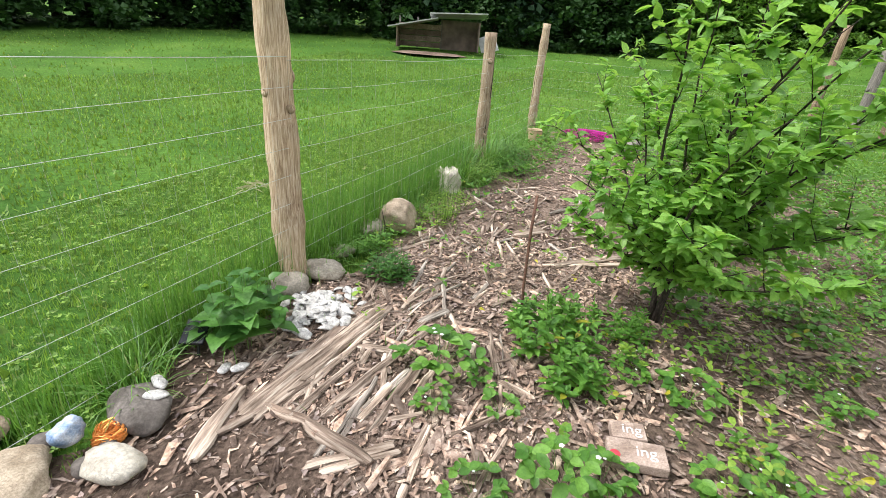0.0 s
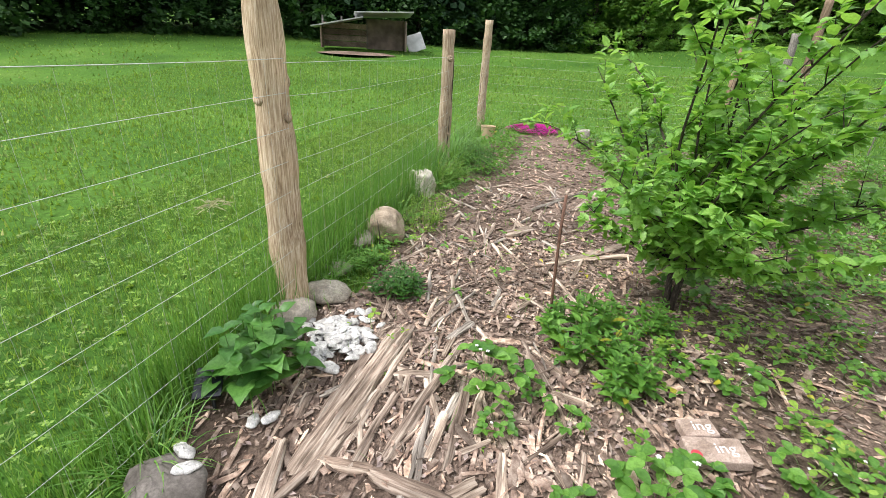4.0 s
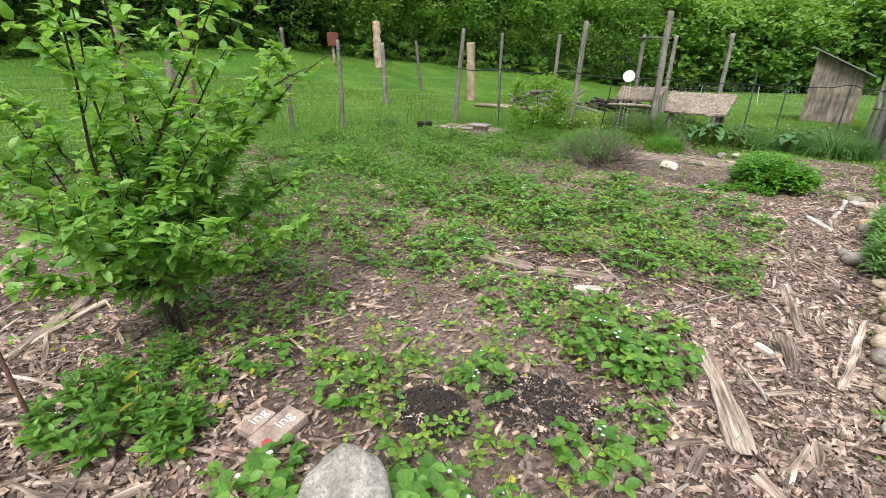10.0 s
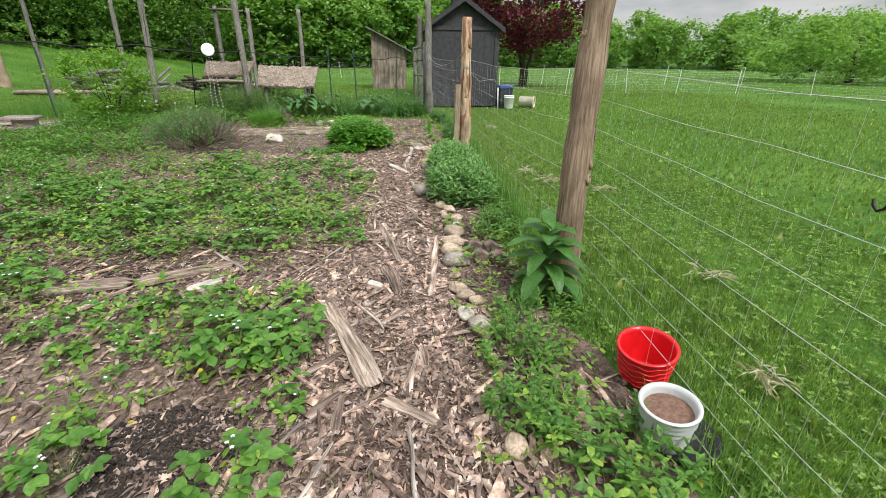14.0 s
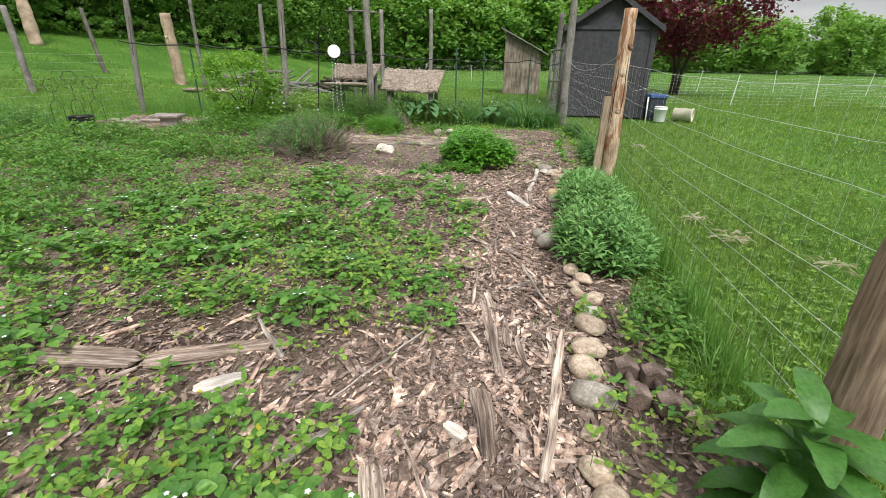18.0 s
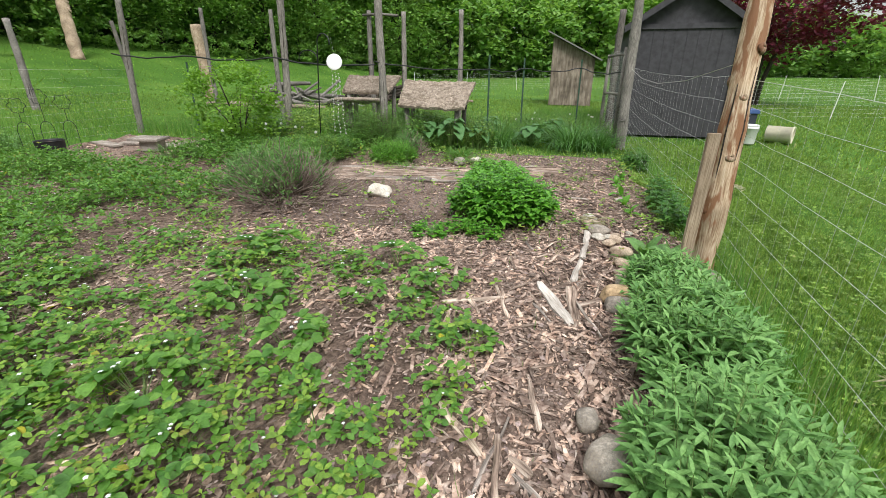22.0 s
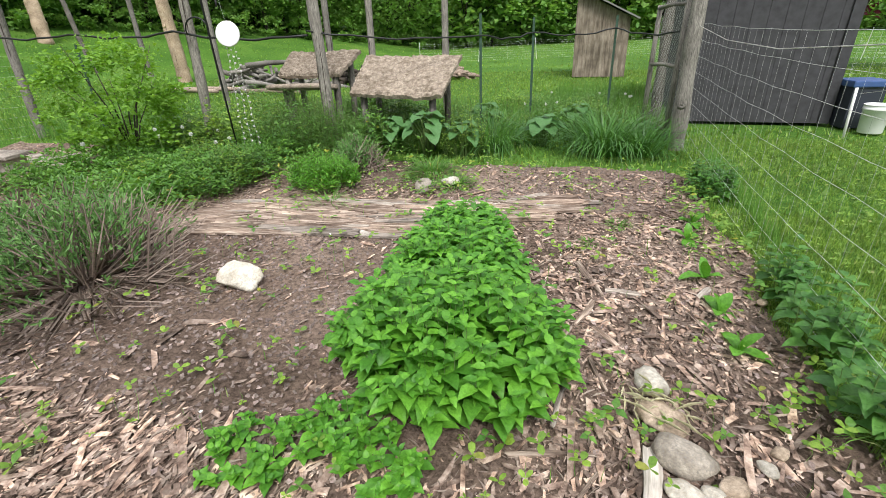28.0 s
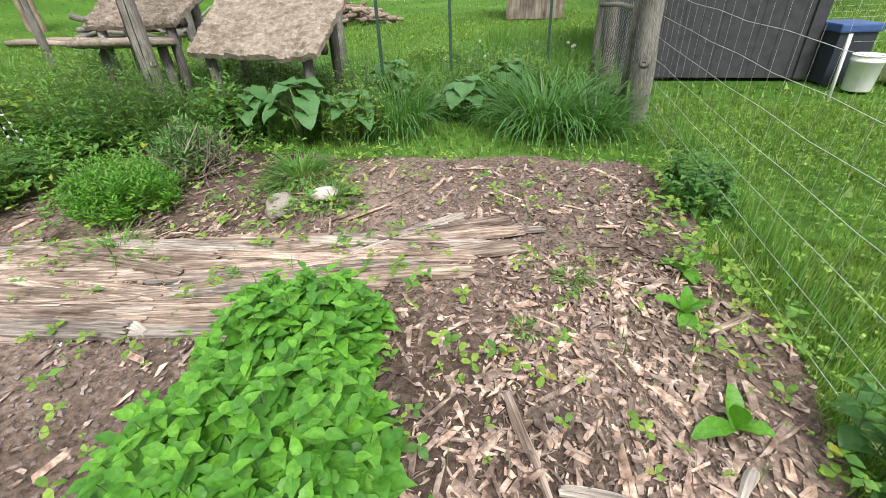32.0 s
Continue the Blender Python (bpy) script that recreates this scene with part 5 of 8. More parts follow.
def tall_strip(name, label, rows, h0, h1, width=(0.004, 0.008), lean=0.3):
    g = Geo()
    for x0, x1, y0, y1, n in rows:
        x, y = scatter(n, x0, x1, y0, y1)
        x, y = x[pot_free(x, y)], y[pot_free(x, y)]
        n = len(x)
        p = np.stack([x, y, hill(x, y) - 0.03], 1)
        blades(g, p, RNG.uniform(h0, h1, n), RNG.uniform(*width, n), lean)
    return thing(name, label, "grass", kind="stuff", mesh=g.mesh(name), material=M_TALL_GRASS)


tall_strip("fence_grass", "tall green grass growing along the fence", ((-8.6, -1.7, -3.25, -2.85, 3500), (-1.7, 1.5, -3.25, -2.95, 2200), (1.50, 1.62, 1.9, 11.6, 2000), (1.55, 1.85, -1.5, 1.5, 600)), 0.09, 0.24)
tall_strip("fence_tall_grass", "long rank grass leaning on the wire fence", ((-5.6, -2.1, -3.35, -2.95, 5200), (-2.1, -0.9, -3.2, -2.98, 900), (1.46, 1.66, 2.0, 6.0, 500)), 0.22, 0.52, (0.005, 0.009), 0.35)
tall_strip("meadow_grass", "rank grass behind the far fence", ((-9.5, -3.0, 10.7, 13.5, 7000), (-6.0, -0.8, 11.0, 14.5, 9000), (-0.8, 1.2, 12.0, 17, 7000), (-12, -9.3, 4, 12, 2500)), 0.15, 0.45, (0.006, 0.012))


# ---- plants ----
def dome_plant(name, label, category, at, rx, ry, h, stems, leaf, shape, material, pairs=4, ratio=0.55, droop=0.15, group="", stem_mat=None, upright=0.6, seed=1, turn=0.0):
    """A bushy herb: stems that fan out from the ground, with leaves in crossed pairs."""
    global RNG
    RNG = np.random.default_rng(seed)
    root = thing(name, label, category, pose(at[0], at[1], rest(*at) - 0.01, 0, 0, turn), group)
    a = RNG.uniform(0, 6.283, stems)
    q = np.sqrt(RNG.uniform(0, 1, stems))
    foot = np.stack([np.cos(a) * q * rx * 0.75, np.sin(a) * q * ry * 0.75, np.zeros(stems)], 1)
    tip = np.stack([np.cos(a) * q * rx, np.sin(a) * q * ry, h * np.sqrt(np.clip(1.0 - q ** 2.4 * 0.85, 0.1, 1)) * RNG.uniform(0.8, 1.08, stems)], 1)
    g = Geo()
    tubes(g, foot, tip, 0.0025, 0.0015, 3)
    tagged(part("stem_mass", g.mesh("stem_mass"), stem_mat or M_STEM, root), kind="stuff")
    g = Geo()
    for j in range(pairs):
        u = 1 - j / pairs * 0.8
        p = foot + (tip - foot) * u
        az = a * 3 + j * 1.571 + RNG.normal(0, 0.25, stems)
        size = leaf * (0.55 + 0.55 * min(j, 2) / 2) * RNG.uniform(0.75, 1.2, stems)
        rise = upright * (1 - j / pairs) + 0.1
        for s in (0, np.pi):
            d = np.stack([np.cos(az + s), np.sin(az + s), np.full(stems, rise) - droop + RNG.normal(0, 0.18, stems)], 1)
            up = np.stack([-np.cos(az + s) * 0.5, -np.sin(az + s) * 0.5, np.ones(stems)], 1) + RNG.normal(0, 0.12, (stems, 3))
            leaves(g, p, d, up, size, size * ratio * RNG.uniform(0.85, 1.1, stems), shape)
    tagged(part("foliage", g.mesh("foliage", True), material, root), kind="stuff")
    return root


def blade_clump(name, label, at, r, h, n, width, lean=0.5, material=None, seed=3, category="grass clump", droop=1.6):
    """Long blades that rise from one foot and arch over."""
    global RNG
    RNG = np.random.default_rng(seed)
    root = thing(name, label, category, pose(at[0], at[1], rest(*at) - 0.02))
    a, q = RNG.uniform(0, 6.283, n), np.sqrt(RNG.uniform(0, 1, n))
    out = np.stack([np.cos(a), np.sin(a), np.zeros(n)], 1)
    p = out * (q * r * 0.5)[:, None]
    a2 = a + RNG.normal(0, 0.5, n)
    out = np.stack([np.cos(a2), np.sin(a2), np.zeros(n)], 1)
    side = np.stack([-np.sin(a2), np.cos(a2), np.zeros(n)], 1)
    ln = RNG.uniform(0.6, 1.15, n) * h
    el = 1.5 - q * lean * 0.7 + RNG.normal(0, 0.1, n)
    bend = RNG.uniform(0.3, 1.0, n) * droop
    w = RNG.uniform(0.6, 1.0, n)[:, None] * width / 2
    k, rows = 5, []
    for i in range(k):
        u = i / (k - 1)
        if i:
            e = (el - bend * u ** 1.5)[:, None]
            p = p + (out * np.cos(e) + np.array([0, 0, 1.0]) * np.sin(e)) * (ln / (k - 1))[:, None]
        wide = w * (0.75, 1.0, 0.9, 0.6, 0.08)[i]
        rows += [p - side * wide, p + side * wide]
    v = np.stack(rows, 1)
    t = np.array([f for i in range(k - 1) for f in ((2 * i, 2 * i + 1, 2 * i + 3), (2 * i, 2 * i + 3, 2 * i + 2))])
    f = t[None] + (np.arange(n) * 2 * k)[:, None, None]
    g = Geo().add(v.reshape(-1, 3), f.reshape(-1, 3))
    tagged(part("blade_tuft", g.mesh("blade_tuft"), material or M_TALL_GRASS, root), kind="stuff")
    return root


def rosette(name, label, at, n, length, width, rise, material, seed=1, shape=LEAF, stem=0.0, category="plant", group="", bend=1.25):
    """Large single leaves, each a part, that arch out from one crown."""
    r = random.Random(seed)
    root = thing(name, label, category, pose(at[0], at[1], rest(*at), 0, 0, r.uniform(0, 360)), group)
    for i in range(n):
        a = i * 2.4 + r.uniform(-0.3, 0.3)
        u = i / max(n - 1, 1)
        ln = length * r.uniform(0.75, 1.05) * (1 - 0.35 * u)
        wd = width * r.uniform(0.8, 1.1) * (1 - 0.25 * u)
        z0 = stem * u
        el = rise * (0.35 + 0.9 * u) + r.uniform(-0.1, 0.1)
        rows = []
        k = 7
        p = np.array([0.0, 0.0, z0])
        for s in range(k):
            t = s / (k - 1)
            e = el - bend * t * (0.6 + 0.5 * (1 - u))
            if s:
                p = p + np.array([math.cos(a) * math.cos(e), math.sin(a) * math.cos(e), math.sin(e)]) * ln / (k - 1)
            w = wd * (math.sin(math.pi * min(1, t * 0.92 + 0.06)) ** 0.8) * 0.5 + 0.004
            sd = np.array([-math.sin(a), math.cos(a), 0])
            lift = np.array([0, 0, 0.22 * w])
            wav = 0.12 * w * math.sin(t * 14 + i)
            rows += [p - sd * w + lift + (0, 0, wav), p - sd * w * 0.5 + lift * 0.3, p, p + sd * w * 0.5 + lift * 0.3, p + sd * w + lift - (0, 0, wav)]
        f = []
        for s in range(k - 1):
            for c in range(4):
                q = s * 5 + c
                f += [(q, q + 1, q + 6), (q, q + 6, q + 5)]
        part("leaf", Geo().add(rows, f).mesh("leaf", True), material, root)
    return root


# lemon balm
for at, rx, ry, h, n, s in (((-0.26, 6.92), 0.60, 0.52, 0.48, 250, 1), ((-0.44, 7.62), 0.46, 0.46, 0.42, 180, 2), ((-0.58, 8.18), 0.36, 0.38, 0.36, 120, 3)):
    dome_plant("lemon_balm", "lush bright green lemon balm clump with toothed leaves", "herb", at, rx, ry, h, n, 0.094, SERRATED, M_BALM_LEAF, 5, 0.70, 0.30, "lemon balm row", seed=s, upright=0.4)
for at, r, h, n, s in (((-0.84, 6.18), 0.19, 0.13, 30, 4), ((-0.54, 6.36), 0.20, 0.15, 34, 5), ((-0.30, 6.30), 0.15, 0.12, 18, 9)):
    dome_plant("lemon_balm", "small bright green lemon balm offshoot", "herb", at, r, r, h, n, 0.058, SERRATED, M_BALM_LEAF, 3, 0.78, 0.15, "lemon balm row", seed=s)

# grey-green herb beside the path
for at, rx, ry, h, n, s in (((1.10, 3.69), 0.40, 0.58, 0.46, 185, 6), ((1.16, 4.72), 0.38, 0.62, 0.42, 175, 7), ((1.15, 5.39), 0.30, 0.36, 0.34, 120, 8)):
    dome_plant("herb_bush", "grey-green leafy herb bush beside the path", "herb", at, rx, ry, h, n, 0.108, LEAF, M_SAGE_LEAF, 5, 0.32, 0.3, "grey-green herb row", seed=s, upright=1.0)

# broad plants
rosette("comfrey", "large dark green comfrey with long drooping leaves", (1.37, 1.38), 36, 0.40, 0.12, 0.8, M_DARK_LEAF, 3, stem=0.48, bend=1.8)
dome_plant("sunflower_plant", "young plant with broad heart-shaped green leaves", "plant", (-1.27, -2.80), 0.24, 0.24, 0.42, 15, 0.14, SERRATED, M_DARK_LEAF, 3, 0.82, 0.3, seed=11, upright=0.3)
def burdock(at, n, size, h, seed):
    """Stalks that carry huge heart-shaped leaves, held out flat and wavy."""
    r = random.Random(seed)
    root = thing("burdock", "burdock with huge wavy grey-green leaves on stalks", "plant", pose(at[0], at[1], rest(*at)))
    for i in range(n):
        a = i * 2.4 + r.uniform(-0.4, 0.4)
        q = 0.25 + 0.75 * (i + 0.5) / n
        o, sd = np.array([math.cos(a), math.sin(a), 0]), np.array([-math.sin(a), math.cos(a), 0])
        tip = o * (0.55 * q * h) + np.array([0, 0, h * (1.05 - 0.55 * q)])
        g = Geo()
        tube_path(g, [o * 0.03 + (0, 0, -0.03), tip * (0.4, 0.4, 0.65), tip], [0.014, 0.011, 0.007], 6)
        part("stalk", g.mesh("stalk", True), M_STEM, root)
        s, el, k = size * r.uniform(0.7, 1.1), 0.15 - 0.45 * q + r.uniform(-0.3, 0.2), 8
        rows = []
        for j in range(k):
            t = j / (k - 1)
            w = s * 0.46 * (math.sin(math.pi * (0.20 + 0.80 * t) ** 0.85) + 0.02)
            e = el - 0.45 * t
            c = tip + (o * math.cos(e) + np.array([0, 0, math.sin(e)])) * s * (t - 0.16)
            for m in (-1, -0.5, 0, 0.5, 1):
                rows.append(c + sd * w * m + np.array([0, 0, 0.22 * w * abs(m) + 0.05 * s * abs(m) * math.sin(t * 11 + i + m * 3)]) - o * (0.14 * s * abs(m) if j == 0 else 0))
        f = []
        for j in range(k - 1):
            for c in range(4):
                p = j * 5 + c
                f += [(p, p + 1, p + 6), (p, p + 6, p + 5)]
        part("leaf", Geo().add(rows, f).mesh("leaf", True), M_BURDOCK, root)


M_BURDOCK = leaf_mat("burdock_leaf", (0.04, 0.125, 0.03), (0.14, 0.30, 0.085), 0.5, 0.2)
burdock((-1.89, 10.88), 20, 0.235, 0.58, 5)
burdock((-2.43, 10.94), 13, 0.21, 0.5, 8)
burdock((-1.40, 10.98), 12, 0.21, 0.45, 10)
burdock((-0.46, 11.71), 13, 0.24, 0.42, 6)
burdock((-1.44, 12.32), 12, 0.26, 0.5, 7)
burdock((-0.06, 12.60), 12, 0.26, 0.45, 9)
for i, at in enumerate(((1.02, 8.14), (1.03, 7.72), (1.06, 7.40), (1.00, 8.74), (1.08, 9.09))):
    rosette("mullein", "light green seedling with upright oval leaves", at, 5, 0.20, 0.075, 1.35, M_BALM_LEAF, 21 + i, group="pale seedlings")
for i, at in enumerate(((1.06, 5.94), (1.18, 5.84), (1.08, 6.12), (1.23, 6.04))):
    rosette("tulip_plant", "tulip plant with broad blue-green leaves", at, 6, 0.38, 0.12, 1.4, M_SAGE_LEAF, 31 + i, group="tulip plants")

# along the fences
for at, rx, ry, h, n, leaf, s in (((1.40, 7.54), 0.16, 0.3, 0.42, 18, 0.085, 13), ((1.42, 8.09), 0.13, 0.25, 0.34, 14, 0.08, 14), ((1.41, 7.00), 0.14, 0.25, 0.42, 16, 0.085, 15), ((1.33, 9.98), 0.25, 0.35, 0.30, 60, 0.06, 16)):
    dome_plant("nettle_clump", "dark green leafy weeds climbing the wire fence", "weeds", at, rx, ry, h, n, leaf, BROAD, M_DARK_LEAF, 4, 0.72, 0.3, "fence weeds", seed=s)
for at, r, h, n, leaf, s in (((1.05, 0.75), 0.24, 0.22, 46, 0.05, 41), ((1.00, 0.30), 0.24, 0.2, 46, 0.05, 42), ((1.26, 1.11), 0.30, 0.2, 50, 0.045, 43), ((1.26, 2.58), 0.26, 0.22, 50, 0.055, 44), ((1.38, 2.93), 0.2, 0.22, 34, 0.055, 45), ((1.33, 0.02), 0.28, 0.18, 46, 0.06, 46), ((1.19, -0.49), 0.3, 0.2, 46, 0.06, 47)):
    dome_plant("mint_clump", "low fresh green mint beside the stones", "herb", at, r, r, h, n, leaf, LEAF, M_STRAW_LEAF, 4, 0.45, 0.1, "mint clumps", seed=s)
for at, r, h, n, leaf, mat, s in (((-2.24, -2.45), 0.18, 0.22, 40, 0.05, M_DARK_LEAF, 51), ((-2.55, -2.75), 0.16, 0.2, 26, 0.05, M_STRAW_LEAF, 52), ((-3.84, -2.69), 0.30, 0.22, 70, 0.03, M_WEED_LEAF, 53), ((-3.52, -2.63), 0.24, 0.18, 50, 0.03, M_WEED_LEAF, 54), ((-5.78, -2.61), 0.3, 0.42, 70, 0.05, M_DARK_LEAF, 55), ((-5.11, -2.82), 0.28, 0.3, 60, 0.04, M_WEED_LEAF, 56),
                                  ((-2.03, -1.23), 0.27, 0.33, 44, 0.075, M_STRAW_LEAF, 57), ((-1.73, -1.08), 0.18, 0.22, 22, 0.07, M_STRAW_LEAF, 58), ((-2.41, -0.88), 0.24, 0.16, 36, 0.05, M_STRAW_LEAF, 59)):
    dome_plant("leafy_clump", "low green leafy clump on the wood chips", "plant", at, r, r, h, n, leaf, LEAF, mat, 5, 0.5, 0.1, "leafy clumps", seed=s)
dome_plant("garden_bush", "dark green rounded perennial bush", "bush", (-9.17, 0.01), 0.7, 0.55, 0.5, 170, 0.07, LEAF, M_DARK_LEAF, 5, 0.4, seed=61)
dome_plant("garden_bush", "blue-green rounded bush by the wire trellis", "bush", (-9.5, 7.8), 0.6, 0.5, 0.55, 130, 0.08, LEAF, M_SAGE_LEAF, 5, 0.35, seed=62)

dome_plant("tansy", "bushy mound of fine dark green leaves", "herb", (-2.49, 9.34), 0.42, 0.36, 0.36, 240, 0.06, SMALL, M_BALM_LEAF, 6, 0.28, 0.1, seed=63, upright=0.9)
# tall clumps
for at, r, h, n, w, s in (((0.36, 11.45), 0.62, 0.80, 420, 0.018, 71), ((0.80, 11.40), 0.42, 0.70, 220, 0.016, 78), ((-1.08, 11.35), 0.42, 0.75, 260, 0.014, 72), ((-5.78, -2.90), 0.42, 0.85, 300, 0.012, 74), ((-4.85, -2.94), 0.35, 0.7, 220, 0.010, 80), ((-8.6, -2.85), 0.3, 0.7, 220, 0.012, 75), ((-2.35, -3.10), 0.25, 0.42, 160, 0.008, 76), ((-6.8, -2.95), 0.3, 0.5, 160, 0.01, 77)):
    blade_clump("daylily_clump", "arching green daylily leaves in a dense clump", at, r, h, n, w, 0.75, M_DARK_LEAF if at[1] > 9 else None, s, category="daylily", droop=2.2)
blade_clump("iris_clump", "stiff blue-green iris leaves", (-10.16, -1.26), 0.12, 0.4, 22, 0.03, 0.25, M_SAGE_LEAF, 79, category="iris")
for i, (at, r, h, n) in enumerate((((-1.51, 10.03), 0.4, 0.30, 420), ((-1.10, 9.65), 0.24, 0.2, 240), ((-2.11, 8.81), 0.2, 0.26, 90), ((0.30, 8.53), 0.10, 0.06, 80), ((0.52, 8.95), 0.12, 0.10, 80))):
    blade_clump("feathery_herb", "fine feathery bright green herb mound", at, r, h, n, 0.010, 1.5, M_STRAW_LEAF, 81 + i, category="herb")


# ---- lavender ----
def lavender(at, r, h, n, seed, label):
    """Curved dry twigs that sprawl outwards, with green shoots over the middle."""
    global RNG
    RNG = np.random.default_rng(seed)
    root = thing("lavender_bush", label, "lavender", pose(at[0], at[1], rest(*at)))
    a, q = RNG.uniform(0, 6.283, n), np.sqrt(RNG.uniform(0, 1, n))
    lob = 1 + 0.28 * np.sin(a * 2 + seed) + 0.16 * np.sin(a * 5 + 1)
    out = np.stack([np.cos(a), np.sin(a), np.zeros(n)], 1)
    tip = out * (q * r * lob)[:, None] + np.array([0, 0, 1.0]) * (h * (1.05 - 0.75 * q ** 1.6) * RNG.uniform(0.45, 1.15, n))[:, None]
    foot = tip * np.array([0.22, 0.22, 0.0])
    mid = foot + (tip - foot) * 0.55 + np.array([0, 0, 1.0]) * (-0.10 * q * h / 0.5)[:, None] + RNG.normal(0, 0.07, (n, 3))
    mid[:, 2] = np.maximum(mid[:, 2], 0.01)
    g = Geo()
    tubes(g, foot, mid, 0.009, 0.0065, 4)
    tubes(g, mid, tip + RNG.normal(0, 0.04, (n, 3)), 0.006, 0.003, 3)
    tagged(part("twig_mass", g.mesh("twig_mass"), M_DRY_STEM, root), kind="stuff")
    g = Geo()
    green = (q + RNG.normal(0, 0.22, n) + 0.3 * np.cos(a)) < 0.62
    for j in range(20):
        p = (mid + (tip - mid) * (-0.1 + 0.06 * j))[green]
        k = len(p)
        p = p + RNG.normal(0, 0.022, (k, 3))
        d = unit((tip - mid)[green]) + RNG.normal(0, 0.6, (k, 3))
        leaves(g, p, d, RNG.normal(0, 1, (k, 3)), RNG.uniform(0.04, 0.08, k), 0.018, SMALL)
    tagged(part("foliage", g.mesh("foliage"), M_GREY_LEAF, root), kind="stuff")


lavender((-3.06, 7.08), 1.05, 0.58, 600, 91, "sprawling lavender bush with grey dry twigs")
lavender((-2.44, 10.05), 0.42, 0.36, 260, 92, "small lavender bush with grey-green shoots")
lavender((-5.61, 2.07), 0.5, 0.32, 260, 93, "dry pinkish lavender bush among weeds")


# ---- phlox mat ----
def phlox():
    global RNG
    RNG = np.random.default_rng(95)
    root = thing("creeping_phlox", "mat of bright magenta creeping phlox", "flowers", pose(-9.56, -2.03, rest(-8.75, -2.05)))
    n = 3000
    a, q = RNG.uniform(0, 6.283, n), np.sqrt(RNG.uniform(0, 1, n))
    rag = 1 + 0.16 * np.sin(a * 3 + 1) + 0.08 * np.sin(a * 7)
    p = np.stack([np.cos(a) * q * 0.42 * rag, np.sin(a) * q * 0.55 * rag, 0.13 * (1 - q ** 2.5) + RNG.uniform(0, 0.02, n)], 1)
    g = Geo()
    for j in range(4):
        az = a * 5 + j * 1.571
        leaves(g, p, np.stack([np.cos(az), np.sin(az), np.full(n, 0.3)], 1), np.array([[0, 0, 1.0]]) + RNG.normal(0, 0.3, (n, 3)), 0.016, 0.014, SMALL)
    tagged(part("blossom", g.mesh("blossom"), M_PINK, root), kind="stuff")
    g = Geo()
    leaves(g, p * np.array([1.04, 1.04, 0.8]), RNG.normal(0, 1, (n, 3)) * (1, 1, 0.4), np.array([[0, 0, 1.0]]) + RNG.normal(0, 0.3, (n, 3)), 0.03, 0.008, SMALL)
    tagged(part("foliage", g.mesh("foliage"), M_DARK_LEAF, root), kind="stuff")


phlox()


# ---- strawberry plants ----
def strawberry(seed, n, h, leaf, flowers):
    global RNG
    RNG = np.random.default_rng(seed)
    root = thing("strawberry_plant", "green strawberry plant with three-part toothed leaves", "strawberry", pose(0, 0, 0), "strawberry plants")
    a = np.arange(n) * 2.4 + RNG.normal(0, 0.3, n)
    q = RNG.uniform(0.25, 1, n)
    top = np.stack([np.cos(a) * q * h * 0.9, np.sin(a) * q * h * 0.9, h * (1.0 - 0.5 * q) * RNG.uniform(0.7, 1.1, n)], 1)
    g = Geo()
    tubes(g, top * np.array([0.08, 0.08, 0]), top, 0.0018, 0.0012, 3)
    tagged(part("stalk_tuft", g.mesh("stalk_tuft"), M_STEM, root), kind="stuff")
    g = Geo()
    for j in (-1, 0, 1):
        az = a + j * 1.25 + RNG.normal(0, 0.12, n)
        d = np.stack([np.cos(az), np.sin(az), RNG.normal(0.05, 0.2, n)], 1)
        size = leaf * RNG.uniform(0.8, 1.25, n)
        leaves(g, top, d, np.array([[0, 0, 1.0]]) + RNG.normal(0, 0.22, (n, 3)), size, size * 0.70, TOOTHED)
    tagged(part("foliage", g.mesh("foliage", True), M_STRAW_LEAF, root), kind="stuff")
    for i in range(flowers):
        g = Geo()
        p = np.array([[RNG.uniform(-0.6, 0.6) * h, RNG.uniform(-0.6, 0.6) * h, h * RNG.uniform(0.7, 1.1)]])
        for j in range(5):
            az = np.array([j * 1.257])
            leaves(g, p, np.stack([np.cos(az), np.sin(az), np.array([0.15])], 1), np.array([[0, 0, 1.0]]), 0.010, 0.010, BROAD)
        part("flower", g.mesh("flower"), M_WHITE_PETAL, root)
    return root


kinds = [strawberry(100 + i, n, h, lf, fl) for i, (n, h, lf, fl) in enumerate(((14, 0.16, 0.056, 2), (10, 0.13, 0.052, 1), (18, 0.20, 0.060, 3), (7, 0.11, 0.046, 0), (12, 0.15, 0.053, 2)))]
RNG = np.random.default_rng(120)
spots = [(-0.90, -1.29), (-1.27, -1.64), (-1.53, -1.72), (-1.38, -1.33), (-0.59, -0.52), (-0.57, -1.24), (-0.11, 0.46), (-0.20, 0.03), (-0.86, -0.51), (-1.09, -1.00), (-1.19, -0.85), (-1.56, -1.50)]
tx, ty = scatter(4000, -3.6, 0.1, -1.0, 5.4)
ok = RNG.uniform(0, 1, 4000) < cover(tx, ty) * 0.26
for px, py in zip(tx[ok], ty[ok]):
    if len(spots) < 290 and all((px - ax) ** 2 + (py - ay) ** 2 > 0.03 for ax, ay in spots):
        spots.append((float(px), float(py)))
used = [False] * len(kinds)
for i, (px, py) in enumerate(spots):
    k = i % len(kinds)
    m = pose(px, py, float(soil_z(px, py)), RNG.uniform(-6, 6), RNG.uniform(-6, 6), RNG.uniform(0, 360)) @ Matrix.Scale(RNG.uniform(0.75, 1.2), 4)
    if used[k]:
        copy_thing(kinds[k], m)
    else:
        kinds[k].matrix_world = m
        used[k] = True


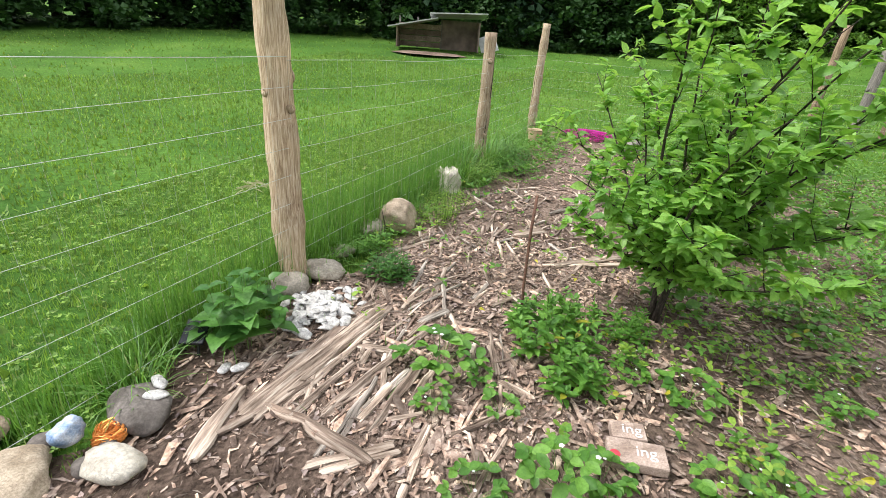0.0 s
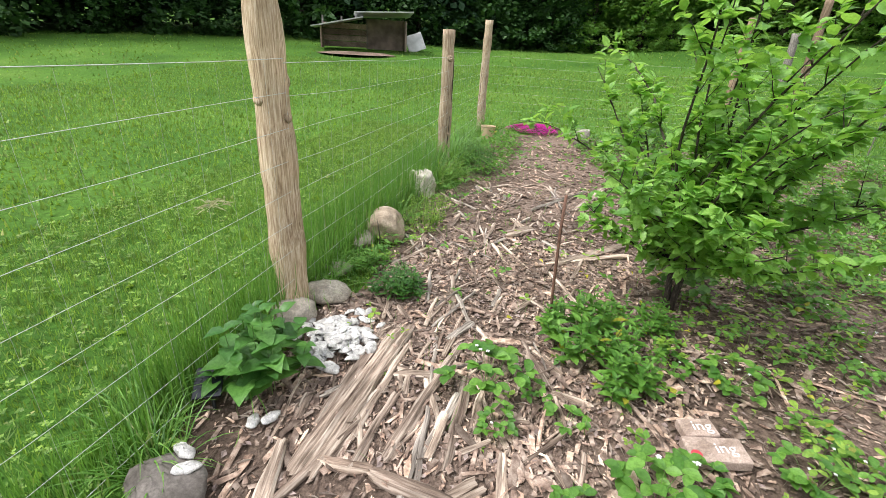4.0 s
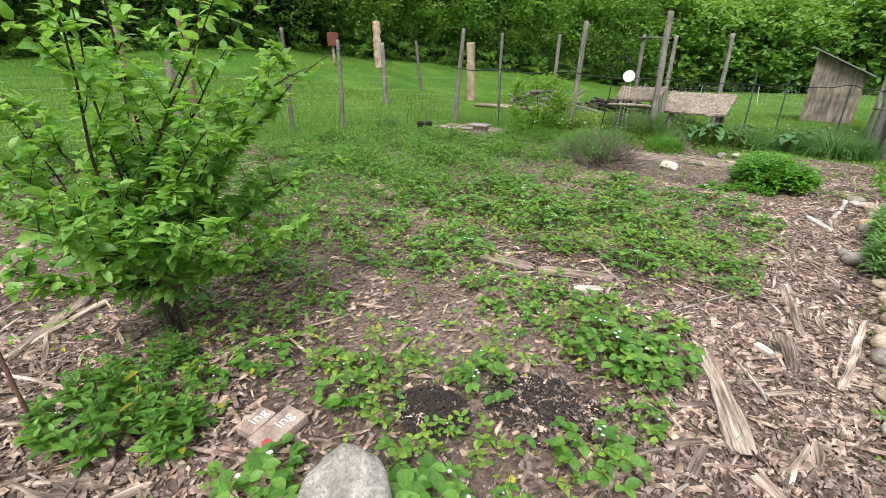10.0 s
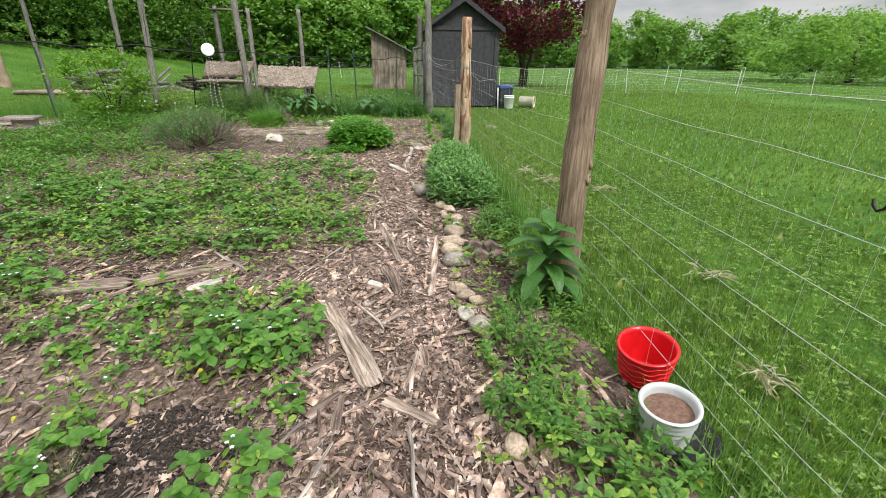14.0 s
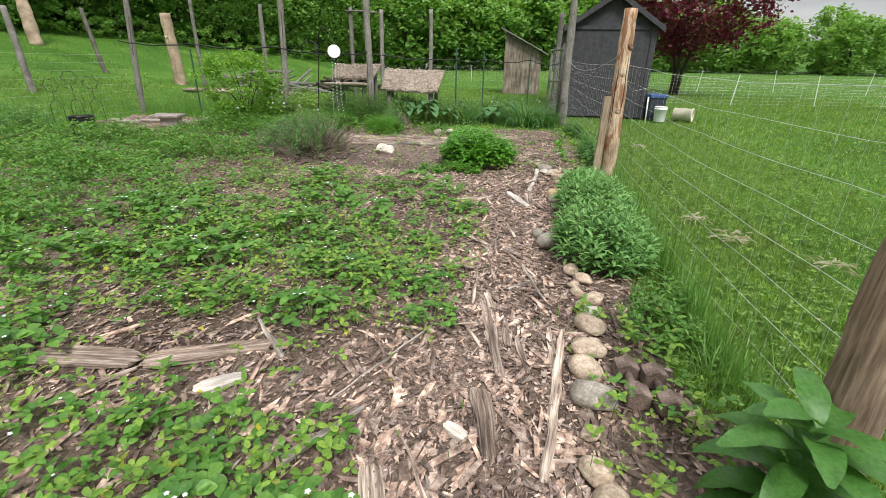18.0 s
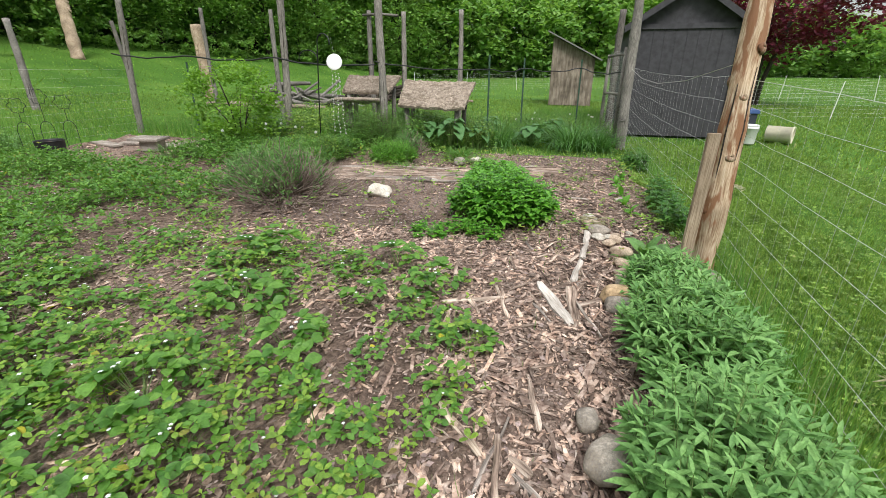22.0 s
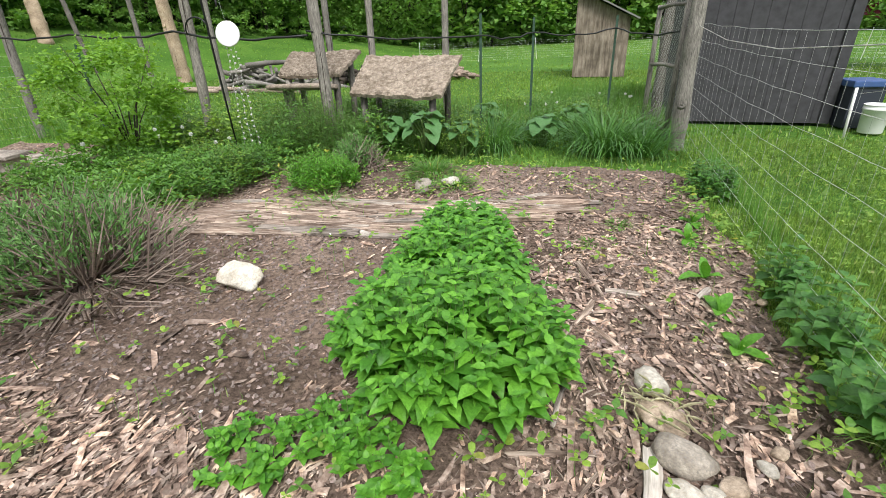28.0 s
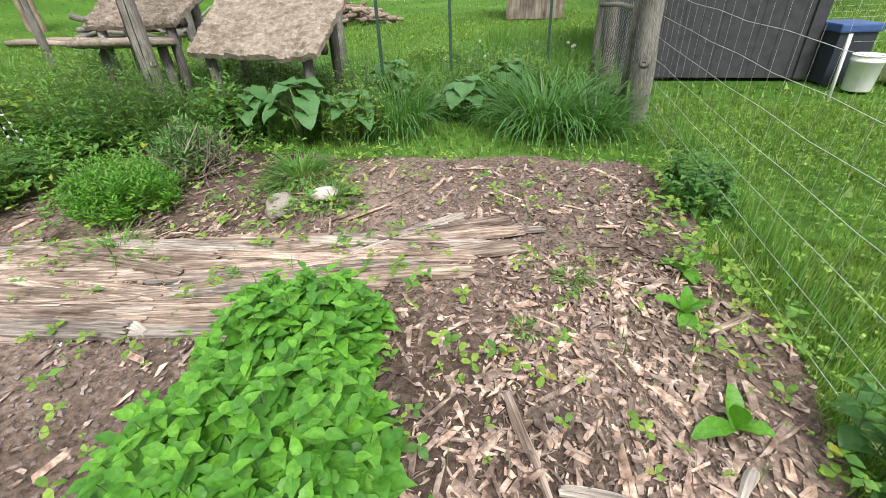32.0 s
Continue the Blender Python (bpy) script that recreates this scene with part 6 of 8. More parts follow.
# ---- fruit tree ----
def fruit_tree():
    global RNG
    RNG = np.random.default_rng(131)
    root = thing("fruit_tree", "young fruit tree with arching branches and fresh leaves", "tree", pose(-2.67, -0.67, -0.03))
    # azimuth, length, first slope, bend
    limbs = [(-2.6, 0.85, 0.4, 0.02), (-1.2, 0.75, 0.35, 0.03), (0.1, 0.8, 0.4, 0.03), (1.3, 0.85, 0.45, 0.02), (-0.5, 0.7, 0.3, 0.04), (2.2, 0.8, 0.4, 0.03), (-1.9, 0.7, 0.55, 0.02), (0.8, 1.05, 0.35, 0.04), (3.0, 0.75, 0.5, 0.02), (-2.3, 1.9, 1.0, -0.08), (2.9, 1.8, 1.3, 0.0), (-0.1, 1.8, 1.3, 0.0), (0.6, 1.7, 1.1, -0.06), (-2.15, 1.75, 0.85, -0.10), (-1.9, 1.25, 0.95, -0.05), (1.0, 1.35, 1.0, -0.10), (0.75, 1.2, 0.95, -0.06), (1.5, 1.5, 1.05, -0.10), (0.2, 1.45, 1.2, 0.0), (-0.9, 1.35, 1.1, -0.02), (2.6, 1.3, 1.0, -0.03), (-2.8, 1.35, 1.15, 0.0), (0.9, 1.6, 1.3, 0.0),
             (-1.6, 1.7, 1.35, 0.0), (1.9, 1.75, 1.4, 0.0), (3.1, 1.0, 0.7, 0.0), (-0.3, 0.95, 0.8, -0.02), (-1.3, 0.85, 0.7, 0.0), (0.5, 0.9, 0.95, 0.0), (-2.5, 1.0, 1.2, 0.0), (2.2, 0.9, 0.8, 0.0), (-0.6, 1.6, 1.45, 0.0)]
    lp, ld = [], []

    def shoot(p, d, length, rad, steps, curve):
        pts, rs = [p], [rad]
        q, v = np.array(p), np.array(d)
        for i in range(steps):
            v = unit(v + np.array([0, 0, curve]) + RNG.normal(0, 0.09, 3))
            q = q + v * length / steps
            pts.append(q)
            rs.append(rad * (1 - 0.82 * (i + 1) / steps))
        return np.array(pts), rs

    stems = []
    for ang, bend in ((0.3, 0.05), (2.4, 0.06), (4.5, 0.05)):
        o = np.array([math.cos(ang), math.sin(ang), 0])
        pts = np.array([o * 0.02, o * 0.03 + (0, 0, 0.15), o * bend + (0, 0, 0.32), o * (bend + 0.06) + (0, 0, 0.5)])
        g = Geo()
        tube_path(g, pts, [0.024, 0.020, 0.017, 0.014], 9)
        part("trunk", g.mesh("trunk", True), M_BARK, root)
        stems.append(pts)
    for n, (az, ln, el, bend) in enumerate(limbs):
        start = stems[n % 3][2 + (n // 3) % 2]
        d = np.array([math.cos(az) * math.cos(el), math.sin(az) * math.cos(el), math.sin(el)])
        lpts, rs = shoot(start, d, ln * 1.12, 0.011, 10, bend)
        g = Geo()
        tube_path(g, lpts, rs, 6)
        for k in range(1, 10):
            for side in range(2 if k < 7 else 1):
                if RNG.uniform() < 0.25:
                    continue
                a2 = RNG.uniform(0, 6.283)
                d2 = unit(lpts[k] - lpts[k - 1]) * 0.7 + np.array([math.cos(a2), math.sin(a2), 0.3]) * 0.8
                tw, trs = shoot(lpts[k], unit(d2), RNG.uniform(0.12, 0.42) * (1.15 - k * 0.06), 0.004, 4, 0.06)
                tube_path(g, tw, trs, 4)
                for s in np.linspace(0.2, 1.0, 8):
                    i = min(int(s * 4), 3)
                    lp.append(tw[i] + (tw[i + 1] - tw[i]) * (s * 4 - i))
                    ld.append(tw[i + 1] - tw[i])
            lp += [lpts[k], lpts[k] * 0.5 + lpts[k - 1] * 0.5]
            ld += [lpts[k] - lpts[k - 1]] * 2
        part("limb", g.mesh("limb", True), M_BARK, root)
    lp, ld = np.array(lp), unit(np.array(ld))
    g = Geo()
    for turn in range(3):
        keep = RNG.uniform(0, 1, len(lp)) < 0.74
        p, k = lp[keep], keep.sum()
        d = ld[keep] * 0.5 + unit(RNG.normal(0, 1, (k, 3)) * (1, 1, 0.45)) - np.array([0, 0, 0.18])
        up = np.array([[0, 0, 1.0]]) + RNG.normal(0, 0.35, (k, 3))
        size = RNG.uniform(0.055, 0.112, k)
        leaves(g, p, d, up, size, size * 0.58, LEAF)
    tagged(part("foliage", g.mesh("foliage", True), M_TREE_LEAF, root), kind="stuff")


fruit_tree()


# ---- shrubs and woods ----
def crown_geo(rx, ry, h0, h1, clumps, per, leaf, seed, hollow=0.55, shape=SMALL, cone=0.0):
    """Leaves in many uneven clumps, with gaps between them."""
    rng = np.random.default_rng(seed)
    g = Geo()
    a = rng.uniform(0, 6.283, clumps)
    u = rng.uniform(-1, 1, clumps)
    rad = np.sqrt(np.clip(1 - u ** 2, 0, 1)) * (hollow + (1 - hollow) * np.sqrt(rng.uniform(0, 1, clumps)))
    rad *= 1 + 0.22 * np.sin(a * 3 + seed) + 0.12 * np.sin(a * 5 + u * 4)
    if cone:
        rad *= 1 - cone * (u + 1) / 2
    c = np.stack([np.cos(a) * rad * rx, np.sin(a) * rad * ry, (h0 + h1) / 2 + u * (h1 - h0) / 2], 1)
    size = rng.uniform(0.10, 0.22, clumps)[:, None, None] * (rx + ry + h1 - h0) / 3
    off = rng.normal(0, 0.55, (clumps, per, 3)) * size * np.array([1, 1, 0.65])
    p = (c[:, None] + off).reshape(-1, 3)
    k = len(p)
    ln = leaf * rng.uniform(0.6, 1.3, k)
    leaves(g, p, rng.normal(0, 1, (k, 3)) * (1, 1, 0.5), np.array([[0, 0, 1.0]]) + rng.normal(0, 0.5, (k, 3)), ln, ln * 0.7, shape)
    return g, c


def broad_tree(name, label, rx, h0, h1, clumps, per, leaf, material, seed, trunk=0.22, stems=1, bark=None):
    root = thing(name, label, "tree")
    g, c = crown_geo(rx, rx, h0, h1, clumps, per, leaf, seed)
    r = random.Random(seed)
    t = Geo()
    for s in range(stems):
        ang = s * 6.283 / stems + 0.4
        o = np.array([math.cos(ang), math.sin(ang), 0]) * (0.0 if stems == 1 else 0.14)
        tip = np.array([math.cos(ang) * rx * 0.35 * (stems > 1), math.sin(ang) * rx * 0.35 * (stems > 1), h0 + (h1 - h0) * 0.65])
        tube_path(t, [o + (0, 0, -0.3), o * 1.2 + (0.05, 0.03, h0 * 0.5), o + (tip - o) * 0.55 + (0.06, -0.08, 0), tip], [trunk, trunk * 0.85, trunk * 0.5, trunk * 0.15], 8)
    part("trunk", t.mesh("trunk", True), bark or M_BARK, root)
    for j in range(9):
        e = c[r.randrange(len(c))]
        b = Geo()
        s = np.array([0, 0, h0 + (e[2] - h0) * 0.35])
        tube_path(b, [s, s + (e - s) * 0.5 + (0, 0, 0.1), e], [trunk * 0.4, trunk * 0.22, trunk * 0.05], 6)
        part("limb", b.mesh("limb", True), bark or M_BARK, root)
    tagged(part("crown", g.mesh("crown"), material, root), kind="stuff")
    return root


shrub_g, _ = crown_geo(0.85, 0.75, 0.15, 1.55, 90, 60, 0.07, 141, 0.3, SMALL)
shrub = thing("flowering_shrub", "open yellow-green shrub with arching twigs", "shrub", pose(-5.89, 9.82, rest(-6.0, 9.7)))
tagged(part("foliage", shrub_g.mesh("foliage"), leaf_mat("yellow_green_leaf", (0.11, 0.26, 0.02), (0.26, 0.46, 0.05), 0.5, 0.35), shrub), kind="stuff")
rngs = np.random.default_rng(142)
for j in range(9):
    a = j * 0.7
    g = Geo()
    e = np.array([math.cos(a) * 0.6, math.sin(a) * 0.55, 1.2 + 0.3 * math.sin(j * 2.0)])
    tube_path(g, [(0, 0, -0.05), e * (0.35, 0.35, 0.5), e], [0.014, 0.010, 0.003], 5)
    part("twig", g.mesh("twig", True), M_BARK, shrub)

# rank growth under the slab tables and beyond the beds
M_RANK_LEAF = leaf_mat("rank_weed_leaf", (0.035, 0.12, 0.02), (0.17, 0.34, 0.05), 0.5, 0.3)
rt = random.Random(515)
spots = [(-2.93, 10.55, 0.42, 0.72), (-3.46, 10.62, 0.45, 0.85), (-3.81, 10.52, 0.7, 0.85), (-4.78, 10.40, 0.7, 0.75), (-3.17, 10.51, 0.5, 0.8), (-2.68, 10.80, 0.42, 0.62), (-2.92, 11.64, 0.7, 0.8), (-1.40, 10.98, 0.38, 0.6), (-1.44, 11.82, 0.7, 0.65), (-5.77, 10.72, 0.7, 0.7), (-4.19, 11.47, 0.7, 0.8), (-5.17, 11.60, 0.8, 0.7), (-0.26, 12.60, 0.9, 0.6), (0.63, 12.39, 0.7, 0.55), (-2.12, 12.63, 0.8, 0.55)]
for i in range(20):
    spots.append((rt.uniform(-6.2, -3.6), rt.uniform(8.4, 10.4), rt.uniform(0.3, 0.6), rt.uniform(0.18, 0.42)))
for i in range(10):
    spots.append((rt.uniform(-9.3, -1.5), rt.uniform(11.0, 13.8), rt.uniform(0.5, 0.9), rt.uniform(0.35, 0.6)))
for i in range(16):
    spots.append((rt.uniform(-1.6, 0.8), rt.uniform(12.2, 15.5), rt.uniform(0.4, 0.7), rt.uniform(0.22, 0.42)))
for i in range(18):
    spots.append((rt.uniform(-6.4, -2.6), rt.uniform(11.2, 14.2), rt.uniform(0.4, 0.75), rt.uniform(0.4, 0.7)))
for i, (px, py, rad, h) in enumerate(spots):
    small = i % 3 == 1
    dome_plant("weed_thicket", "rank green weeds crowding round the tables", "weeds", (px, py), rad, rad * 0.8, h, int(150 * rad * (1.6 if small else 1)), 0.055 if small else rt.uniform(0.08, 0.12), MID, (M_RANK_LEAF, M_STRAW_LEAF, M_RANK_LEAF, M_WEED_LEAF)[i % 4], 4, 0.5 if i % 2 else 0.32, 0.15, "weed thickets", seed=150 + i)
for i in range(34):
    blade_clump("grass_clump", "tuft of long green grass along the fence", (rt.uniform(-8.2, -0.6), rt.uniform(-3.15, -2.86)), 0.2, rt.uniform(0.25, 0.5), 60, 0.008, 0.8, None, 760 + i)
for i in range(22):
    blade_clump("grass_clump", "tuft of long green grass along the fence", (rt.uniform(1.46, 1.62), rt.uniform(1.9, 11.2)), 0.14, rt.uniform(0.16, 0.34), 36, 0.008, 0.8, None, 800 + i)
for i in range(26):
    blade_clump("grass_clump", "rank arching green grass clump", (rt.uniform(-8.5, -2.2), rt.uniform(11.3, 13.4)), 0.35, rt.uniform(0.4, 0.75), 90, 0.012, 0.8, None, 700 + i)


# ---- woods ----
def put(ob, x, y, s, turn, seen):
    m = pose(x, y, rest(x, y) - 0.1, 0, 0, turn) @ Matrix.Scale(s, 4)
    if ob.name in seen:
        return copy_thing(ob, m)
    seen.add(ob.name)
    ob.matrix_world = m
    return ob


woods = [broad_tree("forest_tree", "tall leafy green forest tree", 3.4, 0.8, 11.0, 190, 48, 0.24, M_FOREST_LEAF, 201, 0.22),
         broad_tree("forest_tree", "tall leafy green forest tree", 2.9, 1.4, 12.5, 185, 48, 0.24, M_FOREST_LEAF, 202, 0.2),
         broad_tree("forest_tree", "broad leafy green forest tree", 4.0, 0.7, 9.5, 195, 48, 0.24, M_FOREST_LEAF, 203, 0.25),
         # same kind of tree, with woodland shade painted into the leaves
         broad_tree("forest_tree", "leafy forest tree with shade put into its leaf colour", 3.6, 0.8, 11.5, 150, 32, 0.40, M_SHADE_LEAF, 204, 0.22)]
far_woods = [broad_tree("forest_tree", "distant leafy green tree beyond the field", 3.7, 0.2, 10.0, 95, 20, 0.66, M_FOREST_LEAF, 221, 0.2),
             broad_tree("forest_tree", "distant rounded green tree beyond the field", 4.4, 0.2, 8.8, 100, 20, 0.66, M_FOREST_LEAF, 222, 0.2)]
conifer = thing("conifer", "dark green conifer at the edge of the woods", "tree")
cg, _ = crown_geo(2.2, 2.2, 0.6, 11.5, 110, 26, 0.46, 205, 0.5, SMALL, 0.85)
tagged(part("crown", cg.mesh("crown"), M_PINE_LEAF, conifer), kind="stuff")
tg = Geo()
tube_path(tg, [(0, 0, -0.3), (0.03, 0, 5), (0, 0, 11)], [0.2, 0.14, 0.03], 8)
part("trunk", tg.mesh("trunk", True), M_BARK, conifer)
for w in woods + far_woods + [conifer]:
    tagged(w, group="trees of the woods")
thicket = thing("undergrowth", "leafy undergrowth at the edge of the woods", "bushes", group="undergrowth of the woods")
ug, _ = crown_geo(2.0, 1.6, 0.0, 2.2, 40, 26, 0.28, 207, 0.3)
tagged(part("foliage", ug.mesh("foliage"), M_FOREST_LEAF, thicket), kind="stuff")

# second thicket like the first, its shade painted in by darker leaves
shade_thicket = thing("undergrowth", "leafy undergrowth with woodland shade put into its leaf colour", "bushes", group="undergrowth of the woods")
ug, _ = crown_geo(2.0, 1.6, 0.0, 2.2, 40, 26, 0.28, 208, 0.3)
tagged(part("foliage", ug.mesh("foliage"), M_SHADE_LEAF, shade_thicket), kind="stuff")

seen = set()
rw = random.Random(77)
# edge of the woods, from behind the lawn round to the far field
edge = [(-8, -30), (-14, -29), (-20, -26), (-25, -21), (-28, -15), (-30, -8), (-31, -1), (-31, 6), (-31, 13), (-30, 20), (-29, 27), (-27, 34), (-25, 41), (-22, 48), (-17, 54), (-11, 59), (-4, 63), (3, 66), (11, 69), (20, 71), (29, 71), (38, 68), (47, 63), (55, 56), (62, 48), (66, 38), (68, 28), (69, 17)]
for i in range(len(edge) - 1):
    (ax, ay), (bx, by) = edge[i], edge[i + 1]
    nx, ny = by - ay, ax - bx
    ln = math.hypot(nx, ny)
    nx, ny = nx / ln, ny / ln
    if nx * (ax + 1) + ny * (ay - 5) < 0:
        nx, ny = -nx, -ny
    steps = 3
    for s in range(steps):
        u = (s + rw.uniform(0.1, 0.9)) / steps
        for row, back in enumerate((0, 5.0) if i < 14 or s != 1 else (0,)):
            px, py = ax + (bx - ax) * u + nx * (back + rw.uniform(-1, 1)), ay + (by - ay) * u + ny * (back + rw.uniform(-1, 1))
            # the first six stretches take the tree whose leaf colour holds the shade
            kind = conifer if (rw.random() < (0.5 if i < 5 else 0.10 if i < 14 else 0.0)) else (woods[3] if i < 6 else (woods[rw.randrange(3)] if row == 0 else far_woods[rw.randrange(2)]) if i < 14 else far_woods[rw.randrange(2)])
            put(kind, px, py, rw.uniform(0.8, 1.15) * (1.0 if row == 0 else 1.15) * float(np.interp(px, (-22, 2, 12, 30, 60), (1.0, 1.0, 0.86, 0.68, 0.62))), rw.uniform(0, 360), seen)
        # bushes with painted-in shade along those same stretches
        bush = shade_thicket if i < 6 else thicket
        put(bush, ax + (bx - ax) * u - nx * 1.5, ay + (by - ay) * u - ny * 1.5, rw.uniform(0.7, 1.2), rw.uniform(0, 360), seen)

purple = broad_tree("purple_tree", "purple-leaved ornamental tree with several stems", 3.0, 2.0, 7.6, 150, 95, 0.20, M_PURPLE_LEAF, 211, 0.09, 5)
tagged(purple, group="")
put(purple, 7.0, 24.0, 1.0, 0, set())
mound, _ = crown_geo(7.5, 5.0, 0.2, 4.2, 160, 60, 0.3, 213, 0.6)
weep = thing("weeping_tree", "wide weeping tree like a green mound on the field", "tree", pose(33.00, 31.00, 0))
tagged(part("crown", mound.mesh("crown"), M_FOREST_LEAF, weep), kind="stuff")
tg = Geo()
tube_path(tg, [(0, 0, -0.3), (0.1, 0, 2.8)], [0.3, 0.2], 8)
part("trunk", tg.mesh("trunk", True), M_BARK, weep)


# ---- dandelions gone to seed ----
def dandelion(at, h, seed):
    rng = np.random.default_rng(seed)
    root = thing("dandelion", "dandelion gone to seed with a white puff", "flower", pose(at[0], at[1], rest(*at)), "dandelions")
    g = Geo()
    tip = np.array([rng.uniform(-0.05, 0.05), rng.uniform(-0.05, 0.05), h])
    tube_path(g, [(0, 0, -0.02), tip * (0.3, 0.3, 0.6), tip], 0.003, 5)
    part("stalk", g.mesh("stalk", True), M_STEM, root)
    g = Geo()
    d = unit(rng.normal(0, 1, (110, 3)))
    leaves(g, tip + d * 0.004, d, rng.normal(0, 1, (110, 3)), 0.024, 0.006, SMALL)
    part("seed_head", g.mesh("seed_head"), M_WHITE_PETAL, root, "round white seed head")


rdd = random.Random(91)
for i in range(9):
    dandelion((rdd.uniform(-5.6, -4.0), rdd.uniform(8.7, 10.4)), rdd.uniform(0.30, 0.50), 900 + i)
for i in range(8):
    dandelion((rdd.uniform(-1.2, 1.0), rdd.uniform(12.6, 15.0)), rdd.uniform(0.25, 0.40), 920 + i)


# ---- pots, shells and small things ----
def pot(name, label, at, r0, r1, h, material, fill=None, fill_z=0.7, tilt=(0, 0), rings=0, inner=None):
    root = thing(name, label, "pot", pose(at[0], at[1], rest(*at), tilt[0], tilt[1], 0))
    prof = [(0.0, 0.0), (r0, 0.0)]
    n = 14
    for i in range(n + 1):
        u = i / n
        u_r = u ** (1.0 if rings else 0.55)
        bulge = 0.006 * math.sin(u * math.pi * 2 * rings) if rings else 0.0
        prof.append((r0 + (r1 - r0) * u_r + bulge, 0.01 + (h - 0.01) * u))
    prof += [(r1 + 0.006, h), (r1 + 0.006, h + 0.008), (r1 - 0.008, h + 0.008)]
    prof += [(r1 - 0.012 - (r1 - r0) * (1 - v), h * v) for v in (0.95, 0.6, 0.15, 0.06)] + [(0.0, 0.02)]
    part("body", lathe("body", prof, 40), material, root)
    if fill is not None:
        z = h * fill_z
        r = r0 + (r1 - r0) * fill_z - 0.013
        part("soil_fill", lathe("soil_fill", [(0.0, z + 0.006), (r * 0.6, z + 0.003), (r, z)], 28), fill, root)
    return root


m_red = plain_mat("red_glaze", (0.62, 0.012, 0.016), 0.22, 0, 0.1, 12, 0.3)
red = pot("flower_pot", "shiny red patterned flower pot, empty and tilted", (1.63, 0.54), 0.098, 0.136, 0.20, m_red, None, 0.7, (7, -6))
for k in range(5):
    g = Geo()
    a = np.linspace(0, 6.283, 41)
    rr = 0.098 + 0.038 * ((0.035 + 0.034 * k) / 0.20) ** 0.55 + 0.001
    tube_path(g, np.stack([np.cos(a) * rr, np.sin(a) * rr, 0.035 + 0.034 * k + 0.006 * np.sin(a * 9 + k)], 1), 0.004, 5, False)
    part("pattern_ring", g.mesh("pattern_ring", True), m_red, red)
part("sticker", box_geo(Geo(), (0.100, -0.03, 0.13), (0.104, 0.03, 0.19)).mesh("sticker"), plain_mat("white_paper", (0.8, 0.8, 0.78), 0.6), red, "white paper price sticker", pose(0, 0, 0, 0, 10, 60))
m_pot = plain_mat("pale_grey_pot", (0.56, 0.58, 0.57), 0.5, 0, 0.08, 20, 0.1)
m_potsoil = plain_mat("dry_potting_soil", (0.17, 0.10, 0.07), 0.95, 0, 0.35, 60, 0.8)
pot("flower_pot", "pale grey ribbed flower pot filled with dry soil", (1.52, 0.15), 0.088, 0.114, 0.19, m_pot, m_potsoil, 0.82, (3, -4), 6)
part("saucer", lathe("saucer", [(0.0, 0.0), (0.15, 0.0), (0.165, 0.02), (0.155, 0.02), (0.14, 0.008), (0.0, 0.008)], 32), M_IRON, thing("pot_saucer", "dark plastic saucer under the grey pot", "saucer", pose(1.60, 0.16, -0.012)))
pot("flower_pot", "small tan clay pot at the fence post", (-8.09, -2.81), 0.10, 0.13, 0.24, plain_mat("tan_clay", (0.50, 0.37, 0.24), 0.8), m_potsoil, 0.9)


# oyster shells
def shell_mesh(seed):
    r = random.Random(seed)
    g = Geo()
    n, k = 16, 4
    v = []
    for j in range(k + 1):
        q = j / k
        for i in range(n):
            a = i * 6.283 / n
            rad = q * (1 + 0.14 * math.sin(a * 2 + seed) + 0.08 * math.sin(a * 5 + seed * 2))
            v.append((math.cos(a) * rad * 0.045, math.sin(a) * rad * 0.03, 0.016 * (1 - q ** 2) + 0.003 * math.sin(q * 14 + a * 2)))
    top = len(v)
    v += [(x, y, z - 0.006) for x, y, z in v]
    f = []
    for j in range(k):
        for i in range(n):
            a, b = j * n + i, j * n + (i + 1) % n
            f += [(a, b + n, b), (a, a + n, b + n), (top + a, top + b, top + b + n), (top + a, top + b + n, top + a + n)]
    for i in range(n):
        a, b = k * n + i, k * n + (i + 1) % n
        f += [(a, top + a, top + b), (a, top + b, b)]
    return g.add(v, f).mesh("oyster_shell", True)


shells = [shell_mesh(i) for i in range(6)]
rs = random.Random(5)
for i in range(95):
    px, py = -1.62 + rs.gauss(0, 0.13), -2.58 + rs.gauss(0, 0.10)
    if px < -1.95 or py < -2.85:
        continue
    lift = 0.045 * math.exp(-((px + 1.62) ** 2 + (py + 2.58) ** 2) / 0.03)
    s = thing("oyster_shell", "bleached white oyster shell in a pile", "shell", pose(px, py, 0.006 + lift + rs.uniform(0, 0.012), rs.uniform(-38, 38), rs.uniform(-38, 38), rs.uniform(0, 360)) @ Matrix.Scale(rs.uniform(0.7, 1.2), 4), "oyster shell pile", mesh=shells[i % 6], material=M_SHELL)
for px, py, pz in ((-0.72, -2.76, 0.080), (-0.66, -2.70, 0.080), (-0.98, -2.66, 0.01), (-1.02, -2.60, 0.012)):
    thing("oyster_shell", "single white oyster shell", "shell", pose(px, py, pz, 4, 8, px * 900), "oyster shell pile", mesh=shells[1], material=M_SHELL)

